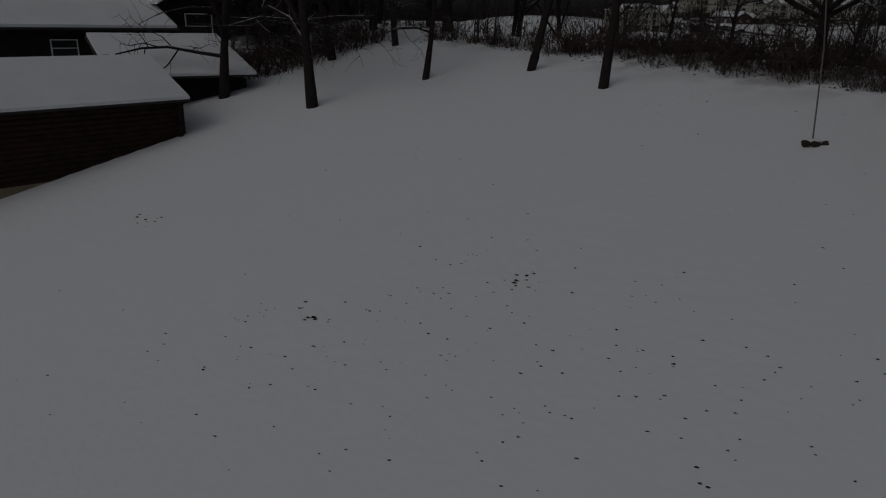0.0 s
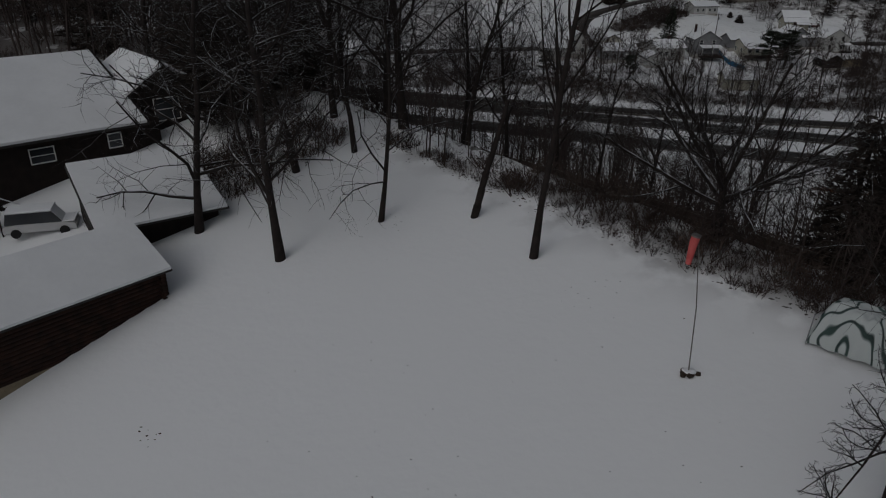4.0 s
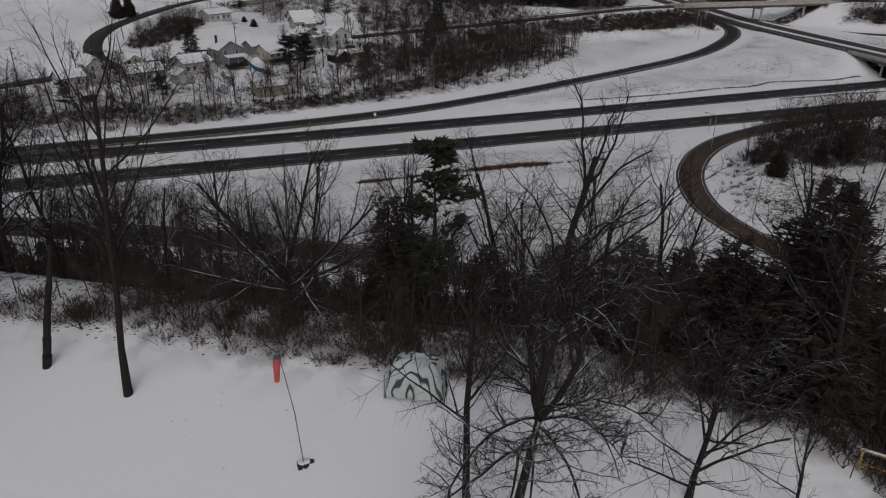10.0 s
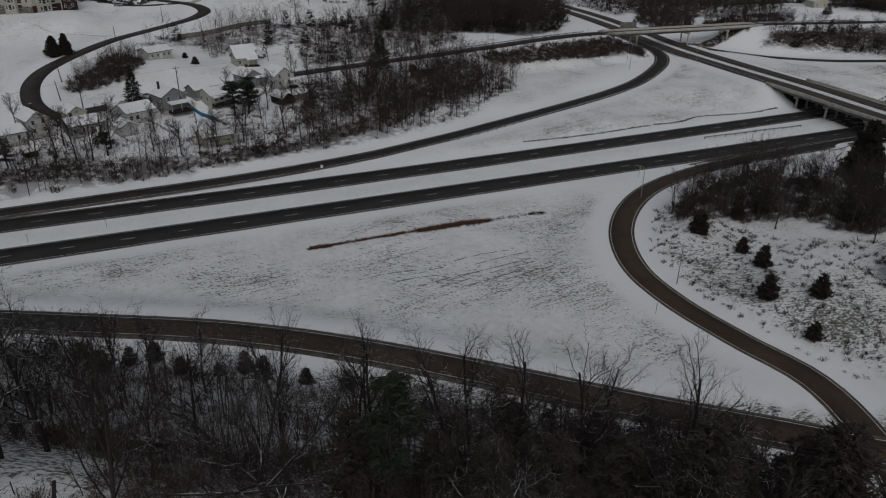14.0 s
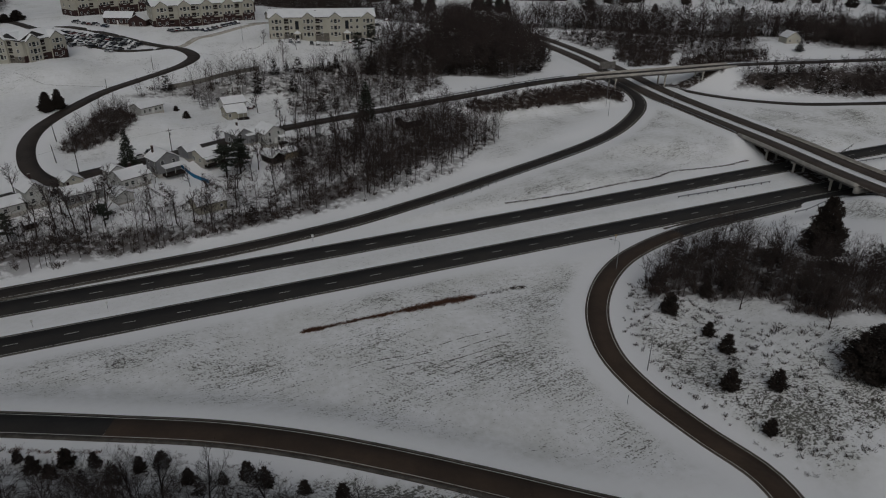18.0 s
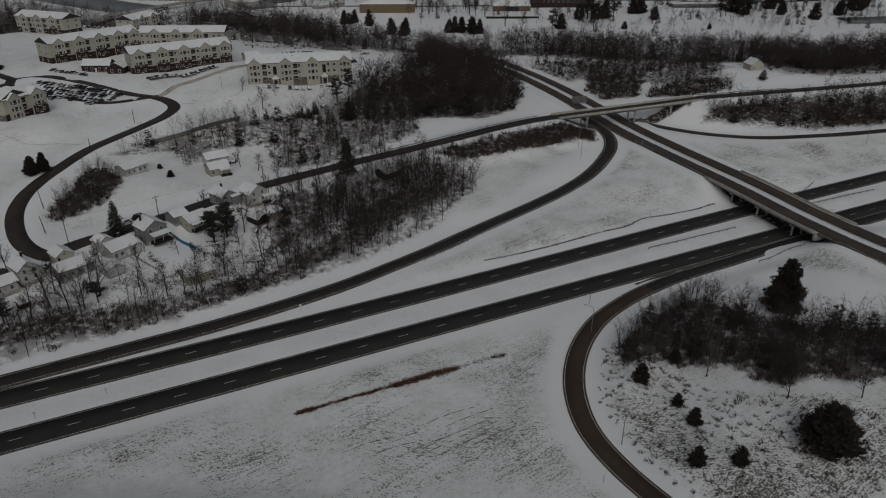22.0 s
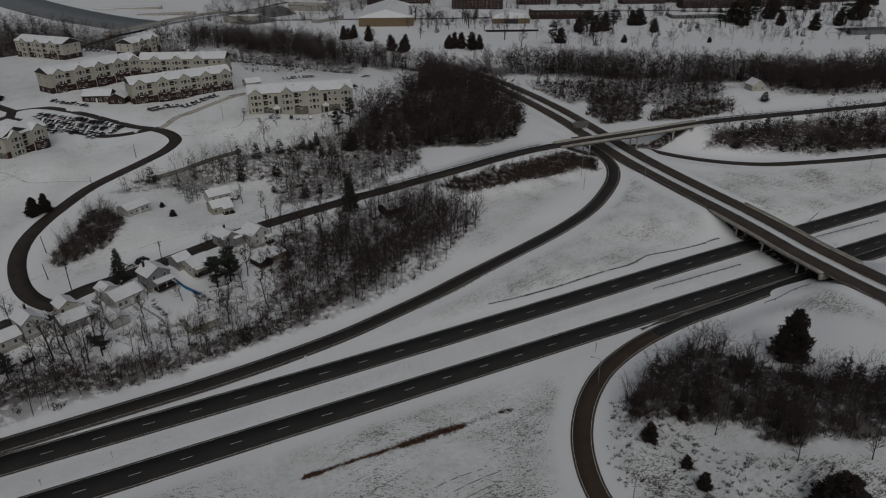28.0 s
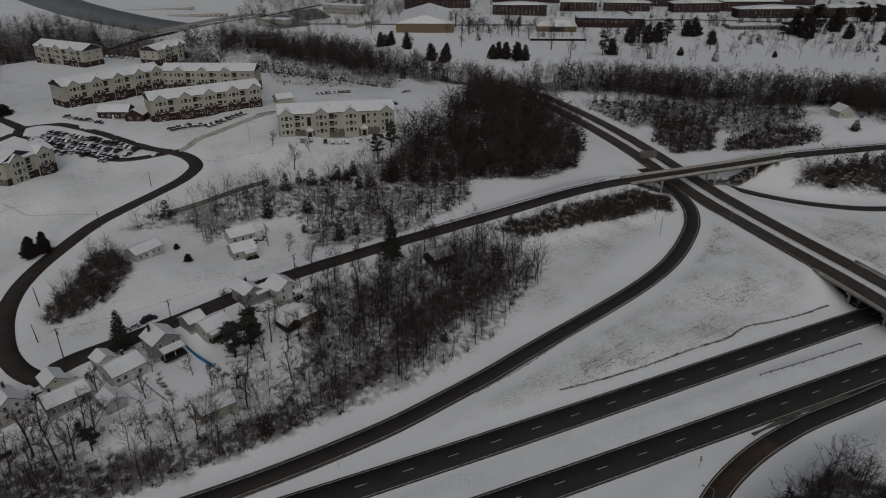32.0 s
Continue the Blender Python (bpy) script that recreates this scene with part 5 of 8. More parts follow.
def gable_roof(t, w, d, h, rise, ridge, over=0.4, thick=0.14, snow=0.16, cover=None):
    """Two roof slopes with a layer of snow a little short of the eaves."""
    across, along = (d, w) if ridge == "x" else (w, d)
    k = rise / (across / 2)
    for sgn in (1, -1):
        for name, lo, hi, material, inset in (("roof", 0.02, thick, SHINGLE, 0.0), ("roof_snow", thick + 0.004, thick + snow, cover or SNOW, 0.06)):
            e = across / 2 + over - inset
            out = [(0, h + rise + lo), (0, h + rise + hi), (sgn * e, h + rise - k * e + hi), (sgn * e, h + rise - k * e + lo)]
            part(name, prism(bmesh.new(), out, ridge, -along / 2 - over + inset, along / 2 + over - inset), material, t, "" if name == "roof" else "even layer of snow on the roof")


def house(name, label, x, y, w, d, h, turn, ridge, walls, rise=None, chimney=None, windows=(), door=None, porch=None, z=None):
    t = thing(name, label, "house" if "house" in name or "cottage" in name else "shed", at=(x, y, height(x, y) if z is None else z), turn=turn)
    rise = rise or (d if ridge == "x" else w) * 0.24
    part("wall", gable_shell(bmesh.new(), w, d, h, rise, ridge), walls, t)
    gable_roof(t, w, d, h, rise, ridge)
    part("foundation", boxed(-w / 2 - 0.04, w / 2 + 0.04, -d / 2 - 0.04, d / 2 + 0.04, -1.0, 0.25), CONCRETE, t)
    for face, u, zz, ww, hh in windows:
        px, py, tn = {"s": (u, -d / 2, 0), "n": (u, d / 2, 180), "w": (-w / 2, u, -90), "e": (w / 2, u, 90)}[face]
        window(t, px, py, zz, ww, hh, tn)
    if door:
        face, u = door
        px, py, tn = {"s": (u, -d / 2, 0), "w": (-w / 2, u, -90), "e": (w / 2, u, 90)}[face]
        part("door", boxed(-0.48, 0.48, -0.05, 0.02, 0.2, 2.25), TRIM, t).matrix_basis = pose(px, py, 0, 0, 0, tn)
    if chimney:
        cx, cy, top = chimney
        ch = part("chimney", boxed(cx - 0.3, cx + 0.3, cy - 0.3, cy + 0.3, h - 0.5, top, bevel=0.02), RED_BRICK, t)
        part("chimney_cap", boxed(cx - 0.36, cx + 0.36, cy - 0.36, cy + 0.36, top, top + 0.1), CONCRETE, ch)
    if porch:
        x0, x1, y0, y1, ph = porch
        part("porch_roof", prism(bmesh.new(), [(y0, ph - 0.35), (y0, ph - 0.2), (y1, ph + 0.25), (y1, ph + 0.1)], "x", x0, x1), SNOW, t, "snow-covered lean-to porch roof")
        part("porch_floor", boxed(x0, x1, y0, y1, -0.5, 0.3), PLANK, t)
        for px in np.linspace(x0 + 0.1, x1 - 0.1, 3):
            part("porch_post", boxed(px - 0.06, px + 0.06, y0 + 0.05, y0 + 0.17, 0.3, ph - 0.3), TRIM, t)
    return t


row = lambda face, zs, us, w=0.9, h=1.2: [(face, u, z, w, h) for z in zs for u in us]
house("house", "tall white gabled house with snow on its roof", -19, 230, 6, 8, 4.6, 22, "y", WHITE_SIDING, 2.2, (1, 2, 8), row("s", (1.6, 3.9), (-1.4, 1.4)) + row("e", (1.6,), (-2, 1)))
house("house", "low white house wing with a snowy roof", -25.5, 226.5, 7, 7, 2.8, 22, "x", WHITE_SIDING, 1.6, None, row("s", (1.5,), (-2, 1.5)))
house("house", "long pale house with a plain snowy roof", -5.9, 229.1, 10.7, 7.6, 3, 18, "x", GREY_SIDING, 1.7, (-3, 0.6, 6), row("s", (1.5,), (-4, -1.5, 1, 3.5)), ("s", 2.4))
house("house", "small gabled house front with a snowy roof", -8.2, 234.6, 5.5, 6, 3.6, 18, "y", TAN, 1.7, None, row("s", (3.9,), (0,), 0.7, 0.7))
house("house", "white bungalow with a broad snow-covered roof", 8.7, 235, 9.4, 8.6, 3.3, 24, "x", WHITE_SIDING, 1.9, (1.5, 1.5, 6.4), row("s", (1.7,), (-3.4, -1.4, 2.8), 1.1) + row("w", (1.7,), (-2, 1.6)), ("s", 0.8), None)
house("house", "small white house wing with a snowy gable", 4.4, 239.8, 5, 5, 3, 24, "y", WHITE_SIDING, 1.4)
house("garage", "small white garage with a snowy gable roof", 5, 222.8, 5.2, 6, 2.6, 20, "y", WHITE_SIDING, 1.3, None, row("s", (2.9,), (0,), 0.6, 0.5))
house("house", "slate-blue two-storey house with a snowy gable roof", 20, 241.4, 8.2, 7.6, 4.8, 20, "y", GREY_SIDING, 2.4, (-2, 2, 8.6), row("s", (3.9,), (-2, 2), 1.0, 1.3) + row("w", (1.6, 3.9), (-2, 1.5)), None, (-2.6, 4.2, -6.6, -3.8, 2.9))
house("house", "white-railed bungalow with a broad snowy roof", 35, 245, 8.4, 8, 2.9, 24, "x", TAN, 1.8, None, row("s", (1.6,), (-2.6, 0, 2.6), 1.2) + row("w", (1.6,), (-2, 1.5)), None, (-4.0, 4.2, -5.8, -4.0, 2.7))
house("house", "low house wing under a snowy roof", 30, 248.6, 5.5, 6, 2.9, 24, "x", GREY_SIDING, 1.5)
house("house", "grey house with crossing snowy gables", 48.6, 256.4, 6.4, 8.2, 4, 20, "y", GREY_SIDING, 2.0, (0.6, 1.2, 7.2), row("s", (1.5, 3.4), (-1.5, 1.5)) + row("w", (1.6,), (-2, 1)))
house("house", "dark house wing with a snowy cross gable", 52.4, 255.4, 4.6, 5, 3.2, 20, "x", GREY_SIDING, 1.4)
house("house", "pale two-storey house with a steep snowy roof", 59.4, 254.4, 8, 8, 4.2, 18, "y", WHITE_SIDING, 2.6, None, row("s", (1.6, 4), (-2, 1.8)) + row("w", (1.8,), (-2, 1.6)), ("s", 0.4), (1.5, 4.4, -5.6, -4, 2.6))
house("house", "low brown house with a snowy roof", 56.8, 239.6, 5, 7, 2.6, 20, "y", PLANK, 1.5)
house("garage", "open-sided carport with a flat snowy roof", 62, 241.6, 7, 5.6, 2.5, 20, "x", FOOTING, 0.9)
house("garage", "tan garage with an even snowy roof", 28.8, 211.8, 9.2, 6.6, 3.0, 12, "x", YELLOW_SIDING, 1.6, (0, 0.5, 5.2), row("s", (1.6,), (-2.6, 2.8), 0.8, 0.8))
house("house", "long low white house alone on a snowy slope", 21.7, 294.6, 10, 7, 2.8, 29, "x", WHITE_SIDING, 1.4, None, row("s", (1.5,), (-3.5, -1.2, 1.6, 3.6), 0.9, 1.0), ("s", 0.3))
house("house", "pale yellow house with a snowy roof and red porch steps", 53.7, 286.8, 8.2, 7, 3, 8, "x", YELLOW_SIDING, 2.0, None, row("s", (1.6,), (-3,), 1.0) + row("w", (1.6,), (-1.6, 1.4)), None, (-0.4, 4.2, -5.6, -3.5, 2.8))
house("house", "white house with a wide snow-covered roof", 55.6, 299, 9.4, 7, 3, 8, "x", WHITE_SIDING, 1.9, None, row("s", (1.6,), (-3, 0, 3)))
house("cottage", "small pale cottage with a pointed snowy roof", 402, 301, 9, 9, 3.6, -20, "y", TAN, 3.2, (0, 2, 8), row("s", (1.8,), (-2.4, 2.4)))
house("shed", "dark shed with a snowy roof among bare trees", 118, 256, 9, 7, 3, 12, "x", PLANK, 1.6)
house("shed", "weathered shed at the edge of the back garden", -20.5, 217, 3.2, 2.6, 2.0, 25, "x", PLANK, 0.7)

tarp_fence = thing("garden_fence", "bright blue panel fence beside the slate-blue house", "fence")
for k in range(9):
    a, b = Vector((25.1, 243.3, 0)).lerp(Vector((32.0, 228.5, 0)), k / 9), Vector((25.1, 243.3, 0)).lerp(Vector((32.0, 228.5, 0)), (k + 1) / 9)
    za, zb = height(a.x, a.y), height(b.x, b.y)
    panel = part("panel", prism(bmesh.new(), [(a.y, za - 0.1), (b.y, zb - 0.1), (b.y, zb + 1.3), (a.y, za + 1.3)], "x", a.x, a.x + 0.06), BLUE, tarp_fence)
    for v in panel.data.vertices:
        v.co.x += (b.x - a.x) * (v.co.y - a.y) / (b.y - a.y)
    part("post", boxed(a.x - 0.05, a.x + 0.05, a.y - 0.05, a.y + 0.05, za - 0.3, za + 1.45), WOOD_POLE, tarp_fence)


def picket_line(points, tall, material, label, step=2.4):
    line = road_line([(x, y, 0) for x, y in points], step)
    line[:, 2] = on_ground(line[:, 0], line[:, 1])
    t = thing("garden_fence", label, "fence")
    for zz in (tall * 0.45, tall * 0.9):
        child("rail", mesh_of("rail", *slab(line, 0.03, -0.03, zz + 0.06, zz - 0.06), material), t)
    for p in line:
        part("post", boxed(p[0] - 0.06, p[0] + 0.06, p[1] - 0.06, p[1] + 0.06, p[2] - 0.2, p[2] + tall), material, t)


picket_line([(44, 214), (58, 220), (66, 229)], 1.2, WOOD_POLE, "low wooden fence behind the gardens")
picket_line([(12, 232), (15, 224), (18, 219)], 1.1, WOOD_POLE, "low dark fence between two snowy gardens")
picket_line([(36, 232), (42, 231), (46, 236)], 0.6, WOOD_POLE, "low timber edging round a snowy bed")


# ---- apartments ----
def apartments(label, x, y, z, length, deep, tall, turn, gables, brick=(), doors=(), storeys=3, ends=True):
    """A block of flats: its front looks along its own -y. gables and brick: places along the front."""
    t = thing("apartment_building", label, "apartment building", "apartment buildings", at=(x, y, z), turn=turn)
    L, D = length / 2, deep / 2
    part("wall", boxed(-L, L, -D, D, -1.5, tall), TAN, t)
    rise = deep * 0.22
    part("roof", prism(bmesh.new(), [(-D - 0.6, tall + 0.02), (D + 0.6, tall + 0.02), (D + 0.6, tall + 0.2), (0, tall + rise + 0.2), (-D - 0.6, tall + 0.2)], "x", -L - 0.5, L + 0.5), SHINGLE, t)
    for sgn in (1, -1):
        out = [(0, tall + rise + 0.21), (0, tall + rise + 0.4), (sgn * (D + 0.5), tall + 0.42), (sgn * (D + 0.5), tall + 0.23)]
        part("roof_snow", prism(bmesh.new(), out, "x", -L - 0.45, L + 0.45), SNOW, t, "smooth snow lying on the roof slope")
    part("ground_storey", boxed(-L - 0.03, L + 0.03, -D - 0.05, -D + 0.02, -1.5, 2.6 if not brick else tall * 0.36), STONE_FOOT if not brick else RED_BRICK, t, "darker masonry band along the foot of the wall")
    if ends:
        for sgn in (1, -1):
            part("end_wall", boxed(sgn * L - 0.05, sgn * L + 0.05, -D, D, -1.5, tall * 0.34), RED_BRICK if brick else STONE_FOOT, t, "masonry foot of the end wall")
    step = (tall - 0.6) / storeys
    for g in gables:
        w = 3.4
        bay = part("bay", prism(bmesh.new(), [(g - w, -1.5), (g + w, -1.5), (g + w, tall), (g, tall + 2.6), (g - w, tall)], "y", -D - 0.9, -D + 2.0), TAN, t, "gabled bay standing out from the front")
        # dark strips stand in for the shade edge along each gable
        for sgn in (1, -1):
            part("bay_eave", prism(bmesh.new(), [(g, tall + 2.36), (g, tall + 2.6), (g + sgn * (w + 0.4), tall - 0.22), (g + sgn * (w + 0.4), tall - 0.46)], "y", -D - 1.15, -D - 0.92), SHINGLE, bay, "dark strip painting the shade edge of the gable")
        for sgn in (1, -1):
            part("bay_snow", prism(bmesh.new(), [(g, tall + 2.62), (g, tall + 2.85), (g + sgn * (w + 0.35), tall + 0.02), (g + sgn * (w + 0.35), tall - 0.2)], "y", -D - 1.1, -D + D * 0.9), SNOW, bay)
        if g in brick:
            part("brick_face", boxed(g - w - 0.02, g + w + 0.02, -D - 0.96, -D - 0.9, -1.5, step * 1.55), RED_BRICK, bay, "red brick lower storeys")
        for s in range(storeys):
            zc = 0.6 + step * (s + 0.5)
            for o in (-1.9, 1.9):
                window(t, g + o, -D - (0.97 if g in brick else 0.91), zc, 1.0, 1.4, 0)
            rec = part("balcony", boxed(g - 0.85, g + 0.85, -D - 1.5, -D - 0.88, zc - 1.25, zc - 1.1), TRIM, t)
            part("balcony_rail", boxed(g - 0.85, g + 0.85, -D - 1.5, -D - 1.44, zc - 0.3, zc - 0.22), TRIM, rec)
            part("balcony_door", boxed(g - 0.7, g + 0.7, -D - 0.95, -D - 0.89, zc - 1.1, zc + 0.9), GLASS, rec)
    for g in gables:
        for s in range(storeys):
            zc, u = 0.6 + step * (s + 0.5), g + 4.9
            if u < L - 1.3 and all(abs(u - o) > 4.6 for o in gables) and all(abs(u - o) > 2.4 for o in doors):
                # a flat dark sheet on the wall paints the shade inside a balcony
                shade_panel = part("balcony_recess", boxed(u - 1.15, u + 1.15, -D - 0.05, -D + 0.02, zc - 1.15, zc + 1.05), PLANK, t, "flat dark panel painting the shade of an open balcony")
                part("balcony_rail", boxed(u - 1.15, u + 1.15, -D - 0.12, -D - 0.06, zc - 0.3, zc - 0.2), TRIM, shade_panel)
    for s in range(storeys):
        zc = 0.6 + step * (s + 0.5)
        for u in np.arange(-L + 2.0, L - 1.0, 3.1):
            if all(abs(u - g) > 4.3 and abs(u - g - 4.9) > 1.9 for g in gables) and all(abs(u - q) > 2.2 for q in doors):
                window(t, float(u), -D - 0.02, zc, 1.2, 1.4, 0)
        for sgn in (1, -1):
            for v in (-D * 0.45, D * 0.45):
                window(t, sgn * (L + 0.06), v, zc, 1.1, 1.4, 90 * sgn)
    for q in doors:
        p = part("entrance", boxed(q - 1.5, q + 1.5, -D - 2.2, -D + 0.2, -1.2, 2.8), TAN, t, "gabled entrance porch")
        part("entrance_roof", prism(bmesh.new(), [(q - 1.9, 2.8), (q + 1.9, 2.8), (q, 4.2)], "y", -D - 2.5, -D), SNOW, p)
        part("entrance_door", boxed(q - 0.9, q + 0.9, -D - 2.26, -D - 2.2, -0.6, 2.1), GLASS, p)
        part("stair_glazing", boxed(q - 0.9, q + 0.9, -D - 0.06, -D + 0.02, 4.6, tall - 1.6), GLASS, p)
    # bare strips where the snow has slid from a valley
    for g in gables[1::2]:
        part("bare_valley", prism(bmesh.new(), [(-D + 0.4, tall + rise * 0.06 + 0.44), (-D * 0.25, tall + rise * 0.75 + 0.44), (-D * 0.25, tall + rise * 0.75 + 0.47), (-D + 0.4, tall + rise * 0.06 + 0.47)], "x", g + 3.6, g + 4.3), SHINGLE, t, "dark shingles bared by sliding snow")
    return t


def between(ax, ay, bx, by, deep):
    """The middle, length and turn of a block whose front runs from a to b."""
    d = Vector((bx - ax, by - ay))
    n = Vector((-d.y, d.x)).normalized()
    m = Vector(((ax + bx) / 2, (ay + by) / 2)) + n * deep / 2
    return m.x, m.y, d.length, math.degrees(math.atan2(d.y, d.x))


x, y, n, a = between(92.1, 372.2, 144.5, 356.2, 15)
apartments("long cream apartment block with four gables and a snowy roof", x, y, 26.0, n, 15, 10.4, a, (-23.4, -7.4, 6.6, 23.6), (), (-13.2, 12.6))
x, y, n, a = between(41, 414, 96, 419.5, 14)
apartments("cream apartment wing with red brick bays and a snowy roof", x, y, 28.4, n, 14, 11, a, (-23, -11, 1, 13, 24), (-23, -11, 1, 13, 24))
x, y, n, a = between(4.2, 451, 54, 474, 14)
apartments("cream apartment wing with red brick bays set at an angle", x, y, 31.0, n, 14, 11.4, a, (-22, -10, 2, 14, 24), (-22, -10, 2, 14, 24))
x, y, n, a = between(54, 474, 100, 450, 14)
apartments("cream apartment wing joining two brick-faced wings", x, y, 30.0, n, 14, 11.4, a, (-16, -3, 10), (-16, -3, 10))
x, y, n, a = between(-11, 599, 17, 562.5, 15)
apartments("cream apartment block with snowy gables at the wood's edge", x, y, 30.2, n, 15, 11, a, (-14, 0, 14), (14,))
x, y, n, a = between(62, 566, 84, 590, 14)
apartments("small cream apartment block with a snowy roof", x, y, 28.0, n, 14, 9, a, (-6, 8), (-6,))
x, y, n, a = between(-19.5, 359.6, -2.3, 373.8, 14)
apartments("cream apartment block with a brick end and snowy roof", x, y, 24.2, n, 14, 9.6, a, (-6, 6), (6,), storeys=3)
x, y, n, a = between(-32, 372, -20, 360, 14)
apartments("cream apartment wing with balconies and a snowy gable", x - 2, y + 2, 24.6, n + 6, 14, 9.6, a, (0,), (), storeys=3)
club = house("clubhouse", "low red brick clubhouse with a snowy hipped roof", 26, 432, 15, 9, 3.6, -26, "x", RED_BRICK, 2.6, None, row("s", (1.8,), (-5, -2, 2, 5), 1.2, 1.4), ("s", 0))
house("clubhouse", "red brick clubhouse wing with a snowy gable", 35, 424, 9, 9, 3.4, -26, "y", RED_BRICK, 2.6, None, row("s", (1.7,), (-2, 2), 1.1, 1.4))
house("garage", "cream garage by the parking bays", 110, 430, 9, 7, 3, 5, "x", TAN, 2.0)
retaining = road_line([(33.8, 323.4, 0), (43.2, 325.6, 0), (55.8, 327.9, 0), (70.8, 331.2, 0), (76, 333, 0)], 2.0)
retaining[:, 2] = on_ground(retaining[:, 0], retaining[:, 1])
rw = thing("retaining_wall", "low grey block retaining wall with a snowy top", "retaining wall", kind="structure")
child("wall_face", mesh_of("wall_face", *slab(retaining, 0.4, -0.4, 1.9, -1.5), BLOCK_WALL), rw)
child("wall_snow", mesh_of("wall_snow", *slab(retaining, 0.42, -0.42, 2.02, 1.904), SNOW), rw)
drive = road_line([(46, 378, 24.6), (58, 386, 25.6), (70, 393, 26.6), (84, 399, 27.6), (100, 404, 28.2), (118, 402, 27.6)], 3)
drive[:, 2] = on_ground(drive[:, 0], drive[:, 1])
dv = thing("packed_drive", "snow-packed drive with dirty wheel tracks", "road", kind="structure")
child("packed_snow", ribbon("packed_snow", drive, 2.6, -2.6, 0.12, SLUSH, 0.5), dv)

# ---- cars ----
def car_kind(paint, snowy, tall=1.45, long=4.4, name="parked_car", label="parked car", back=1.3):
    t = thing(name, label, "car", "parked cars")
    L, w = long / 2, 0.86
    body = [(-L, 0.35), (-L + 0.05, 0.78), (-L + 0.9, 0.92), (L - 1.0, 0.95), (L - 0.1, 0.88), (L, 0.6), (L, 0.35)]
    part("body", prism(bmesh.new(), body, "y", -w, w), paint, t)
    cabin = [(-L + 0.85, 0.9), (-L + 1.5, tall), (L - back, tall), (L - back * 0.4, 0.93)]
    part("cabin", prism(bmesh.new(), cabin, "y", -w + 0.1, w - 0.1), GLASS, t, "dark glazed cabin")
    part("car_roof", boxed(-L + 1.45, L - back + 0.05, -w + 0.08, w - 0.08, tall, tall + 0.04), paint, t)
    if snowy:
        part("snow_cover", boxed(-L + 1.4, L - back + 0.1, -w + 0.05, w - 0.05, tall + 0.044, tall + 0.16, bevel=0.04), SNOW, t, "snow left on the roof")
        part("snow_cover", boxed(-L + 0.05, -L + 0.9, -w + 0.06, w - 0.06, 0.9, 1.0, bevel=0.03), SNOW, t)
        if back > 1:
            part("snow_cover", boxed(L - 0.95, L - 0.05, -w + 0.06, w - 0.06, 0.92, 1.04, bevel=0.03), SNOW, t)
        part("snow_cover", prism(bmesh.new(), [(-L + 0.84, 0.93), (-L + 0.90, 0.97), (-L + 1.46, tall + 0.02), (-L + 1.40, tall - 0.02)], "y", -w + 0.14, w - 0.14), SNOW, t)
    for sx in (-L + 0.8, L - 0.8):
        for sy in (-w + 0.02, w - 0.02):
            part("wheel", tube(bmesh.new(), [(sx, sy - 0.11, 0.33), (sx, sy + 0.11, 0.33)], 0.33, 12), RUBBER, t)
    for sy in (-0.6, 0.6):
        part("headlight", boxed(-L - 0.02, -L + 0.03, sy - 0.18, sy + 0.18, 0.62, 0.76), TRIM, t)
    return t


PAINT_NAMES = ("white", "silver", "black", "red", "blue", "grey")
car_rng = random.Random(11)
kinds = [car_kind(p, k != 2, 1.42 + 0.12 * (k % 3), 4.3 + 0.2 * (k % 3), "parked_car", f"{n} parked car dusted with snow in the snowy lot") for k, (p, n) in enumerate(zip(CARS, PAINT_NAMES))]
places = []
ax, ay, bx, by = -12, 424, 30, 379
for k in range(24):
    f = (k + 0.3) / 24
    mx, my = ax + (bx - ax) * f, ay + (by - ay) * f
    for o in (-7.2, -2.0, 3.4):
        if car_rng.random() < 0.88 and 2 < k < 23:
            places.append((mx + 0.73 * o, my + 0.68 * o, 43 + 0 + car_rng.uniform(-3, 3)))
for k in range(9):
    places.append((44 + k * 2.7 * 0.62 + 3, 395 + k * 0.4 + 3, 120 + car_rng.uniform(-3, 3)))
for k in range(7):
    places.append((4 + k * 2.2, 438 - k * 2.3, -40 + car_rng.uniform(-4, 4)))
for k in range(13):
    if k not in (1, 6, 11):
        f = k / 12
        places.append((104 + 38 * f, 361.5 - 11.6 * f, 75 + car_rng.uniform(-3, 3)))
for k in range(9):
    places.append((118 + k * 2.8, 396 - k * 0.9, 75 + car_rng.uniform(-4, 4)))
for k in range(8):
    places.append((64 + k * 2.7, 399 + k * 1.1, 110 + car_rng.uniform(-4, 4)))
for k in range(10):
    places.append((20 + k * 3.0, 600 - k * 1.2, 70))
for k in range(8):
    places.append((134 + k * 2.7, 442.6 + k * 0.4, 96 + car_rng.uniform(-4, 4)))
places += [(170, 416, 10), (192, 452, 30), (196, 454, 30), (100, 361.8, 75), (8.6, 386.6, 40), (4, 391, 44), (15, 377, 130), (0.5, 391.6, 40), (-3, 395, 46), (60.4, 294.6, 60), (63, 296, 60), (13.5, 255.9, 21), (-12, 233, 20)]
used = set()
for n, (x, y, a) in enumerate(places):
    k = car_rng.randrange(6)
    m = pose(x, y, height(x, y), 0, 0, a + (180 if car_rng.random() < 0.5 else 0))
    if k in used:
        copy_thing(kinds[k], m)
    else:
        kinds[k].matrix_basis = m
        used.add(k)
pickup = car_kind(CARS[2], False, 1.8, 5.4, "pickup_truck", "black pickup truck parked on the snowy verge")
pickup.matrix_basis = pose(18.2, 257.9, height(18.2, 257.9), 0, 0, 201)

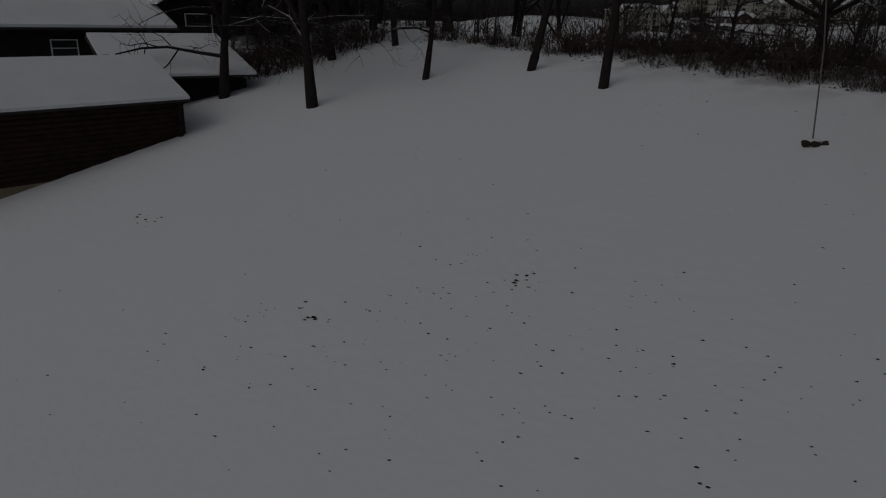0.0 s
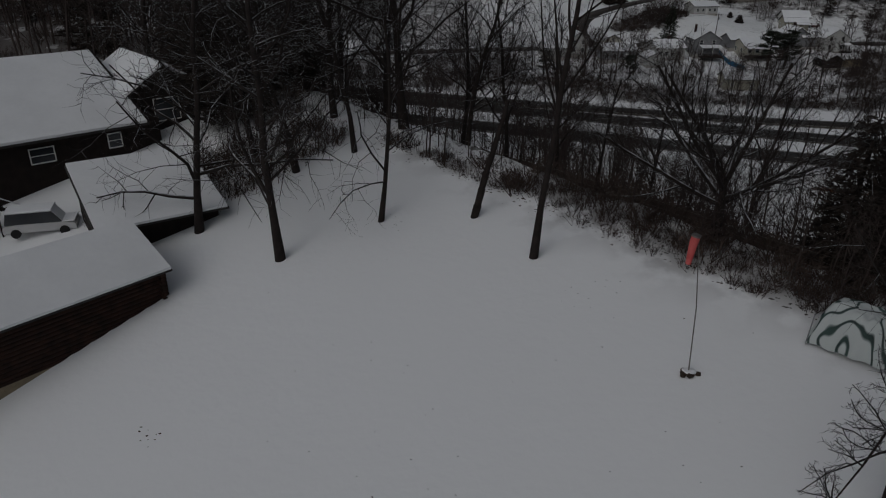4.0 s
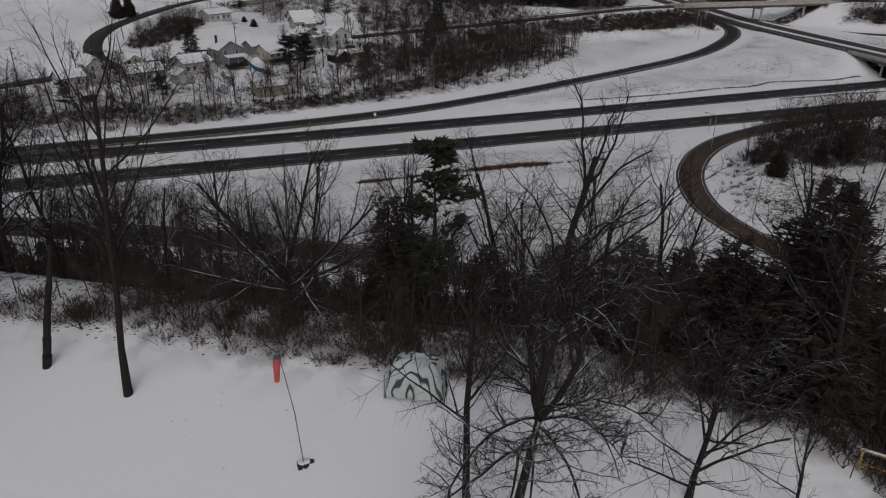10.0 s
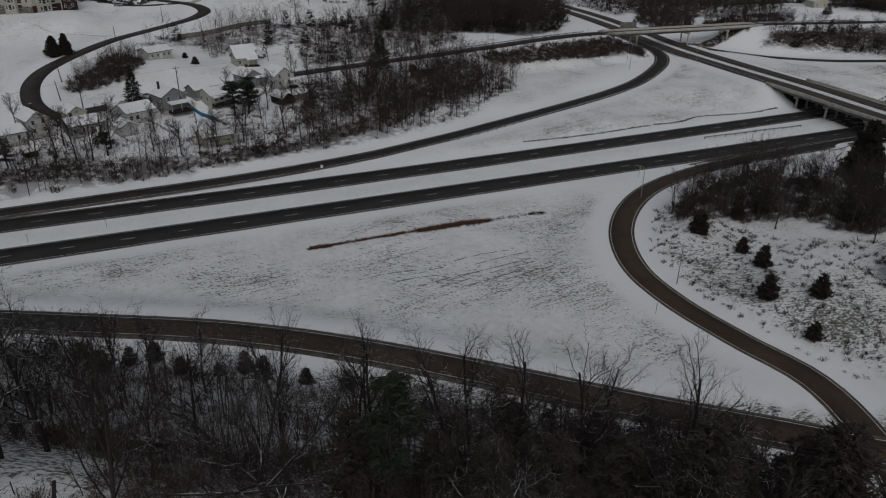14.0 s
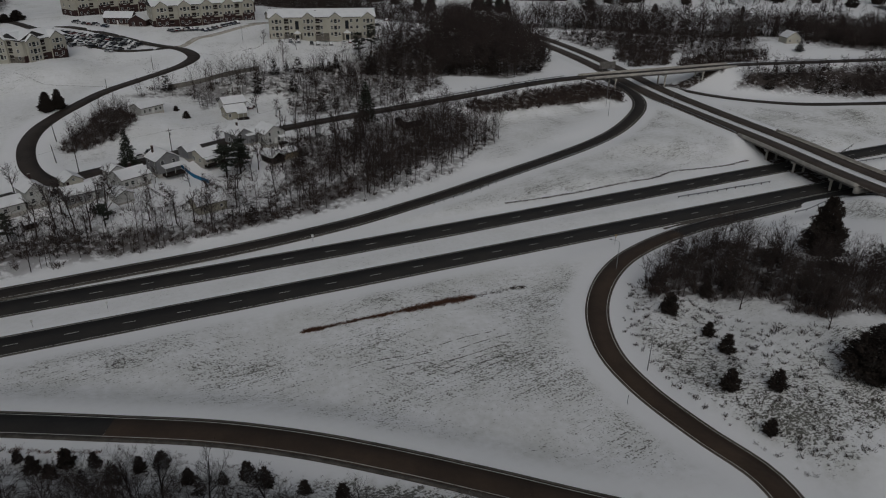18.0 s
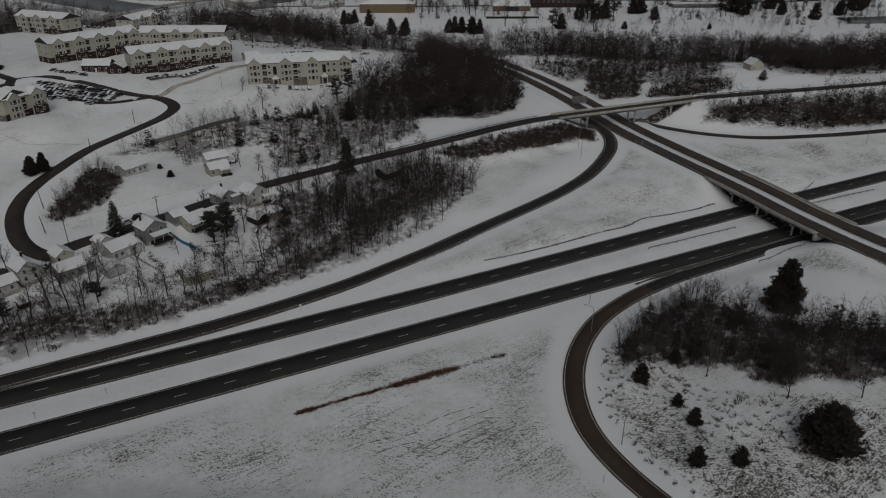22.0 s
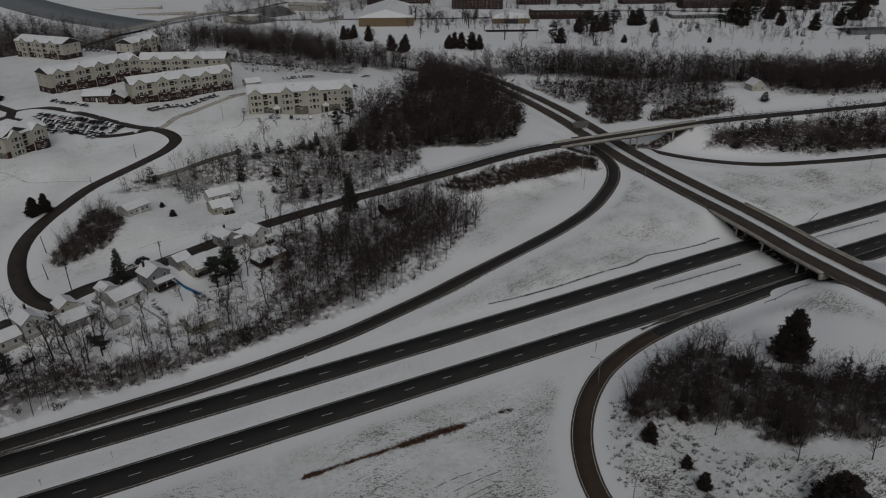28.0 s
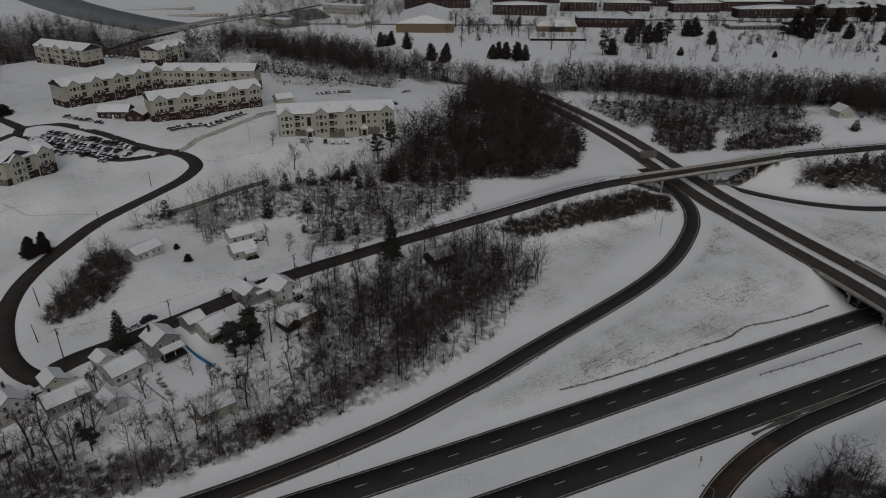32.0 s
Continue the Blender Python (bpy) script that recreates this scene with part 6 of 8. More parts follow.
# ---- far campus ----
PALE_GREEN = mat("pale_green_cladding", (0.17, 0.21, 0.18), (0.14, 0.175, 0.15), 4.0, 0.7)


def hall(name, label, cat, ax, ay, bx, by, deep, tall, walls, roof, rise=0.0, rows_of=(), z=-2.0):
    x, y, n, a = between(ax, ay, bx, by, deep)
    t = thing(name, label, cat, at=(x, y, z), turn=a)
    L, D = n / 2, deep / 2
    part("wall", boxed(-L, L, -D, D, -2, tall), walls, t)
    if rise:
        part("roof", prism(bmesh.new(), [(-L - 1, tall + 0.02), (L + 1, tall + 0.02), (L + 1, tall + 0.5), (0, tall + rise), (-L - 1, tall + 0.5)], "y", -D - 1, D + 1), roof, t)
        part("gable", prism(bmesh.new(), [(-L, tall), (L, tall), (0, tall + rise - 0.6)], "y", -D - 0.5, -D - 0.02), PALE_GREEN if walls is FIELDHOUSE else walls, t, "pale gable over the front wall")
    else:
        part("roof", boxed(-L - 0.4, L + 0.4, -D - 0.4, D + 0.4, tall + 0.004, tall + 0.5), roof, t)
    for zc, w, h, step in rows_of:
        for u in np.arange(-L + step / 2, L, step):
            window(t, float(u), -D - 0.02, zc, w, h, 0)
    return t


hall("field_house", "tan field house with a pale green gable and white roof", "sports hall", 334, 791, 390, 760, 105, 10.5, FIELDHOUSE, SNOW, 9.5)
hall("sports_building", "red brick sports building with a flat snowy roof", "building", 538, 733, 602, 691, 34, 11, RED_BRICK, SNOW, 0, ((7.5, 2.6, 2.2, 6),))
arch = thing("arched_hall", "brown hall with a rounded snowy roof", "sports hall", at=(505, 728, -2), turn=-32)
part("wall", boxed(-22, 22, -16, 16, -2, 6.5), FIELDHOUSE, arch)
part("roof", prism(bmesh.new(), [(-22.5, 6.5)] + [(-22.5 * math.cos(q * math.pi / 12), 6.6 + 7.2 * math.sin(q * math.pi / 12)) for q in range(13)] + [(22.5, 6.5)], "y", -16.5, 16.5), SNOW, arch)
part("entrance_glazing", boxed(-8, 8, -16.2, -16, 0, 5.5), GLASS, arch)
hall("campus_wall", "long dark embankment wall in the snow", "wall", 439, 681, 490, 652, 3, 2.6, PLANK, SNOW)
hall("open_pavilion", "long dark pavilion with a pale flat roof", "building", 671, 628, 729, 602, 16, 5, STEEL, SNOW, 0, ((2.2, 3.2, 2.4, 5),), 0)
for ax, ay, bx, by, tall in ((649, 821, 698, 788, 13), (717, 765, 777, 742, 14), (760, 697, 852, 661, 12), (600, 850, 640, 826, 13), (500, 860, 560, 826, 14), (860, 660, 930, 630, 12), (790, 750, 860, 715, 14), (690, 850, 760, 810, 14), (560, 960, 640, 910, 15), (700, 930, 800, 870, 15), (860, 790, 960, 740, 15), (960, 640, 1040, 600, 12), (420, 960, 500, 920, 15), (900, 900, 1000, 850, 16)):
    hall("campus_building", "red brick campus building with a snowy roof and white windows", "building", ax, ay, bx, by, 18, tall, RED_BRICK, SNOW, 3.0, ((3, 1.6, 2, 5), (7, 1.6, 2, 5), (10.6, 1.6, 2, 5)))
for ax, ay, bx, by, deep, tall, label in ((208, 884, 230, 862, 14, 12, "grey concrete stadium press stand"), (311, 979, 350, 940, 16, 12, "pale stadium building with a glazed front"), (300, 835, 343, 858, 10, 6, "brick-red bleacher stand beside the field"), (120, 1000, 190, 985, 18, 8, "low grey stadium building with a snowy roof"), (60, 1080, 160, 1060, 20, 8, "long low building with a snowy roof")):
    hall("stadium_stand", label, "stadium", ax, ay, bx, by, deep, tall, CONCRETE, SNOW, 0, ((tall * 0.6, 3.0, 1.2, 6),))

def grandstand(ax, ay, bx, by, deep, tall, tiers=9):
    """Stepped seating that rises away from its front edge."""
    x, y, n, a = between(ax, ay, bx, by, deep)
    t = thing("grandstand", "grey stepped stadium seating dusted with snow", "stadium", at=(x, y, height(x, y)), turn=a)
    for k in range(tiers):
        y0 = -deep / 2 + deep * k / tiers
        part("tier", boxed(-n / 2, n / 2, y0, y0 + deep / tiers - 0.004, -3, 0.8 + tall * (k + 1) / tiers), SEATING, t)
    for sgn in (1, -1):
        part("side_wall", prism(bmesh.new(), [(-deep / 2, -3), (deep / 2, -3), (deep / 2, tall + 2), (-deep / 2, 2)], "x", sgn * (n / 2 + 0.3) - 0.25, sgn * (n / 2 + 0.3) + 0.25), CONCRETE, t)


SEATING = mat("grey_bench_seating", (0.20, 0.20, 0.205), (0.13, 0.13, 0.135), 3.0, 0.7)
grandstand(221, 852, 258, 872, 40, 8)
grandstand(262, 918, 306, 934, 30, 8)
river = road_line([(-120, 1560, -2.0), (-16, 1240, -2.0), (18, 1112, -2.0), (57, 993, -2.0), (86, 925, -2.0), (112, 884, -2.0)], 12)
river_ob = thing("water_river", "wide grey river between snowy banks", "river", kind="structure")
river[:, 2] = on_ground(river[:, 0], river[:, 1])
child("water", ribbon("water", river, 33, -33, 0.8, WATER, 2.5), river_ob)
pond = road_line([(760, 470, 0), (820, 430, 0), (900, 380, 0), (1000, 330, 0)], 12)
pond[:, 2] = on_ground(pond[:, 0], pond[:, 1])
pond_ob = thing("water_east_river", "dark river reach bending past the playing fields", "river", kind="structure")
child("water", ribbon("water", pond, 22, -22, 0.5, WATER, 1.5), pond_ob)
rb = road_line([(66, 828, 9), (108, 862, 9), (162, 916, 8), (228, 983, 3)], 6)
bridge("bridge_river", "low concrete road bridge over the river", rb, 4, ((0.3, 2), (0.65, 2)), 1.2)
for pts, half in (([(-16, 431, 0), (-20, 438, 0), (-24.5, 448, 0), (-36, 466, 0), (-60, 486, 0)], 2.4), ([(-17.4, 425, 0), (-27, 421, 0), (-44, 416, 0)], 2.2), ([(228, 983, 0), (300, 1040, 0), (420, 1120, 0)], 4), ([(110, 862, 0), (60, 815, 0), (20, 770, 0), (-30, 735, 0)], 3.5), ([(205, 905, 0), (280, 880, 0), (340, 850, 0), (420, 800, 0), (520, 765, 0), (640, 735, 0), (760, 660, 0), (900, 600, 0)], 3.5), ([(640, 735, 0), (680, 820, 0), (740, 920, 0)], 3)):
    line = road_line(pts, 6)
    line[:, 2] = on_ground(line[:, 0], line[:, 1])
    r = thing("road_side", "snow-streaked narrow asphalt road", "road", kind="structure")
    child("asphalt", ribbon("asphalt", line, half, -half, 0.25, WORN_ROAD, 0.6), r)


# ---- the lawn: trees ----
def tree_at(x, y, meshes, label, turn=0.0, size=1.0, sink=0.0):
    return plant("bare_tree", label, "tree", meshes, (x, y, height(x, y) - sink), turn, size=size)


r = random.Random(21)
tree_at(-19.1, 34.3, tree_parts(r, 17, 0.27, lean=(0.043, -0.025), first=0.2, spread_deg=56, counts=(17, 8, 7, 4), rise=0.0, droop=0.02, wobble=2.2, thin=0.016), "tall dark bare tree with low snow-dusted limbs on the lawn", 30)
tree_at(-14.1, 38.8, tree_parts(r, 13, 0.17, first=0.2, spread_deg=60, counts=(11, 6, 5, 4), rise=-0.03, droop=0.03, wobble=2.0, lean=(-0.019, 0.007)), "slim bare tree with fine low twigs on the lawn", 200)
tree_at(-3.6, 35.8, tree_parts(r, 17.5, 0.21, first=0.5, spread_deg=40, counts=(10, 6, 5, 4), lean=(0.002, -0.046)), "tall straight bare tree on the snowy lawn edge", 75)
tree_at(-26.5, 36.8, tree_parts(r, 16, 0.26, first=0.16, spread_deg=60, counts=(17, 8, 7, 4), rise=-0.02, droop=0.02, wobble=2.2, thin=0.016), "bare tree with long low limbs beside the garage", 130)
tree_at(-17.1, 52.8, tree_parts(r, 19, 0.36, first=0.2, counts=(18, 8, 6, 4), spread_deg=56, wobble=1.8, reach=0.68, thin=0.016), "tall bare tree at the top of the wooded bank", 10)
tree_at(-19.6, 48.1, tree_parts(r, 15, 0.2, first=0.25, counts=(12, 7, 6, 4), wobble=1.8, thin=0.014, lean=(0.06, 0)), "bare tree with a forked trunk by the wooded bank", 60)
tree_at(-23.1, 45.0, tree_parts(r, 17, 0.25, first=0.25, counts=(17, 8, 7, 4), spread_deg=52, wobble=2.0, thin=0.018), "dark bare tree behind the lawn", 250)
tree_at(-30, 52, tree_parts(r, 18, 0.28, first=0.2, counts=(18, 8, 6, 4), spread_deg=54, wobble=1.8, thin=0.02), "dark bare tree beyond the house garden", 320)

# the broken snag
snag_seg = limbs(r, 8.0, 0.24, first=0.55, spread_deg=60, depth=1, counts=(4, 0, 0), steps_at=(7, 3, 1, 1), reach=0.2, lean=(0.167, -0.05))
snag = thing("dead_tree", "broken dead tree trunk with a few stubs on the lawn", "tree", at=(-8.1, 39.7, height(-8.1, 39.7)))
snag_seg[snag_seg[:, 8] == 0, 7] *= 1.2
child("trunk", mesh_of("trunk", *tubes(snag_seg[snag_seg[:, 8] == 0], 10), BARK), snag)
child("stub", mesh_of("stub", *tubes(snag_seg[snag_seg[:, 8] > 0], 5), BARK), snag)

# the big forked tree with drooping twigs, and its slim neighbour
def arched(rng, start, heading, reach, lift, fall, thick):
    """A limb that leaves level, arches over and droops, with hanging twigs."""
    side, rows, p = rng.uniform(-0.25, 0.25), [], np.array(start, float)
    n = 9
    pts, bend = [p], heading
    for k in range(n):
        f = (k + 1) / n
        bend += side * 0.35 + rng.uniform(-0.32, 0.32)
        q = pts[-1] + np.array([math.cos(bend) * reach / n, math.sin(bend) * reach / n, (lift * (1 - f) ** 1.2 * 2 - fall * f**1.3 * 2) / n + rng.uniform(-.12, .12)])
        rows.append((*pts[-1], *q, thick * (1 - 0.85 * (k / n)), thick * (1 - 0.85 * f), 1))
        pts.append(q)
    out = [np.array(rows)]
    for k in range(26):
        f = rng.uniform(0.12, 1.0)
        base = pts[int(f * n)]
        a = heading + rng.choice((-1, 1)) * rng.uniform(0.3, 1.3)
        k2 = rng.uniform(0.6, 1.6)
        out.append(moved(limbs(rng, rng.uniform(1.1, 2.9) * (1.15 - 0.5 * f), 0.03, first=0.2, spread_deg=42, counts=(6, 4, 0, 0), depth=2, steps_at=(5, 3, 2, 1), lean=(math.cos(a) * k2 * 2, math.sin(a) * k2 * 2), rise=0.0, droop=0.10, reach=0.6, wobble=4.6) + np.array([0, 0, 0.3, 0, 0, 0.3, 0, 0, 0]), base, 0, 2))
    return np.concatenate(out)


fork = np.array([0.80, -0.48, 7.9])
stems = [moved(limbs(r, tall, thick, first=0.22, spread_deg=spread, counts=(13, 8, 6, 5), steps_at=(8, 6, 4, 2), lean=lean, rise=0.13, wobble=2.3, reach=0.6), fork, 0, 1) for lean, tall, thick, spread in (((0.02, 0.02), 12.0, 0.21, 44), ((-0.34, 0.16), 8.0, 0.14, 48), ((0.55, -0.20), 9.5, 0.16, 46))]
arms = [arched(r, fork + np.array([0, 0, dz]), heading, reach, lift, fall, 0.095) for heading, dz, reach, lift, fall in ((2.75, -0.1, 6.4, 0.5, 6.2), (2.6, -1.8, 5.6, -0.4, 4.6), (-0.65, 0.2, 5.6, 0.8, 2.2), (-0.2, -0.3, 4.6, 0.5, 4.4), (-1.4, -0.6, 4.4, 0.6, 4.8), (0.6, -0.2, 4.8, 0.8, 3.6), (1.6, 0.4, 4.6, 0.9, 3.0), (3.6, -0.9, 4.4, 0.3, 4.6), (4.3, -0.3, 4.6, 0.6, 4.6), (5.2, 0.4, 4.2, 1.2, 2.4))]
big = tree_parts(r, 8.4, 0.29, first=0.97, counts=(1, 3, 3, 3), lean=(0.098, -0.058), steps_at=(7, 3, 2, 2), wobble=0.4, more=stems + arms)
tree_at(12.8, 19.9, big, "large forked bare tree with drooping snow-lined limbs", 0, 1.0, 0.1)
tree_at(11.4, 21.5, tree_parts(r, 13, 0.20, first=0.5, spread_deg=50, counts=(9, 6, 5, 4), lean=(-0.005, 0.0)), "slim bare tree standing beside the forked tree", 0)
tree_at(22.1, 18.8, tree_parts(r, 9.0, 0.17, first=0.1, spread_deg=44, counts=(17, 8, 6, 4), rise=0.03, reach=0.75, thin=0.011), "small many-limbed bare tree on the lawn", 90)
tree_at(26.5, 16.4, tree_parts(r, 5.4, 0.09, first=0.1, spread_deg=40, counts=(12, 6, 5, 4), rise=0.03), "low bushy bare tree on the lawn", 10)
tree_at(31.4, 19.4, tree_parts(r, 14, 0.2, first=0.35, counts=(10, 6, 5, 4), lean=(0.1, 0.05)), "bare tree leaning over a timber railing", 190)
west_kinds = [tree_parts(r, 15, 0.24, first=0.22, spread_deg=52, counts=(18, 8, 6, 4), wobble=1.9, thin=0.022) for _ in range(2)]
for k, (x, y, tall) in enumerate(((-24, 54.4, 17), (-27, 46, 16), (-36, 58, 16), (-26, 60, 15), (-40, 66, 17), (-20, 57, 14), (-46, 60, 17), (-32, 70, 15), (-52, 70, 16), (-12, 54, 13))):
    tree_at(x, y, west_kinds[k % 2], "tall dark bare tree in the wood past the lawn", k * 71, tall / 15)
for k, (x, y) in enumerate(((6, 79), (13, 71), (0, 80), (-8, 84), (-4, 82), (-10.5, 72))):
    tree_at(x, y, west_kinds[k % 2], "bare tree in a row beside the ramp", k * 39 + 20, 0.68)
# the spreading oak just over the edge
oak = [moved(limbs(r, 7.6, 0.15, first=0.2, spread_deg=42, counts=(10, 7, 5, 4), steps_at=(6, 4, 3, 2), lean=(math.cos(a) * k, math.sin(a) * k), rise=0.08), np.array([0, 0, zz]), 0, 1) for a, k, zz in ((0.2, 1.9, 2.6), (1.3, 1.4, 3.2), (2.3, 1.8, 2.9), (3.3, 2.1, 2.5), (4.3, 1.3, 3.3), (5.3, 1.6, 2.8), (0.9, 0.7, 3.6), (3.9, 0.6, 3.7), (2.9, 0.9, 3.6))]
tree_at(6.2, 38.2, tree_parts(r, 4.2, 0.34, first=0.95, counts=(1, 3, 3, 3), steps_at=(5, 3, 2, 2), more=oak), "wide-spreading bare oak with low limbs past the lawn edge", 0)
SLOPE_KINDS = [tree_parts(r, 12, 0.18, first=0.25, spread_deg=42, counts=(12, 7, 6, 4), wobble=1.8, thin=0.013) for _ in range(5)]
for k, (x, y, tall) in enumerate(((-1.0, 46, 8), (14.8, 43, 11), (18, 46, 13), (22.5, 40, 13.5), (27, 38, 13), (-4, 52, 12), (-9, 56, 13), (3, 52, 11), (10, 50, 12), (20, 55, 12), (31, 33, 12.5), (36, 27, 13), (-14, 60, 14), (-22, 62, 14), (28, 47, 12), (38, 40, 12))):
    tree_at(x, y, SLOPE_KINDS[k % 5], "bare tree rising from the wooded slope", k * 47, tall / 12)

# evergreens
EVERGREEN = {}


def evergreen(x, y, tall, wide, label, kind="cedar", tufts=900, seed=1):
    key = (kind, tufts, seed % 3)
    if key not in EVERGREEN:
        q = random.Random(seed)
        bm = tube(bmesh.new(), [(0, 0, -0.03), (q.uniform(-.02, .02), q.uniform(-.02, .02), 0.55), (0, 0, 0.95)], [0.022, 0.014, 0.002], 8)
        trunk = bpy.data.meshes.new("trunk")
        bm.to_mesh(trunk)
        bm.free()
        trunk.materials.append(BARK)
        v, f = needle_tree(q, kind, tufts, (900 / tufts) ** 0.4)
        EVERGREEN[key] = (trunk, mesh_of("crown", v, f, PINE_NEEDLES if kind in ("pine", "spruce") else NEEDLES))
    t = thing("evergreen_tree", label, "evergreen tree", at=(x, y, height(x, y)), turn=(seed * 73) % 360)
    for n, me in zip(("trunk", "crown"), EVERGREEN[key]):
        child(n, me, t)
    k = wide / (0.48 if kind == "bush" else 0.26)
    t.scale = (k, k, tall)


for k, (x, y, tall, wide) in enumerate(((12.8, 37.8, 9.5, 2.4), (15.2, 39.6, 8.0, 2.4), (26.0, 30.4, 8.4, 2.9), (22.2, 33.0, 7.2, 2.6), (31.0, 21.8, 14, 4.0), (36.5, 24.5, 11, 3.6), (30.2, 26.6, 9, 3.1), (40.5, 19.0, 13, 3.8), (27.5, 39.5, 9, 2.9), (41, 30, 10, 3.4), (35, 36, 9, 3.0), (46, 24, 12, 3.6), (50, 34, 10, 3.4), (44, 15, 13, 3.8), (52, 14, 12, 3.8), (30.6, 43.5, 8, 2.8), (19.5, 37, 7, 2.4), (33.5, 30.5, 8, 3.0))):
    evergreen(x, y, tall, wide, "dark dense cedar on the wooded slope", "cedar", 2600, 40 + k)
for k, (x, y, tall, wide) in enumerate(((-34, 53, 13, 3.8), (-39, 59, 14, 4.0), (-31, 62, 12, 3.6), (-45, 66, 14, 4.0), (-37, 70, 13, 3.8))):
    evergreen(x, y, tall, wide, "dark dense cedar in the wood behind the house", "cedar", 2600, 60 + k)
evergreen(14.6, 34.4, 12.4, 2.1, "slender pine with a ragged crown on the slope", "pine", 520, 80)
evergreen(9.7, 244.7, 14.5, 3.4, "dark spruce beside the village road", "spruce", 1200, 81)
for k, (x, y, tall, wide, label, kind) in enumerate(((173.2, 104.3, 18, 5.8, "tall dark pine inside the ramp loop", "bush"), (128.2, 59.8, 11.5, 6.6, "broad dark cedar inside the ramp loop", "bush"), (38.6, 231, 11, 4.4, "dark pine among the houses", "pine"), (43.6, 233, 10, 4.2, "dark pine among the houses", "pine"), (45.0, 238.5, 10.5, 3.4, "dark pine behind a bungalow", "pine"),
                                                     (-13.3, 309.5, 8.4, 3.3, "dark bushy pine on an open snowy slope", "bush"), (-9.1, 311.0, 8.6, 2.7, "dark bushy pine on an open snowy slope", "bush"), (-26, 212, 8, 2.6, "ragged pine in a back garden", "pine"), (101.2, 260.5, 18, 4.4, "tall pine beside the village road", "spruce"), (112.8, 330, 7.5, 2.0, "dark cedar at the wood's edge", "cedar"), (108.6, 327, 6.0, 1.8, "dark cedar at the wood's edge", "cedar"),
                                                     (4, 496, 9, 4.5, "dark pine behind the apartments", "bush"), (-24, 456, 6, 4.4, "dark spreading pine by the apartments", "bush"), (-30, 455, 5, 3.6, "dark spreading pine by the apartments", "bush"), (-1, 209, 7, 2.6, "ragged pine in a back garden", "pine"), (128, 338, 11, 3.2, "dark pine at the wood's edge", "pine"), (136, 341, 12, 3.4, "dark pine at the wood's edge", "pine"), (385.4, 280.2, 7, 2.6, "dark cedar on a snowy bank by the cottage", "cedar"))):
    evergreen(x, y, tall, wide, label, kind, 4500 if kind == "bush" else 900, 90 + k)
cedar_rng = random.Random(8)
for x, y, tall in ((113.9, 100, 5.4), (109.4, 66.5, 4.4), (114.6, 88.6, 3.4), (112.4, 81.5, 4.4), (102.9, 71.9, 4.8), (127, 101.5, 4.2), (100.5, 60, 3.4)):
    evergreen(x, y, tall * 1.1, tall * 0.42, "small round dark cedar on the brushy slope", "bush", 500, int(x * 7))
for x, y, tall in ((35.1, 287, 3.2), (32.8, 297.7, 2.4)):
    evergreen(x, y, tall, tall * 0.5, "clipped dark evergreen on a snowy yard", "bush", 500, int(x * 5))
for k, (x, y, tall) in enumerate(((522, 622, 23), (530, 617, 27), (538, 613, 25), (549, 611, 27), (557, 606, 28), (598, 620, 23), (605, 616, 25), (451, 577, 23), (463, 579, 21), (584, 571, 18), (669, 556, 23), (713, 577, 32), (706, 557, 36), (719, 560, 40), (773, 573, 34), (744, 535, 22), (850, 599, 32), (746, 494, 24), (792, 496, 25), (801, 494, 29), (845, 509, 37), (900, 537, 37), (833, 637, 25), (829, 608, 27), (885, 612, 26), (959, 601, 25), (991, 578, 23), (347, 603, 17), (358, 581, 18), (520, 548, 11), (572, 486, 8), (779, 626, 26), (902, 603, 24))):
    evergreen(x, y, tall * 0.8, tall * cedar_rng.uniform(0.24, 0.32), "dark broad conifer on the snowy campus fields", ("bush", "pine", "bush")[k % 3], 320, 300 + k)
for x, y in ((283, 712), (290, 716), (298, 720), (301, 689), (291, 615), (298, 604), (304, 610), (353, 603), (358, 598), (364, 589), (370, 585)):
    evergreen(x, y, cedar_rng.uniform(12, 18), cedar_rng.uniform(4.0, 5.6), "dark conifer in a row on the snowy campus edge", "bush", 320, int(x))

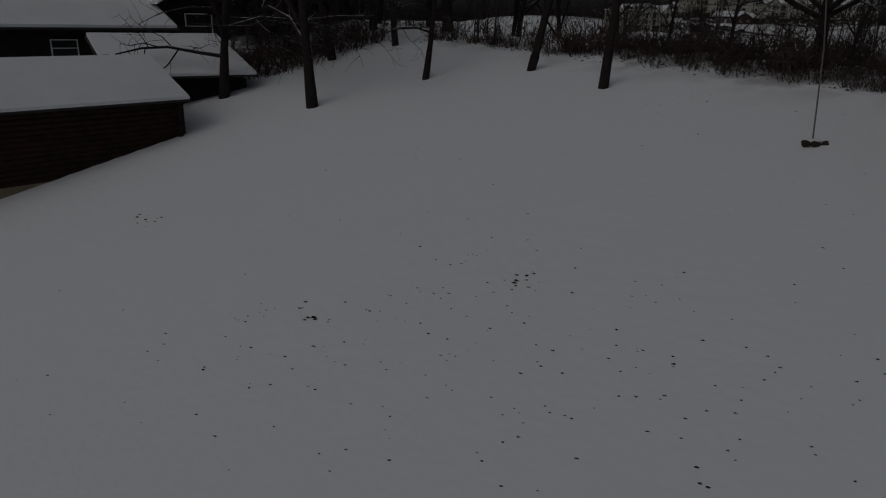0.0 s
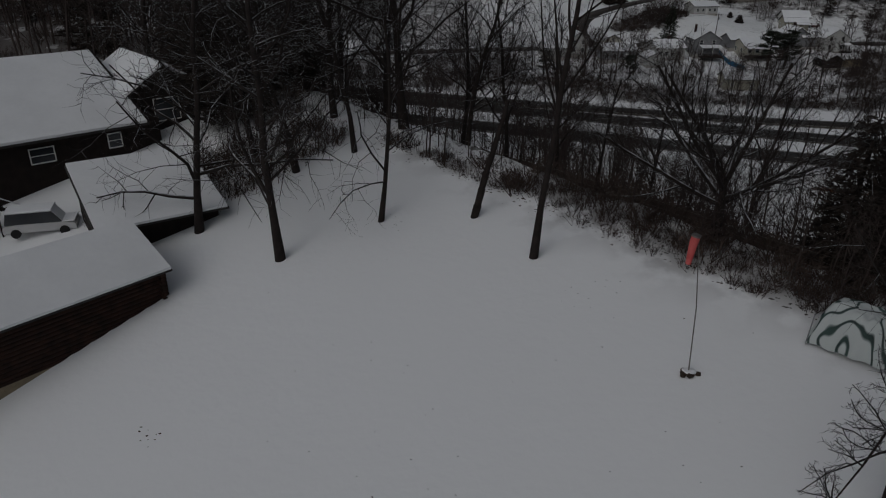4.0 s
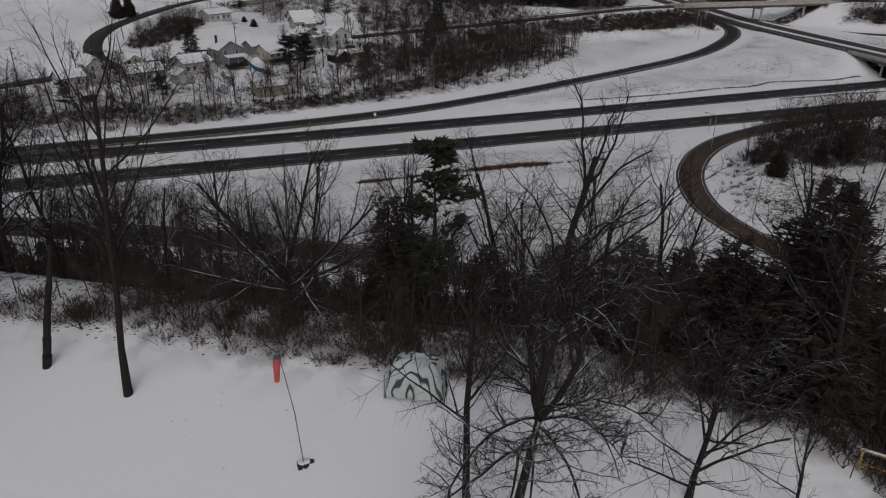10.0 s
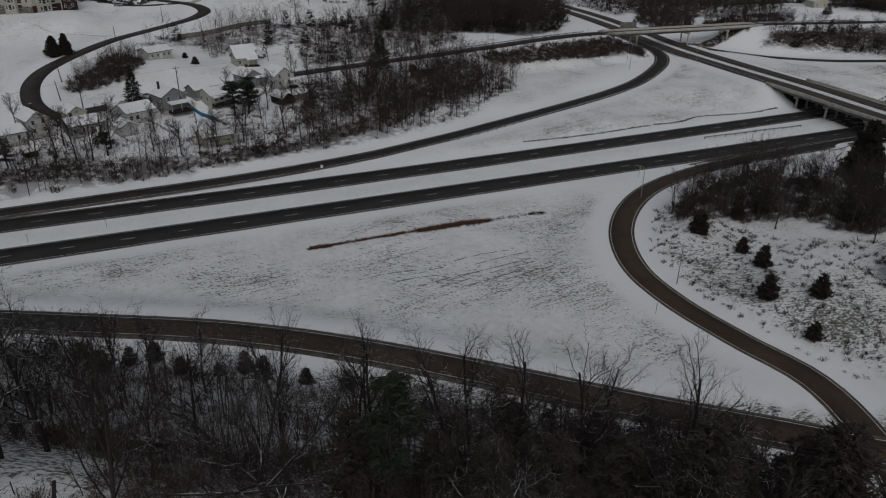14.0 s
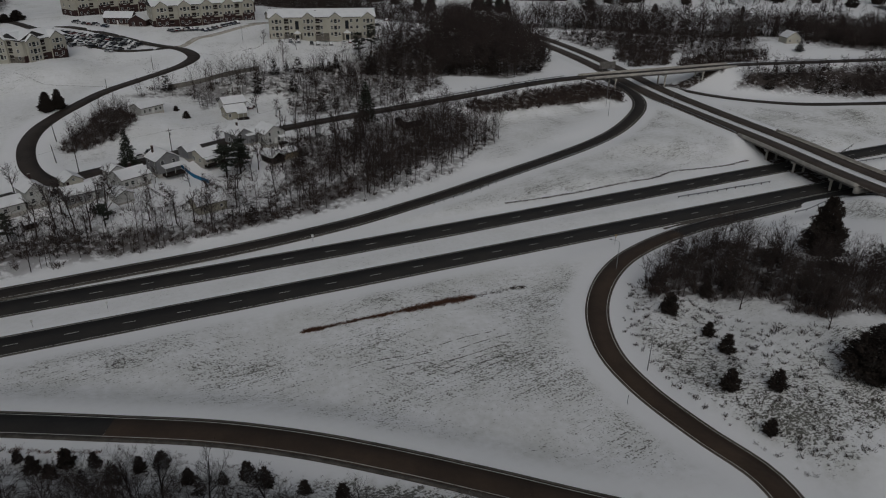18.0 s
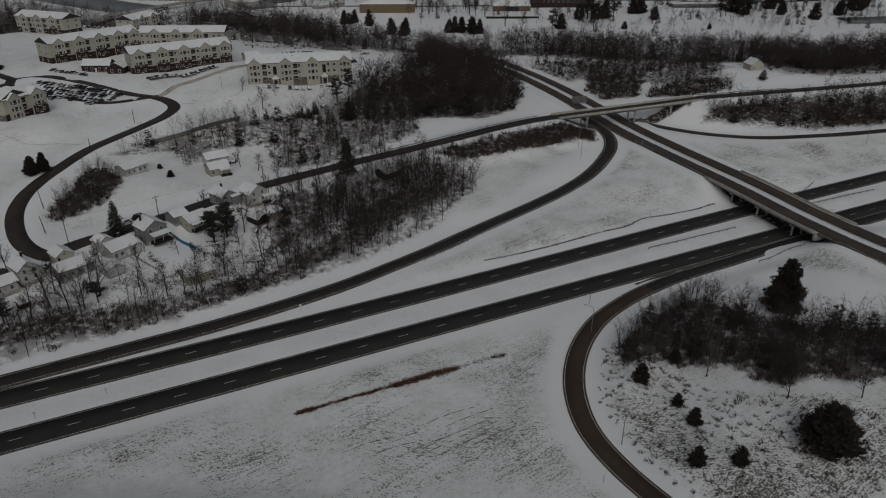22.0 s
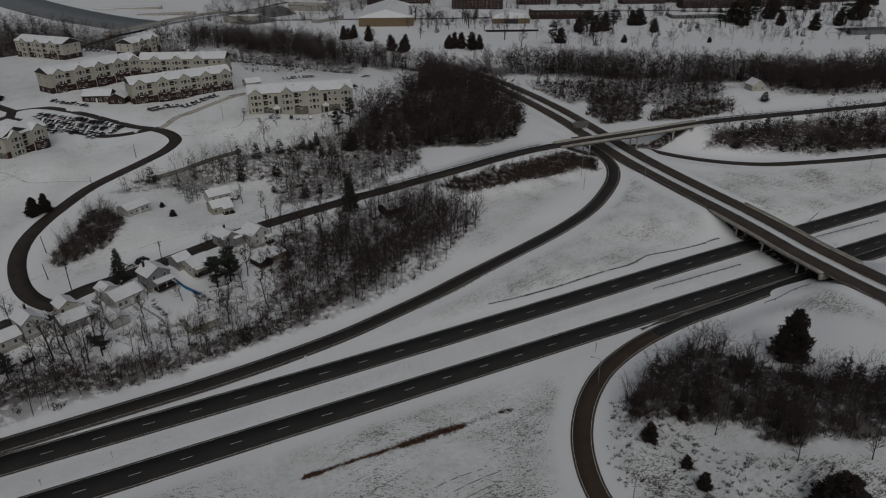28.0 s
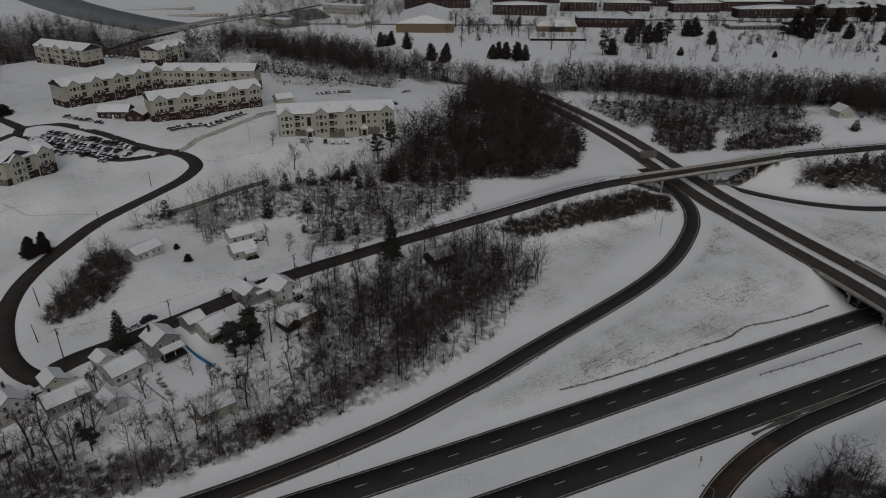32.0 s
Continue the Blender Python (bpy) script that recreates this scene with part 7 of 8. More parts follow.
# bare trees in the gardens and on the far fields
garden = [tree_parts(r, 10, 0.2, first=0.22, spread_deg=46, counts=(10, 6, 5, 0), depth=3, steps_at=(5, 3, 2, 1), bark=WOODS, thin=0.045) for _ in range(4)]
field = [tree_parts(r, 10, 0.25, first=0.2, spread_deg=46, counts=(9, 6, 4, 0), depth=3, steps_at=(3, 2, 1, 1), bark=WOODS, thin=0.07) for _ in range(3)]
for k, (x, y, size) in enumerate(((-14, 214, 1.25), (-19, 211, 1.0), (0, 213, 1.15), (-9, 210, 1.2), (-5, 208, 1.1), (11, 208, .8), (18, 204, .9), (23, 203, .85), (37, 210, 1.0), (51, 216, 1.0), (62, 222, .9), (84, 230, 1.1), (84, 249, 1.1), (16, 233, .5), (36, 218, .7), (46, 226, .8), (50, 234, 1.0), (54, 230, .9), (68, 246, 1.0), (74, 250, 1.0), (72, 262, 1.0), (88, 258, 1.1), (64, 290, .7), (70, 284, .7), (100, 352, .6), (90, 342, 1.0), (86, 362, .6), (-30, 216, 1.0), (80, 238, 1.1), (-36, 206, 1.0), (30, 222, .6), (2, 226, .9), (-12, 222, 1.0), (13, 222, .8), (26, 228, .6), (40, 222, .8), (46, 246, .9), (54, 244, .9), (40, 252, .7), (66, 256, .8), (-24, 234, .9), (-2, 218, .9), (58, 232, .9), (64, 236, .8), (78, 256, 1.1), (92, 246, 1.1), (60, 214, .8), (128, 92, .7), (140, 80, .8), (150, 66, .7), (134, 74, .6))):
    plant("bare_tree", "bare branching tree among the village gardens" if y > 150 else "bare tree in the brush of the ramp loop", "tree", garden[k % 4], (x, y, height(x, y)), k * 61, "bare garden trees", size)
for k, (x, y) in enumerate(((403, 763), (407, 787), (398, 740), (410, 752), (395, 775), (402, 728), (443, 724), (455, 757), (439, 703), (447, 735), (436, 712), (450, 744), (443, 690), (414, 577), (428, 627), (495, 627), (481, 550), (564, 554))):
    plant("bare_tree", "bare tree standing on the snowy playing fields", "tree", field[k % 3], (x, y, height(x, y)), k * 53, "bare field trees", cedar_rng.uniform(1.3, 1.9))
for k in range(60):
    x = cedar_rng.uniform(300, 950)
    y = 700 - (x - 400) * 0.42 + cedar_rng.uniform(-60, 120)
    if off_roads(x, y):
        plant("bare_tree", "bare tree standing on the snowy playing fields", "tree", field[k % 3], (x, y, height(x, y)), k * 31, "bare field trees", cedar_rng.uniform(0.8, 1.4))

# low growth in the loop and the ditch
loop_rng = random.Random(77)
spots = scatter(loop_rng, [(97, 48), (95.5, 80), (101, 101), (118, 119), (124, 108), (122, 100), (126, 84), (140, 70), (150, 60), (140, 44)], 780)
v, f = strewn(loop_rng, ALL_CLUMPS[1], spots, [loop_rng.uniform(0.35, 1.2) for _ in spots])
thing("undergrowth", "scattered brown brush on the snowy loop bank", "undergrowth", kind="stuff", mesh=mesh_of("undergrowth", v, f, BRUSH))
def along(points, count, wide, low, high, sink=0.05, keep=1.0):
    """Places strewn along a line, with a size for each."""
    line = road_line([(x, y, 0) for x, y in points], 0.5)
    spots, sizes = [], []
    for _ in range(count):
        p = line[loop_rng.randrange(len(line))]
        if loop_rng.random() < keep:
            x, y = p[0] + loop_rng.gauss(0, wide), p[1] + loop_rng.gauss(0, wide)
            spots.append((x, y, height(x, y) - sink))
            sizes.append(loop_rng.uniform(low, high))
    return spots, sizes


def strip(name, label, cat, material, stretches):
    spots, sizes = [], []
    for how in stretches:
        a, b = along(*how)
        spots, sizes = spots + a, sizes + b
    v, f = strewn(loop_rng, ALL_CLUMPS[1], spots, sizes)
    thing(name, label, cat, kind="stuff", mesh=mesh_of(name, v, f, material))


strip("dead_reeds", "strip of rust-brown dead reeds in a snowy ditch", "reeds", REED,
      [([(35.7, 134.3), (44.2, 133.8), (56.6, 132.4)], 380, 0.28, 0.25, 0.7), ([(60, 132.0), (70, 131.4), (77.8, 131.0)], 520, 0.55, 0.35, 0.95), ([(52, 133), (56.6, 132.3), (61, 132)], 110, 0.3, 0.25, 0.6), ([(35.7, 134.3), (39.5, 134.1)], 120, 0.35, 0.4, 0.8)])
strip("dark_weeds", "dark tufts of weeds thinning out along the ditch", "weeds", DEBRIS, [([(77.5, 131.0), (84.8, 131.2), (93.1, 130.2)], 190, 0.5, 0.15, 0.45), ([(90, 131), (93.4, 130.2)], 70, 0.4, 0.25, 0.5)])
strip("ditch_weeds", "thin dark line of weeds in the drainage ditch beside the highway", "weeds", BRUSH,
      [([(118, 179.4), (132, 178.1), (143.5, 177.6), (168.8, 177.6), (182.2, 177.4), (191, 179.2), (200.6, 177.6), (216.8, 176.5), (227.2, 175.9)], 760, 0.16, 0.28, 0.62), ([(215.5, 198.5), (211.1, 191.8), (205.3, 185.2), (200.1, 180.9)], 22, 0.5, 0.2, 0.5)])
furrow_parts = []
for x0, y0, x1, y1 in ((53.6, 106.4, 76.2, 107.4), (55.8, 108.3, 75.9, 109.0), (49.8, 108.4, 64.4, 109.0), (60.9, 115.4, 74, 114.8), (46.1, 112, 56.5, 110.8), (58, 104.6, 79, 105.2), (64, 112.2, 78, 111.6), (40, 116, 52, 115), (66, 103.4, 80, 103.2), (52, 113.6, 60, 113.2)):
    at = x0
    while at < x1 - 1:
        run = min(loop_rng.uniform(1.2, 4.5), x1 - at)
        xs = np.linspace(at, at + run, 6)
        ys = y0 + (y1 - y0) * (xs - x0) / (x1 - x0) + 0.5 * np.sin((xs - x0) / (x1 - x0) * math.pi) + loop_rng.uniform(-0.06, 0.06)
        w = np.sin(np.linspace(0.25, math.pi - 0.25, 6)) * loop_rng.uniform(0.09, 0.17)
        zs = on_ground(xs, ys)
        # a low ridge of stubble, three corners across
        v = np.stack([np.c_[xs, ys - w, zs - 0.02], np.c_[xs, ys, zs + 0.07], np.c_[xs, ys + w, zs - 0.02]], 1).reshape(-1, 3)
        k = (np.arange(5)[:, None] * 3 + np.arange(2)[None]).ravel()
        furrow_parts.append((v, np.concatenate([np.stack([k, k + 3, k + 4], -1), np.stack([k, k + 4, k + 1], -1)])))
        at += run + loop_rng.uniform(0.3, 1.6)
v, f = merge(furrow_parts)
thing("furrow_stubble", "dark stubble standing in wheel tracks of the snowy field", "stubble", kind="stuff", mesh=mesh_of("furrow_stubble", v, f, DEBRIS))
strip("path_edge", "dark line of gravel along a snowed-over footpath", "path", GRIT,
      [([(49.9, 367.5), (57.6, 362.8), (70.7, 362.6), (83.9, 360.8), (86, 363.3), (100.2, 360.4)], 700, 0.12, 0.12, 0.26), ([(-24, 347.8), (-18.9, 342.5), (-14.8, 338.6), (-0.6, 337), (11.3, 331.8)], 420, 0.16, 0.12, 0.28)])
strip("garden_shrubs", "leafless shrubs and hedges round the village gardens", "shrubs", BRUSH,
      [([(16.8, 230.2), (19.3, 220.5)], 26, 0.5, 0.5, 1.3), ([(30.7, 231.6), (33.9, 223.8)], 14, 0.5, 0.8, 1.6), ([(36, 228.7), (45.9, 228.1)], 22, 0.5, 0.5, 1.0), ([(45.1, 214.5), (49.8, 213.8)], 14, 0.4, 0.5, 1.1), ([(54, 235), (62, 233), (66, 240)], 50, 1.6, 0.6, 1.6), ([(46, 250), (54, 249)], 26, 1.0, 0.5, 1.4), ([(12, 241), (16, 244)], 16, 0.7, 0.6, 1.4), ([(-2, 236), (2, 238)], 14, 0.7, 0.6, 1.3), ([(64, 250), (72, 254)], 40, 1.4, 0.8, 1.8), ([(42, 262), (60, 268)], 24, 0.6, 0.4, 1.0)])
spots = scatter(loop_rng, [(-6, 135.5), (-2, 135.5), (-2, 140), (-6, 140)], 10)
v, f = strewn(loop_rng, CLUMPS, spots, [loop_rng.uniform(0.5, 1.0) for _ in spots])
thing("undergrowth", "lone tuft of dead weeds in the snowy field", "undergrowth", kind="stuff", mesh=mesh_of("undergrowth", v, f, BRUSH))

# rotten snow, weeds and small evergreens below the south ramp
ditch = random.Random(31)
spots = []
for k in range(420):
    u = ditch.random()
    x, y = -6.5 + 36 * u + ditch.gauss(0, 0.8), 107.6 - 28.5 * u + ditch.gauss(0, 0.9)
    if math.sin(u * 31) + ditch.uniform(-0.6, 0.6) > -0.2:
        spots.append((x, y, height(x, y) - 0.08))
v, f = strewn(ditch, ALL_CLUMPS[1], spots, [ditch.uniform(0.18, 0.5) for _ in spots])
thing("dark_weeds", "broken strip of dark flattened weeds below the ramp", "weeds", kind="stuff", mesh=mesh_of("dark_weeds", v, f, DEBRIS))
spots = scatter(ditch, [(-60, 140), (-26, 121.5), (-7, 111), (-8, 107.5), (-27, 117), (-60, 134)], 320, off_roads)
v, f = strewn(ditch, ALL_CLUMPS[1], spots, [ditch.uniform(0.4, 0.9) for _ in spots])
thing("dead_reeds", "band of red-brown dead weeds below the ramp", "reeds", kind="stuff", mesh=mesh_of("dead_reeds", v, f, REED))
for k, (x, y, tall) in enumerate(((-13.6, 107.2, 4.2), (-9.4, 105.1, 3.2), (-2.8, 100.6, 3.4), (0.7, 99.9, 3.8), (-18.5, 107.1, 4.0), (-6.6, 97.3, 4.4), (4.0, 93.2, 3.6), (12.9, 90.6, 4.0), (14.9, 87.2, 4.4), (-21, 112, 2.6), (-16, 104, 3.0), (9, 91, 2.6), (20, 82, 3.2), (-26, 113, 3.4), (25, 78, 3.6))):
    evergreen(x, y, tall, tall * 0.36, "small dark cedar on the snowy bank below the ramp", "bush", 500, 500 + k)

# leaf litter poking through the snow
def litter(spots, sizes, label):
    parts = []
    q = random.Random(4)
    for (x, y, z), s in zip(spots, sizes):
        n = 5
        ring = np.array([[math.cos(t) * s * q.uniform(0.5, 1.3), math.sin(t) * s * q.uniform(0.3, 0.9), 0.0] for t in np.linspace(0, 2 * math.pi, n, endpoint=False)])
        vv = np.concatenate([ring, [[0, 0, s * q.uniform(0.2, 0.6)]]]) + (x, y, z + 0.01)
        parts.append((vv, np.array([(i, (i + 1) % n, n) for i in range(n)])))
    v, f = merge(parts)
    thing("leaf_litter", label, "leaf litter", kind="stuff", mesh=mesh_of("leaf_litter", v, f, DEBRIS))


q = random.Random(14)
spots, sizes = [], []
for cx, cy, n, spread_m in ((-3.8, 17.6, 9, 0.28), (0.3, 14.3, 3, 0.1), (-0.3, 32.8, 14, 1.0), (-13, 38, 8, 0.6), (-9.4, 15.2, 6, 0.3), (-11, 14.4, 8, 0.5), (-19.0, 20.6, 10, 0.3), (-6.4, 19.4, 14, 1.2), (-5, 15.4, 16, 1.6), (-9, 14, 18, 1.6), (-2, 13.4, 18, 1.8), (1.6, 12.4, 14, 1.5), (-6, 12, 18, 2.0), (-12.5, 13, 14, 1.6), (3.4, 15, 10, 1.2), (0, 21, 6, 2.4), (5, 21, 5, 2), (-12, 24, 6, 4), (-5, 27, 6, 3), (-15, 29, 6, 4), (3, 30, 6, 3), (-7, 13.2, 40, 3.4), (0, 13, 34, 2.6), (-2, 15.6, 24, 2.2)):
    for _ in range(n):
        spots.append((cx + q.gauss(0, spread_m), cy + q.gauss(0, spread_m)))
        sizes.append(q.uniform(0.022, 0.06) * (1.7 if n < 15 and spread_m < 0.4 else 1))
for _ in range(900):
    u = q.uniform(-34, 40)
    s = q.gauss(0.4, 0.45)
    x, y = 10.2 + 0.857 * u + 0.515 * s, 32.4 - 0.515 * u + 0.857 * s
    spots.append((x, y))
    sizes.append(q.uniform(0.03, 0.13))
p = np.array(spots)
litter(np.c_[p, on_ground(p[:, 0], p[:, 1])], sizes, "dark dead leaves poking through the snow")

# ---- the wind sock ----
sx, sy = 4.8, 27.6
sz = height(sx, sy)
sock = thing("wind_sock", "limp red-orange wind sock on a thin dark pole", "wind sock", at=(sx, sy, sz))
part("pole", tube(bmesh.new(), [(0, 0, -0.2), (-0.2, 0.05, 3.4), (-0.62, 0.1, 6.8)], [0.03, 0.025, 0.02], 8), STEEL, sock)
bm = bmesh.new()
tube(bm, [(-0.72, 0.1, 6.75), (-0.78, 0.08, 6.4), (-0.82, 0.05, 5.95), (-0.86, 0.04, 5.45)], [0.19, 0.18, 0.15, 0.12], 12, False)
part("cloth", bm, ORANGE, sock, "red-orange hanging cloth", True)
bm = bmesh.new()
tube(bm, [(-0.72, 0.1, 6.78), (-0.73, 0.1, 6.70)], [0.20, 0.20], 12)
part("hoop", bm, STEEL, sock, "thin metal hoop at the mouth")
q = random.Random(2)
for k in range(11):
    a = 2 * math.pi * k / 11 + q.uniform(-0.2, 0.2)
    d = q.uniform(0.15, 0.42)
    bm = bmesh.new()
    bmesh.ops.create_icosphere(bm, subdivisions=2, radius=1)
    for v in bm.verts:
        v.co = Vector((v.co.x * 0.16, v.co.y * 0.13, v.co.z * 0.12)) * (1 + 0.35 * noise.noise(v.co * 1.7 + Vector((k * 3, 0, 0))))
    bmesh.ops.rotate(bm, verts=bm.verts, cent=(0, 0, 0), matrix=Matrix.Rotation(a, 3, "Z"))
    bmesh.ops.translate(bm, verts=bm.verts, vec=(math.cos(a) * d, math.sin(a) * d * 0.6, 0.06))
    stone = thing("stone", "dark stone heaped at the foot of the wind sock", "stone", "stones round the pole", at=(sx, sy, sz))
    part("rock", bm, DEBRIS, stone)
bm = bmesh.new()
bmesh.ops.create_icosphere(bm, subdivisions=2, radius=1)
for v in bm.verts:
    v.co = Vector((v.co.x * 0.34, v.co.y * 0.26, v.co.z * 0.11 + 0.14)) + Vector((0, 0.05, 0.06 * noise.noise(v.co * 2)))
thing("snow_cap", "snow heaped on the stones round the pole", "snow", at=(sx, sy, sz), kind="stuff", mesh=part("snow_cap", bm, SNOW, sock).data)
bpy.data.objects.remove([c for c in sock.children if c.name.startswith("snow_cap")][0])

# ---- the tarp shelter ----
dome = thing("tarp_shelter", "sagging green-grey tarp shelter half covered with snow", "shelter", at=(12.0, 30.4, height(12.0, 30.4)), turn=-28)
def tarp_height(u, v):
    edge = max(abs(u), abs(v))
    ang, rad = math.atan2(v + 0.2, u - 0.2), math.hypot(u - 0.2, v + 0.2)
    fold = math.sin(ang * 9 + 2.4 * rad + 1.5 * noise.noise(Vector((u * 2, v * 2, 0))))
    z = 2.1 * (1 - edge**4) * (1 - 0.18 * v) - 0.34 * math.exp(-((u - 0.25) ** 2 + (v + 0.35) ** 2) * 5) + 0.13 * fold * edge * (1 - edge**6) + 0.05 * math.sin(rad * 17) * (1 - edge**3)
    return max(z, 0.0)


bm = bmesh.new()
nu, nv = 64, 44
grid = []
for i in range(nu + 1):
    for j in range(nv + 1):
        u, v = i / nu * 2 - 1, j / nv * 2 - 1
        z = tarp_height(u, v)
        grid.append(bm.verts.new((u * (1.75 + 0.08 * math.sin(v * 9)), v * (1.35 + 0.08 * math.sin(u * 11)), max(z, 0.0))))
for i in range(nu):
    for j in range(nv):
        a = i * (nv + 1) + j
        bm.faces.new((grid[a], grid[a + nv + 1], grid[a + nv + 2], grid[a + 1]))
bmesh.ops.recalc_face_normals(bm, faces=bm.faces)
part("tarp", bm, TARP, dome, "", True)
for x, y in ((-1.7, -1.3), (1.7, -1.3), (-1.7, 1.3), (1.7, 1.3)):
    part("pole", tube(bmesh.new(), [(x, y, -0.1), (x * 0.97, y * 0.97, 1.5)], 0.03, 6), GALVANISED, dome)

# ---- wire fence along the edge ----
line = road_line([(-34, 63, 0), (-15, 50.2, 0), (-8, 46.2, 0), (0, 42.0, 0), (8, 37.4, 0), (14, 34, 0), (30, 24.4, 0), (44, 16, 0)], 3.0)
line[:, 2] = on_ground(line[:, 0], line[:, 1])
wire = thing("wire_fence", "sagging wire fence on thin posts along the brush", "fence")
for p in line:
    part("post", boxed(p[0] - 0.035, p[0] + 0.035, p[1] - 0.035, p[1] + 0.035, p[2] - 0.2, p[2] + 1.25), WOOD_POLE, wire)
for zz in (0.35, 0.75, 1.15):
    child("wire", mesh_of("wire", *slab(line, 0.004, -0.004, zz + 0.004, zz - 0.004), STEEL), wire)

# the timber railing at the lawn's end
rail = thing("timber_railing", "new yellow timber stair railing with a snowy handrail", "railing", at=(31.2, 17.0, height(31.2, 17.0)), turn=-52)
TIMBER = mat("new_yellow_timber", (0.34, 0.23, 0.085), (0.26, 0.17, 0.06), 0.5, 0.8, 0.01)
for k in range(4):
    part("post", boxed(k * 1.5 - 0.06, k * 1.5 + 0.06, -0.06, 0.06, -0.3, 1.25), TIMBER, rail)
part("handrail", boxed(-0.2, 4.8, -0.09, 0.09, 1.25, 1.31), TIMBER, rail)
part("snow", boxed(-0.2, 4.8, -0.07, 0.07, 1.314, 1.38, bevel=0.02), SNOW, rail)
part("lower_rail", boxed(-0.2, 4.8, -0.04, 0.04, 0.4, 0.5), TIMBER, rail)
part("deck_boards", boxed(-0.2, 4.8, 0.1, 2.2, -0.2, 0.05), TIMBER, rail)
part("deck_snow", boxed(-0.1, 4.7, 0.12, 2.1, 0.054, 0.16, bevel=0.03), SNOW, rail)

# ---- the log outbuilding ----
C, u, n = Vector((-24.75, 30.05)), Vector((-0.42, -0.907)), Vector((-0.907, 0.42))
turn = math.degrees(math.atan2(u.y, u.x))
shed = thing("log_shed", "dark stained log outbuilding with a snow-covered roof", "shed", at=(C.x, C.y, 22.6), turn=turn)
# its own x runs along the wall away from the corner; -y is inward
LOGM = part("log", tube(bmesh.new(), [(-0.35, 0, 0), (14.4, 0, 0)], 0.135, 10), LOG, shed).data
for k in range(-5, 8):
    child("log", LOGM, shed, "", (0, 0.0, 0.2 + 0.25 * k))
bpy.data.objects.remove(shed.children[0])
for k in range(9):
    o = part("log", tube(bmesh.new(), [(0, 0.35, 0.08 + 0.25 * k), (0, -6.6, 0.08 + 0.25 * k)], 0.13, 10), LOG, shed)
part("footing", boxed(-0.1, 14.4, -0.16, 0.1, -2.4, -1.1), FOOTING, shed, "tan block footing")
part("back_wall", boxed(0, 14.4, -6.7, -6.5, -2.0, 2.2), PLANK, shed)
part("gable_wall", prism(bmesh.new(), [(0, 2.2), (-6.6, 2.2), (-3.3, 3.8)], "x", -0.1, 0.1), PLANK, shed)
for y0, y1, z0, z1 in ((0.7, -3.4, 2.12, 3.98), (-3.4, -7.3, 3.98, 2.12)):
    part("roof", prism(bmesh.new(), [(y0, z0), (y1, z1), (y1, z1 + 0.12), (y0, z0 + 0.12)], "x", -0.5, 14.8), SHINGLE, shed)
    part("roof_snow", prism(bmesh.new(), [(y0 * 0.97 if y0 > 0 else y0, z0 + 0.124), (y1, z1 + 0.124), (y1, z1 + 0.32), (y0 * 0.97 if y0 > 0 else y0, z0 + 0.28)], "x", -0.45, 14.7), SNOW, shed, "even snow on the roof slope")

# the garage with a broad low roof
g = thing("garage", "dark garage with a broad low snowy roof", "garage", at=(-27.5, 36.4, 22.8), turn=math.degrees(math.atan2(-0.77, -0.64)))
part("wall", boxed(0.4, 5.0, -7.8, -0.5, -0.8, 2.5), PLANK, g)
part("roof", prism(bmesh.new(), [(0.5, 2.55), (-8.2, 4.6), (-8.2, 4.72), (0.5, 2.67)], "x", -3.2, 5.4), SHINGLE, g)
part("roof_snow", prism(bmesh.new(), [(0.44, 2.69), (-8.15, 4.724), (-8.15, 4.92), (0.44, 2.86)], "x", -3.1, 5.3), SNOW, g, "even snow on the low roof")
part("side_wall", boxed(-2.7, 0.4, -7.8, -0.5, -0.8, 2.4), PLANK, g)

# the main house
h = thing("house", "large dark-stained house with a wide snowy roof and dormer", "house", at=(-41.8, 43.2, 22.4), turn=math.degrees(math.atan2(0.85, 0.53)))
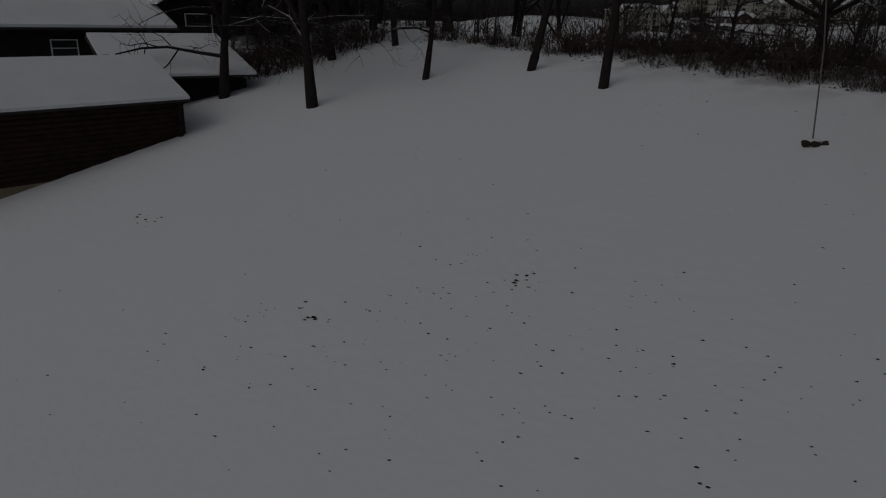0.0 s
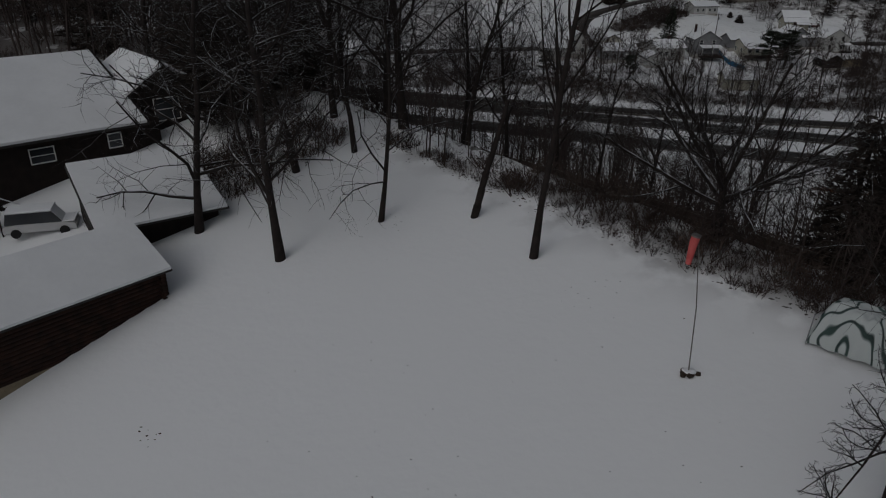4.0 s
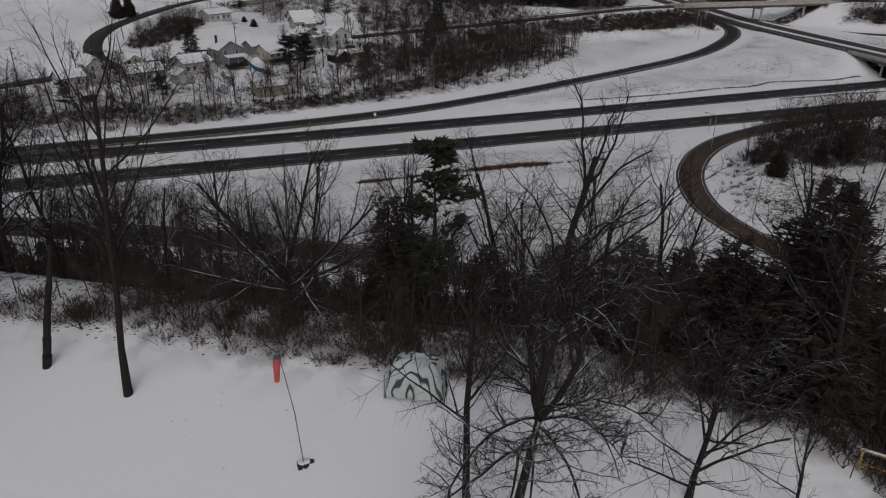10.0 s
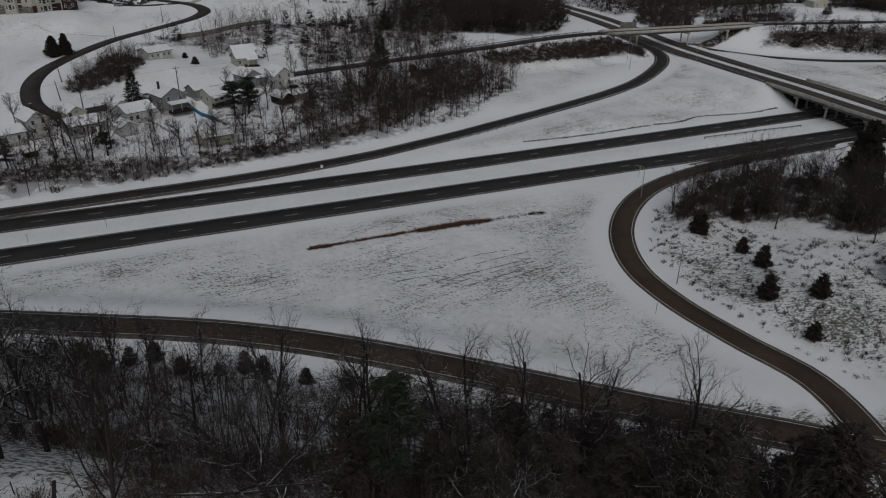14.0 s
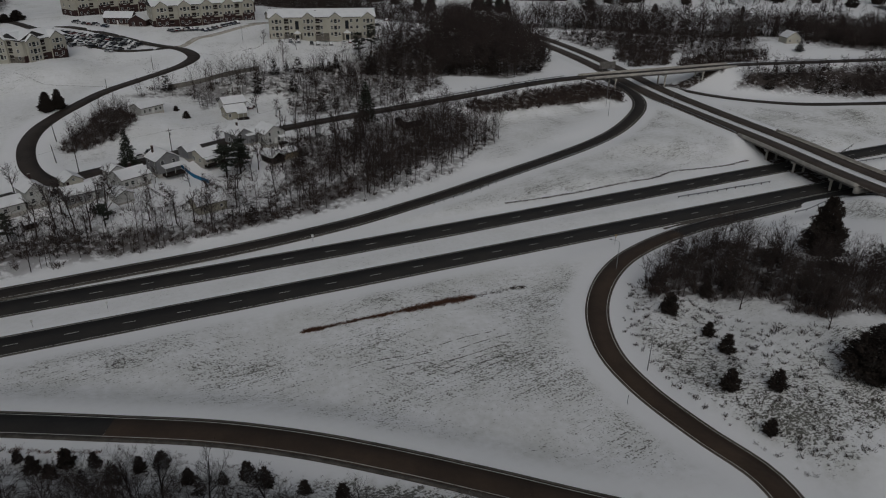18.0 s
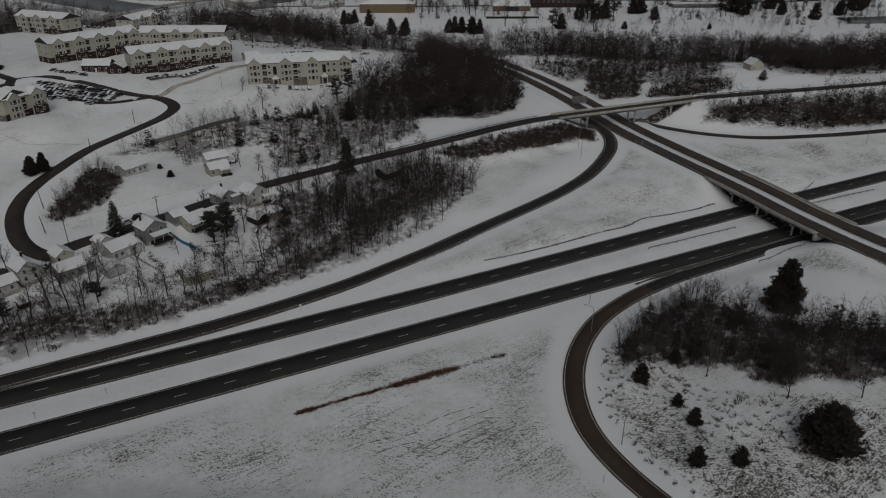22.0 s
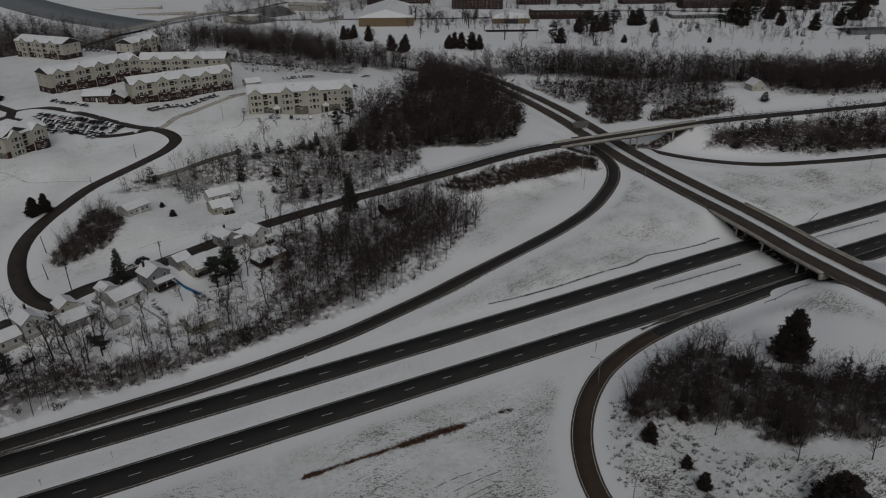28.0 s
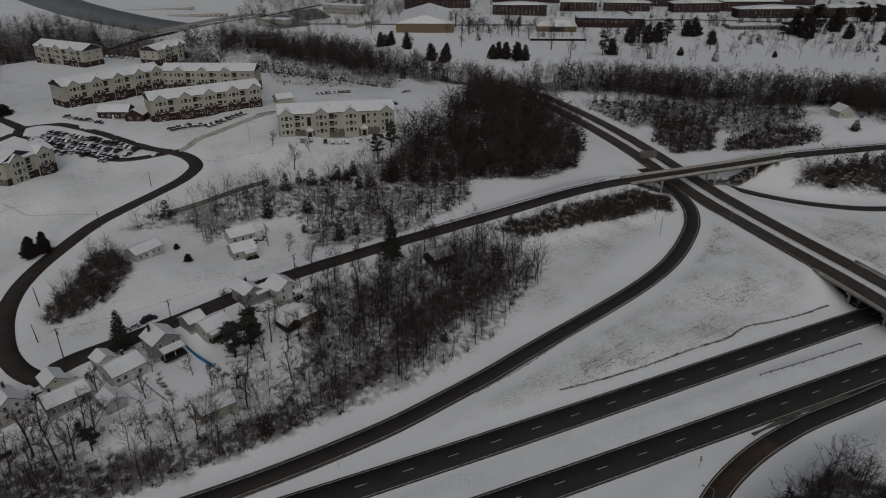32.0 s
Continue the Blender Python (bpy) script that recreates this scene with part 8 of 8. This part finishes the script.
# its own x runs along the front, +y is inward
part("wall", boxed(-14, 7.5, 0.8, 16, -1, 5.6), PLANK, h)
part("roof", prism(bmesh.new(), [(-0.4, 5.3), (11.6, 9.6), (11.6, 9.75), (-0.4, 5.45)], "x", -15, 6.2), SHINGLE, h)
part("roof", prism(bmesh.new(), [(11.6, 9.6), (20, 6.6), (20, 6.75), (11.6, 9.75)], "x", -15, 6.2), SHINGLE, h)
part("roof_snow", prism(bmesh.new(), [(-0.3, 5.49), (11.6, 9.754), (11.6, 9.98), (-0.3, 5.7)], "x", -14.9, 6.1), SNOW, h, "wide sheet of snow on the roof")
part("roof_edge", prism(bmesh.new(), [(-0.5, 5.2), (11.6, 9.5), (11.6, 9.8), (-0.5, 5.5)], "x", 6.2, 6.4), PLANK, h)
wing = part("dormer", boxed(6.4, 12, 3.0, 12, -1, 7.4), PLANK, h)
for sgn in (1, -1):
    part("dormer_snow", prism(bmesh.new(), [(9.2, 9.6), (9.2, 9.8), (9.2 + sgn * 3.6, 7.5), (9.2 + sgn * 3.6, 7.3)], "y", 2.2, 12.4), SNOW, wing)
part("dormer_gable", prism(bmesh.new(), [(6.4, 7.4), (12, 7.4), (9.2, 9.5)], "y", 2.9, 3.1), PLANK, wing)
window(h, 9.2, 2.95, 5.6, 2.2, 1.9, 0)
window(h, -2.0, 0.77, 4.0, 1.7, 1.1, 0)
window(h, 3.6, 0.77, 4.2, 1.0, 1.1, 0)
window(h, -8.0, 0.77, 4.0, 1.7, 1.1, 0)
stair = thing("outdoor_stair", "dark timber outdoor stair with a snowy handrail", "stair", at=(-40.3, 38.0, 22.6), turn=math.degrees(math.atan2(0.85, 0.53)))
for k in range(11):
    part("tread", boxed(-3.2 + k * 0.28, -2.9 + k * 0.28, -0.5, 0.5, 2.0 - k * 0.18, 2.06 - k * 0.18), PLANK, stair)
part("landing", boxed(-8, -3.2, -0.6, 1.4, 2.05, 2.15), PLANK, stair)
part("landing_snow", boxed(-7.9, -3.3, -0.5, 1.3, 2.154, 2.24), SNOW, stair)
part("handrail", prism(bmesh.new(), [(-3.2, 3.0), (-0.1, 1.0), (-0.1, 1.08), (-3.2, 3.08)], "y", -0.56, -0.5), SNOW, stair)
part("handrail", boxed(-8, -3.2, -0.6, -0.54, 3.0, 3.08), SNOW, stair)
for x in (-8, -5.6, -3.2):
    part("post", boxed(x - 0.05, x + 0.05, -0.62, -0.52, -0.5, 3.05), PLANK, stair)
suv = car_kind(CARS[0], True, 1.75, 4.7, "parked_suv", "white station wagon with snow on its roof by the house", 0.35)
suv.matrix_basis = pose(-38.7, 35.9, height(-38.7, 35.9), 0, 0, 32 + 180)
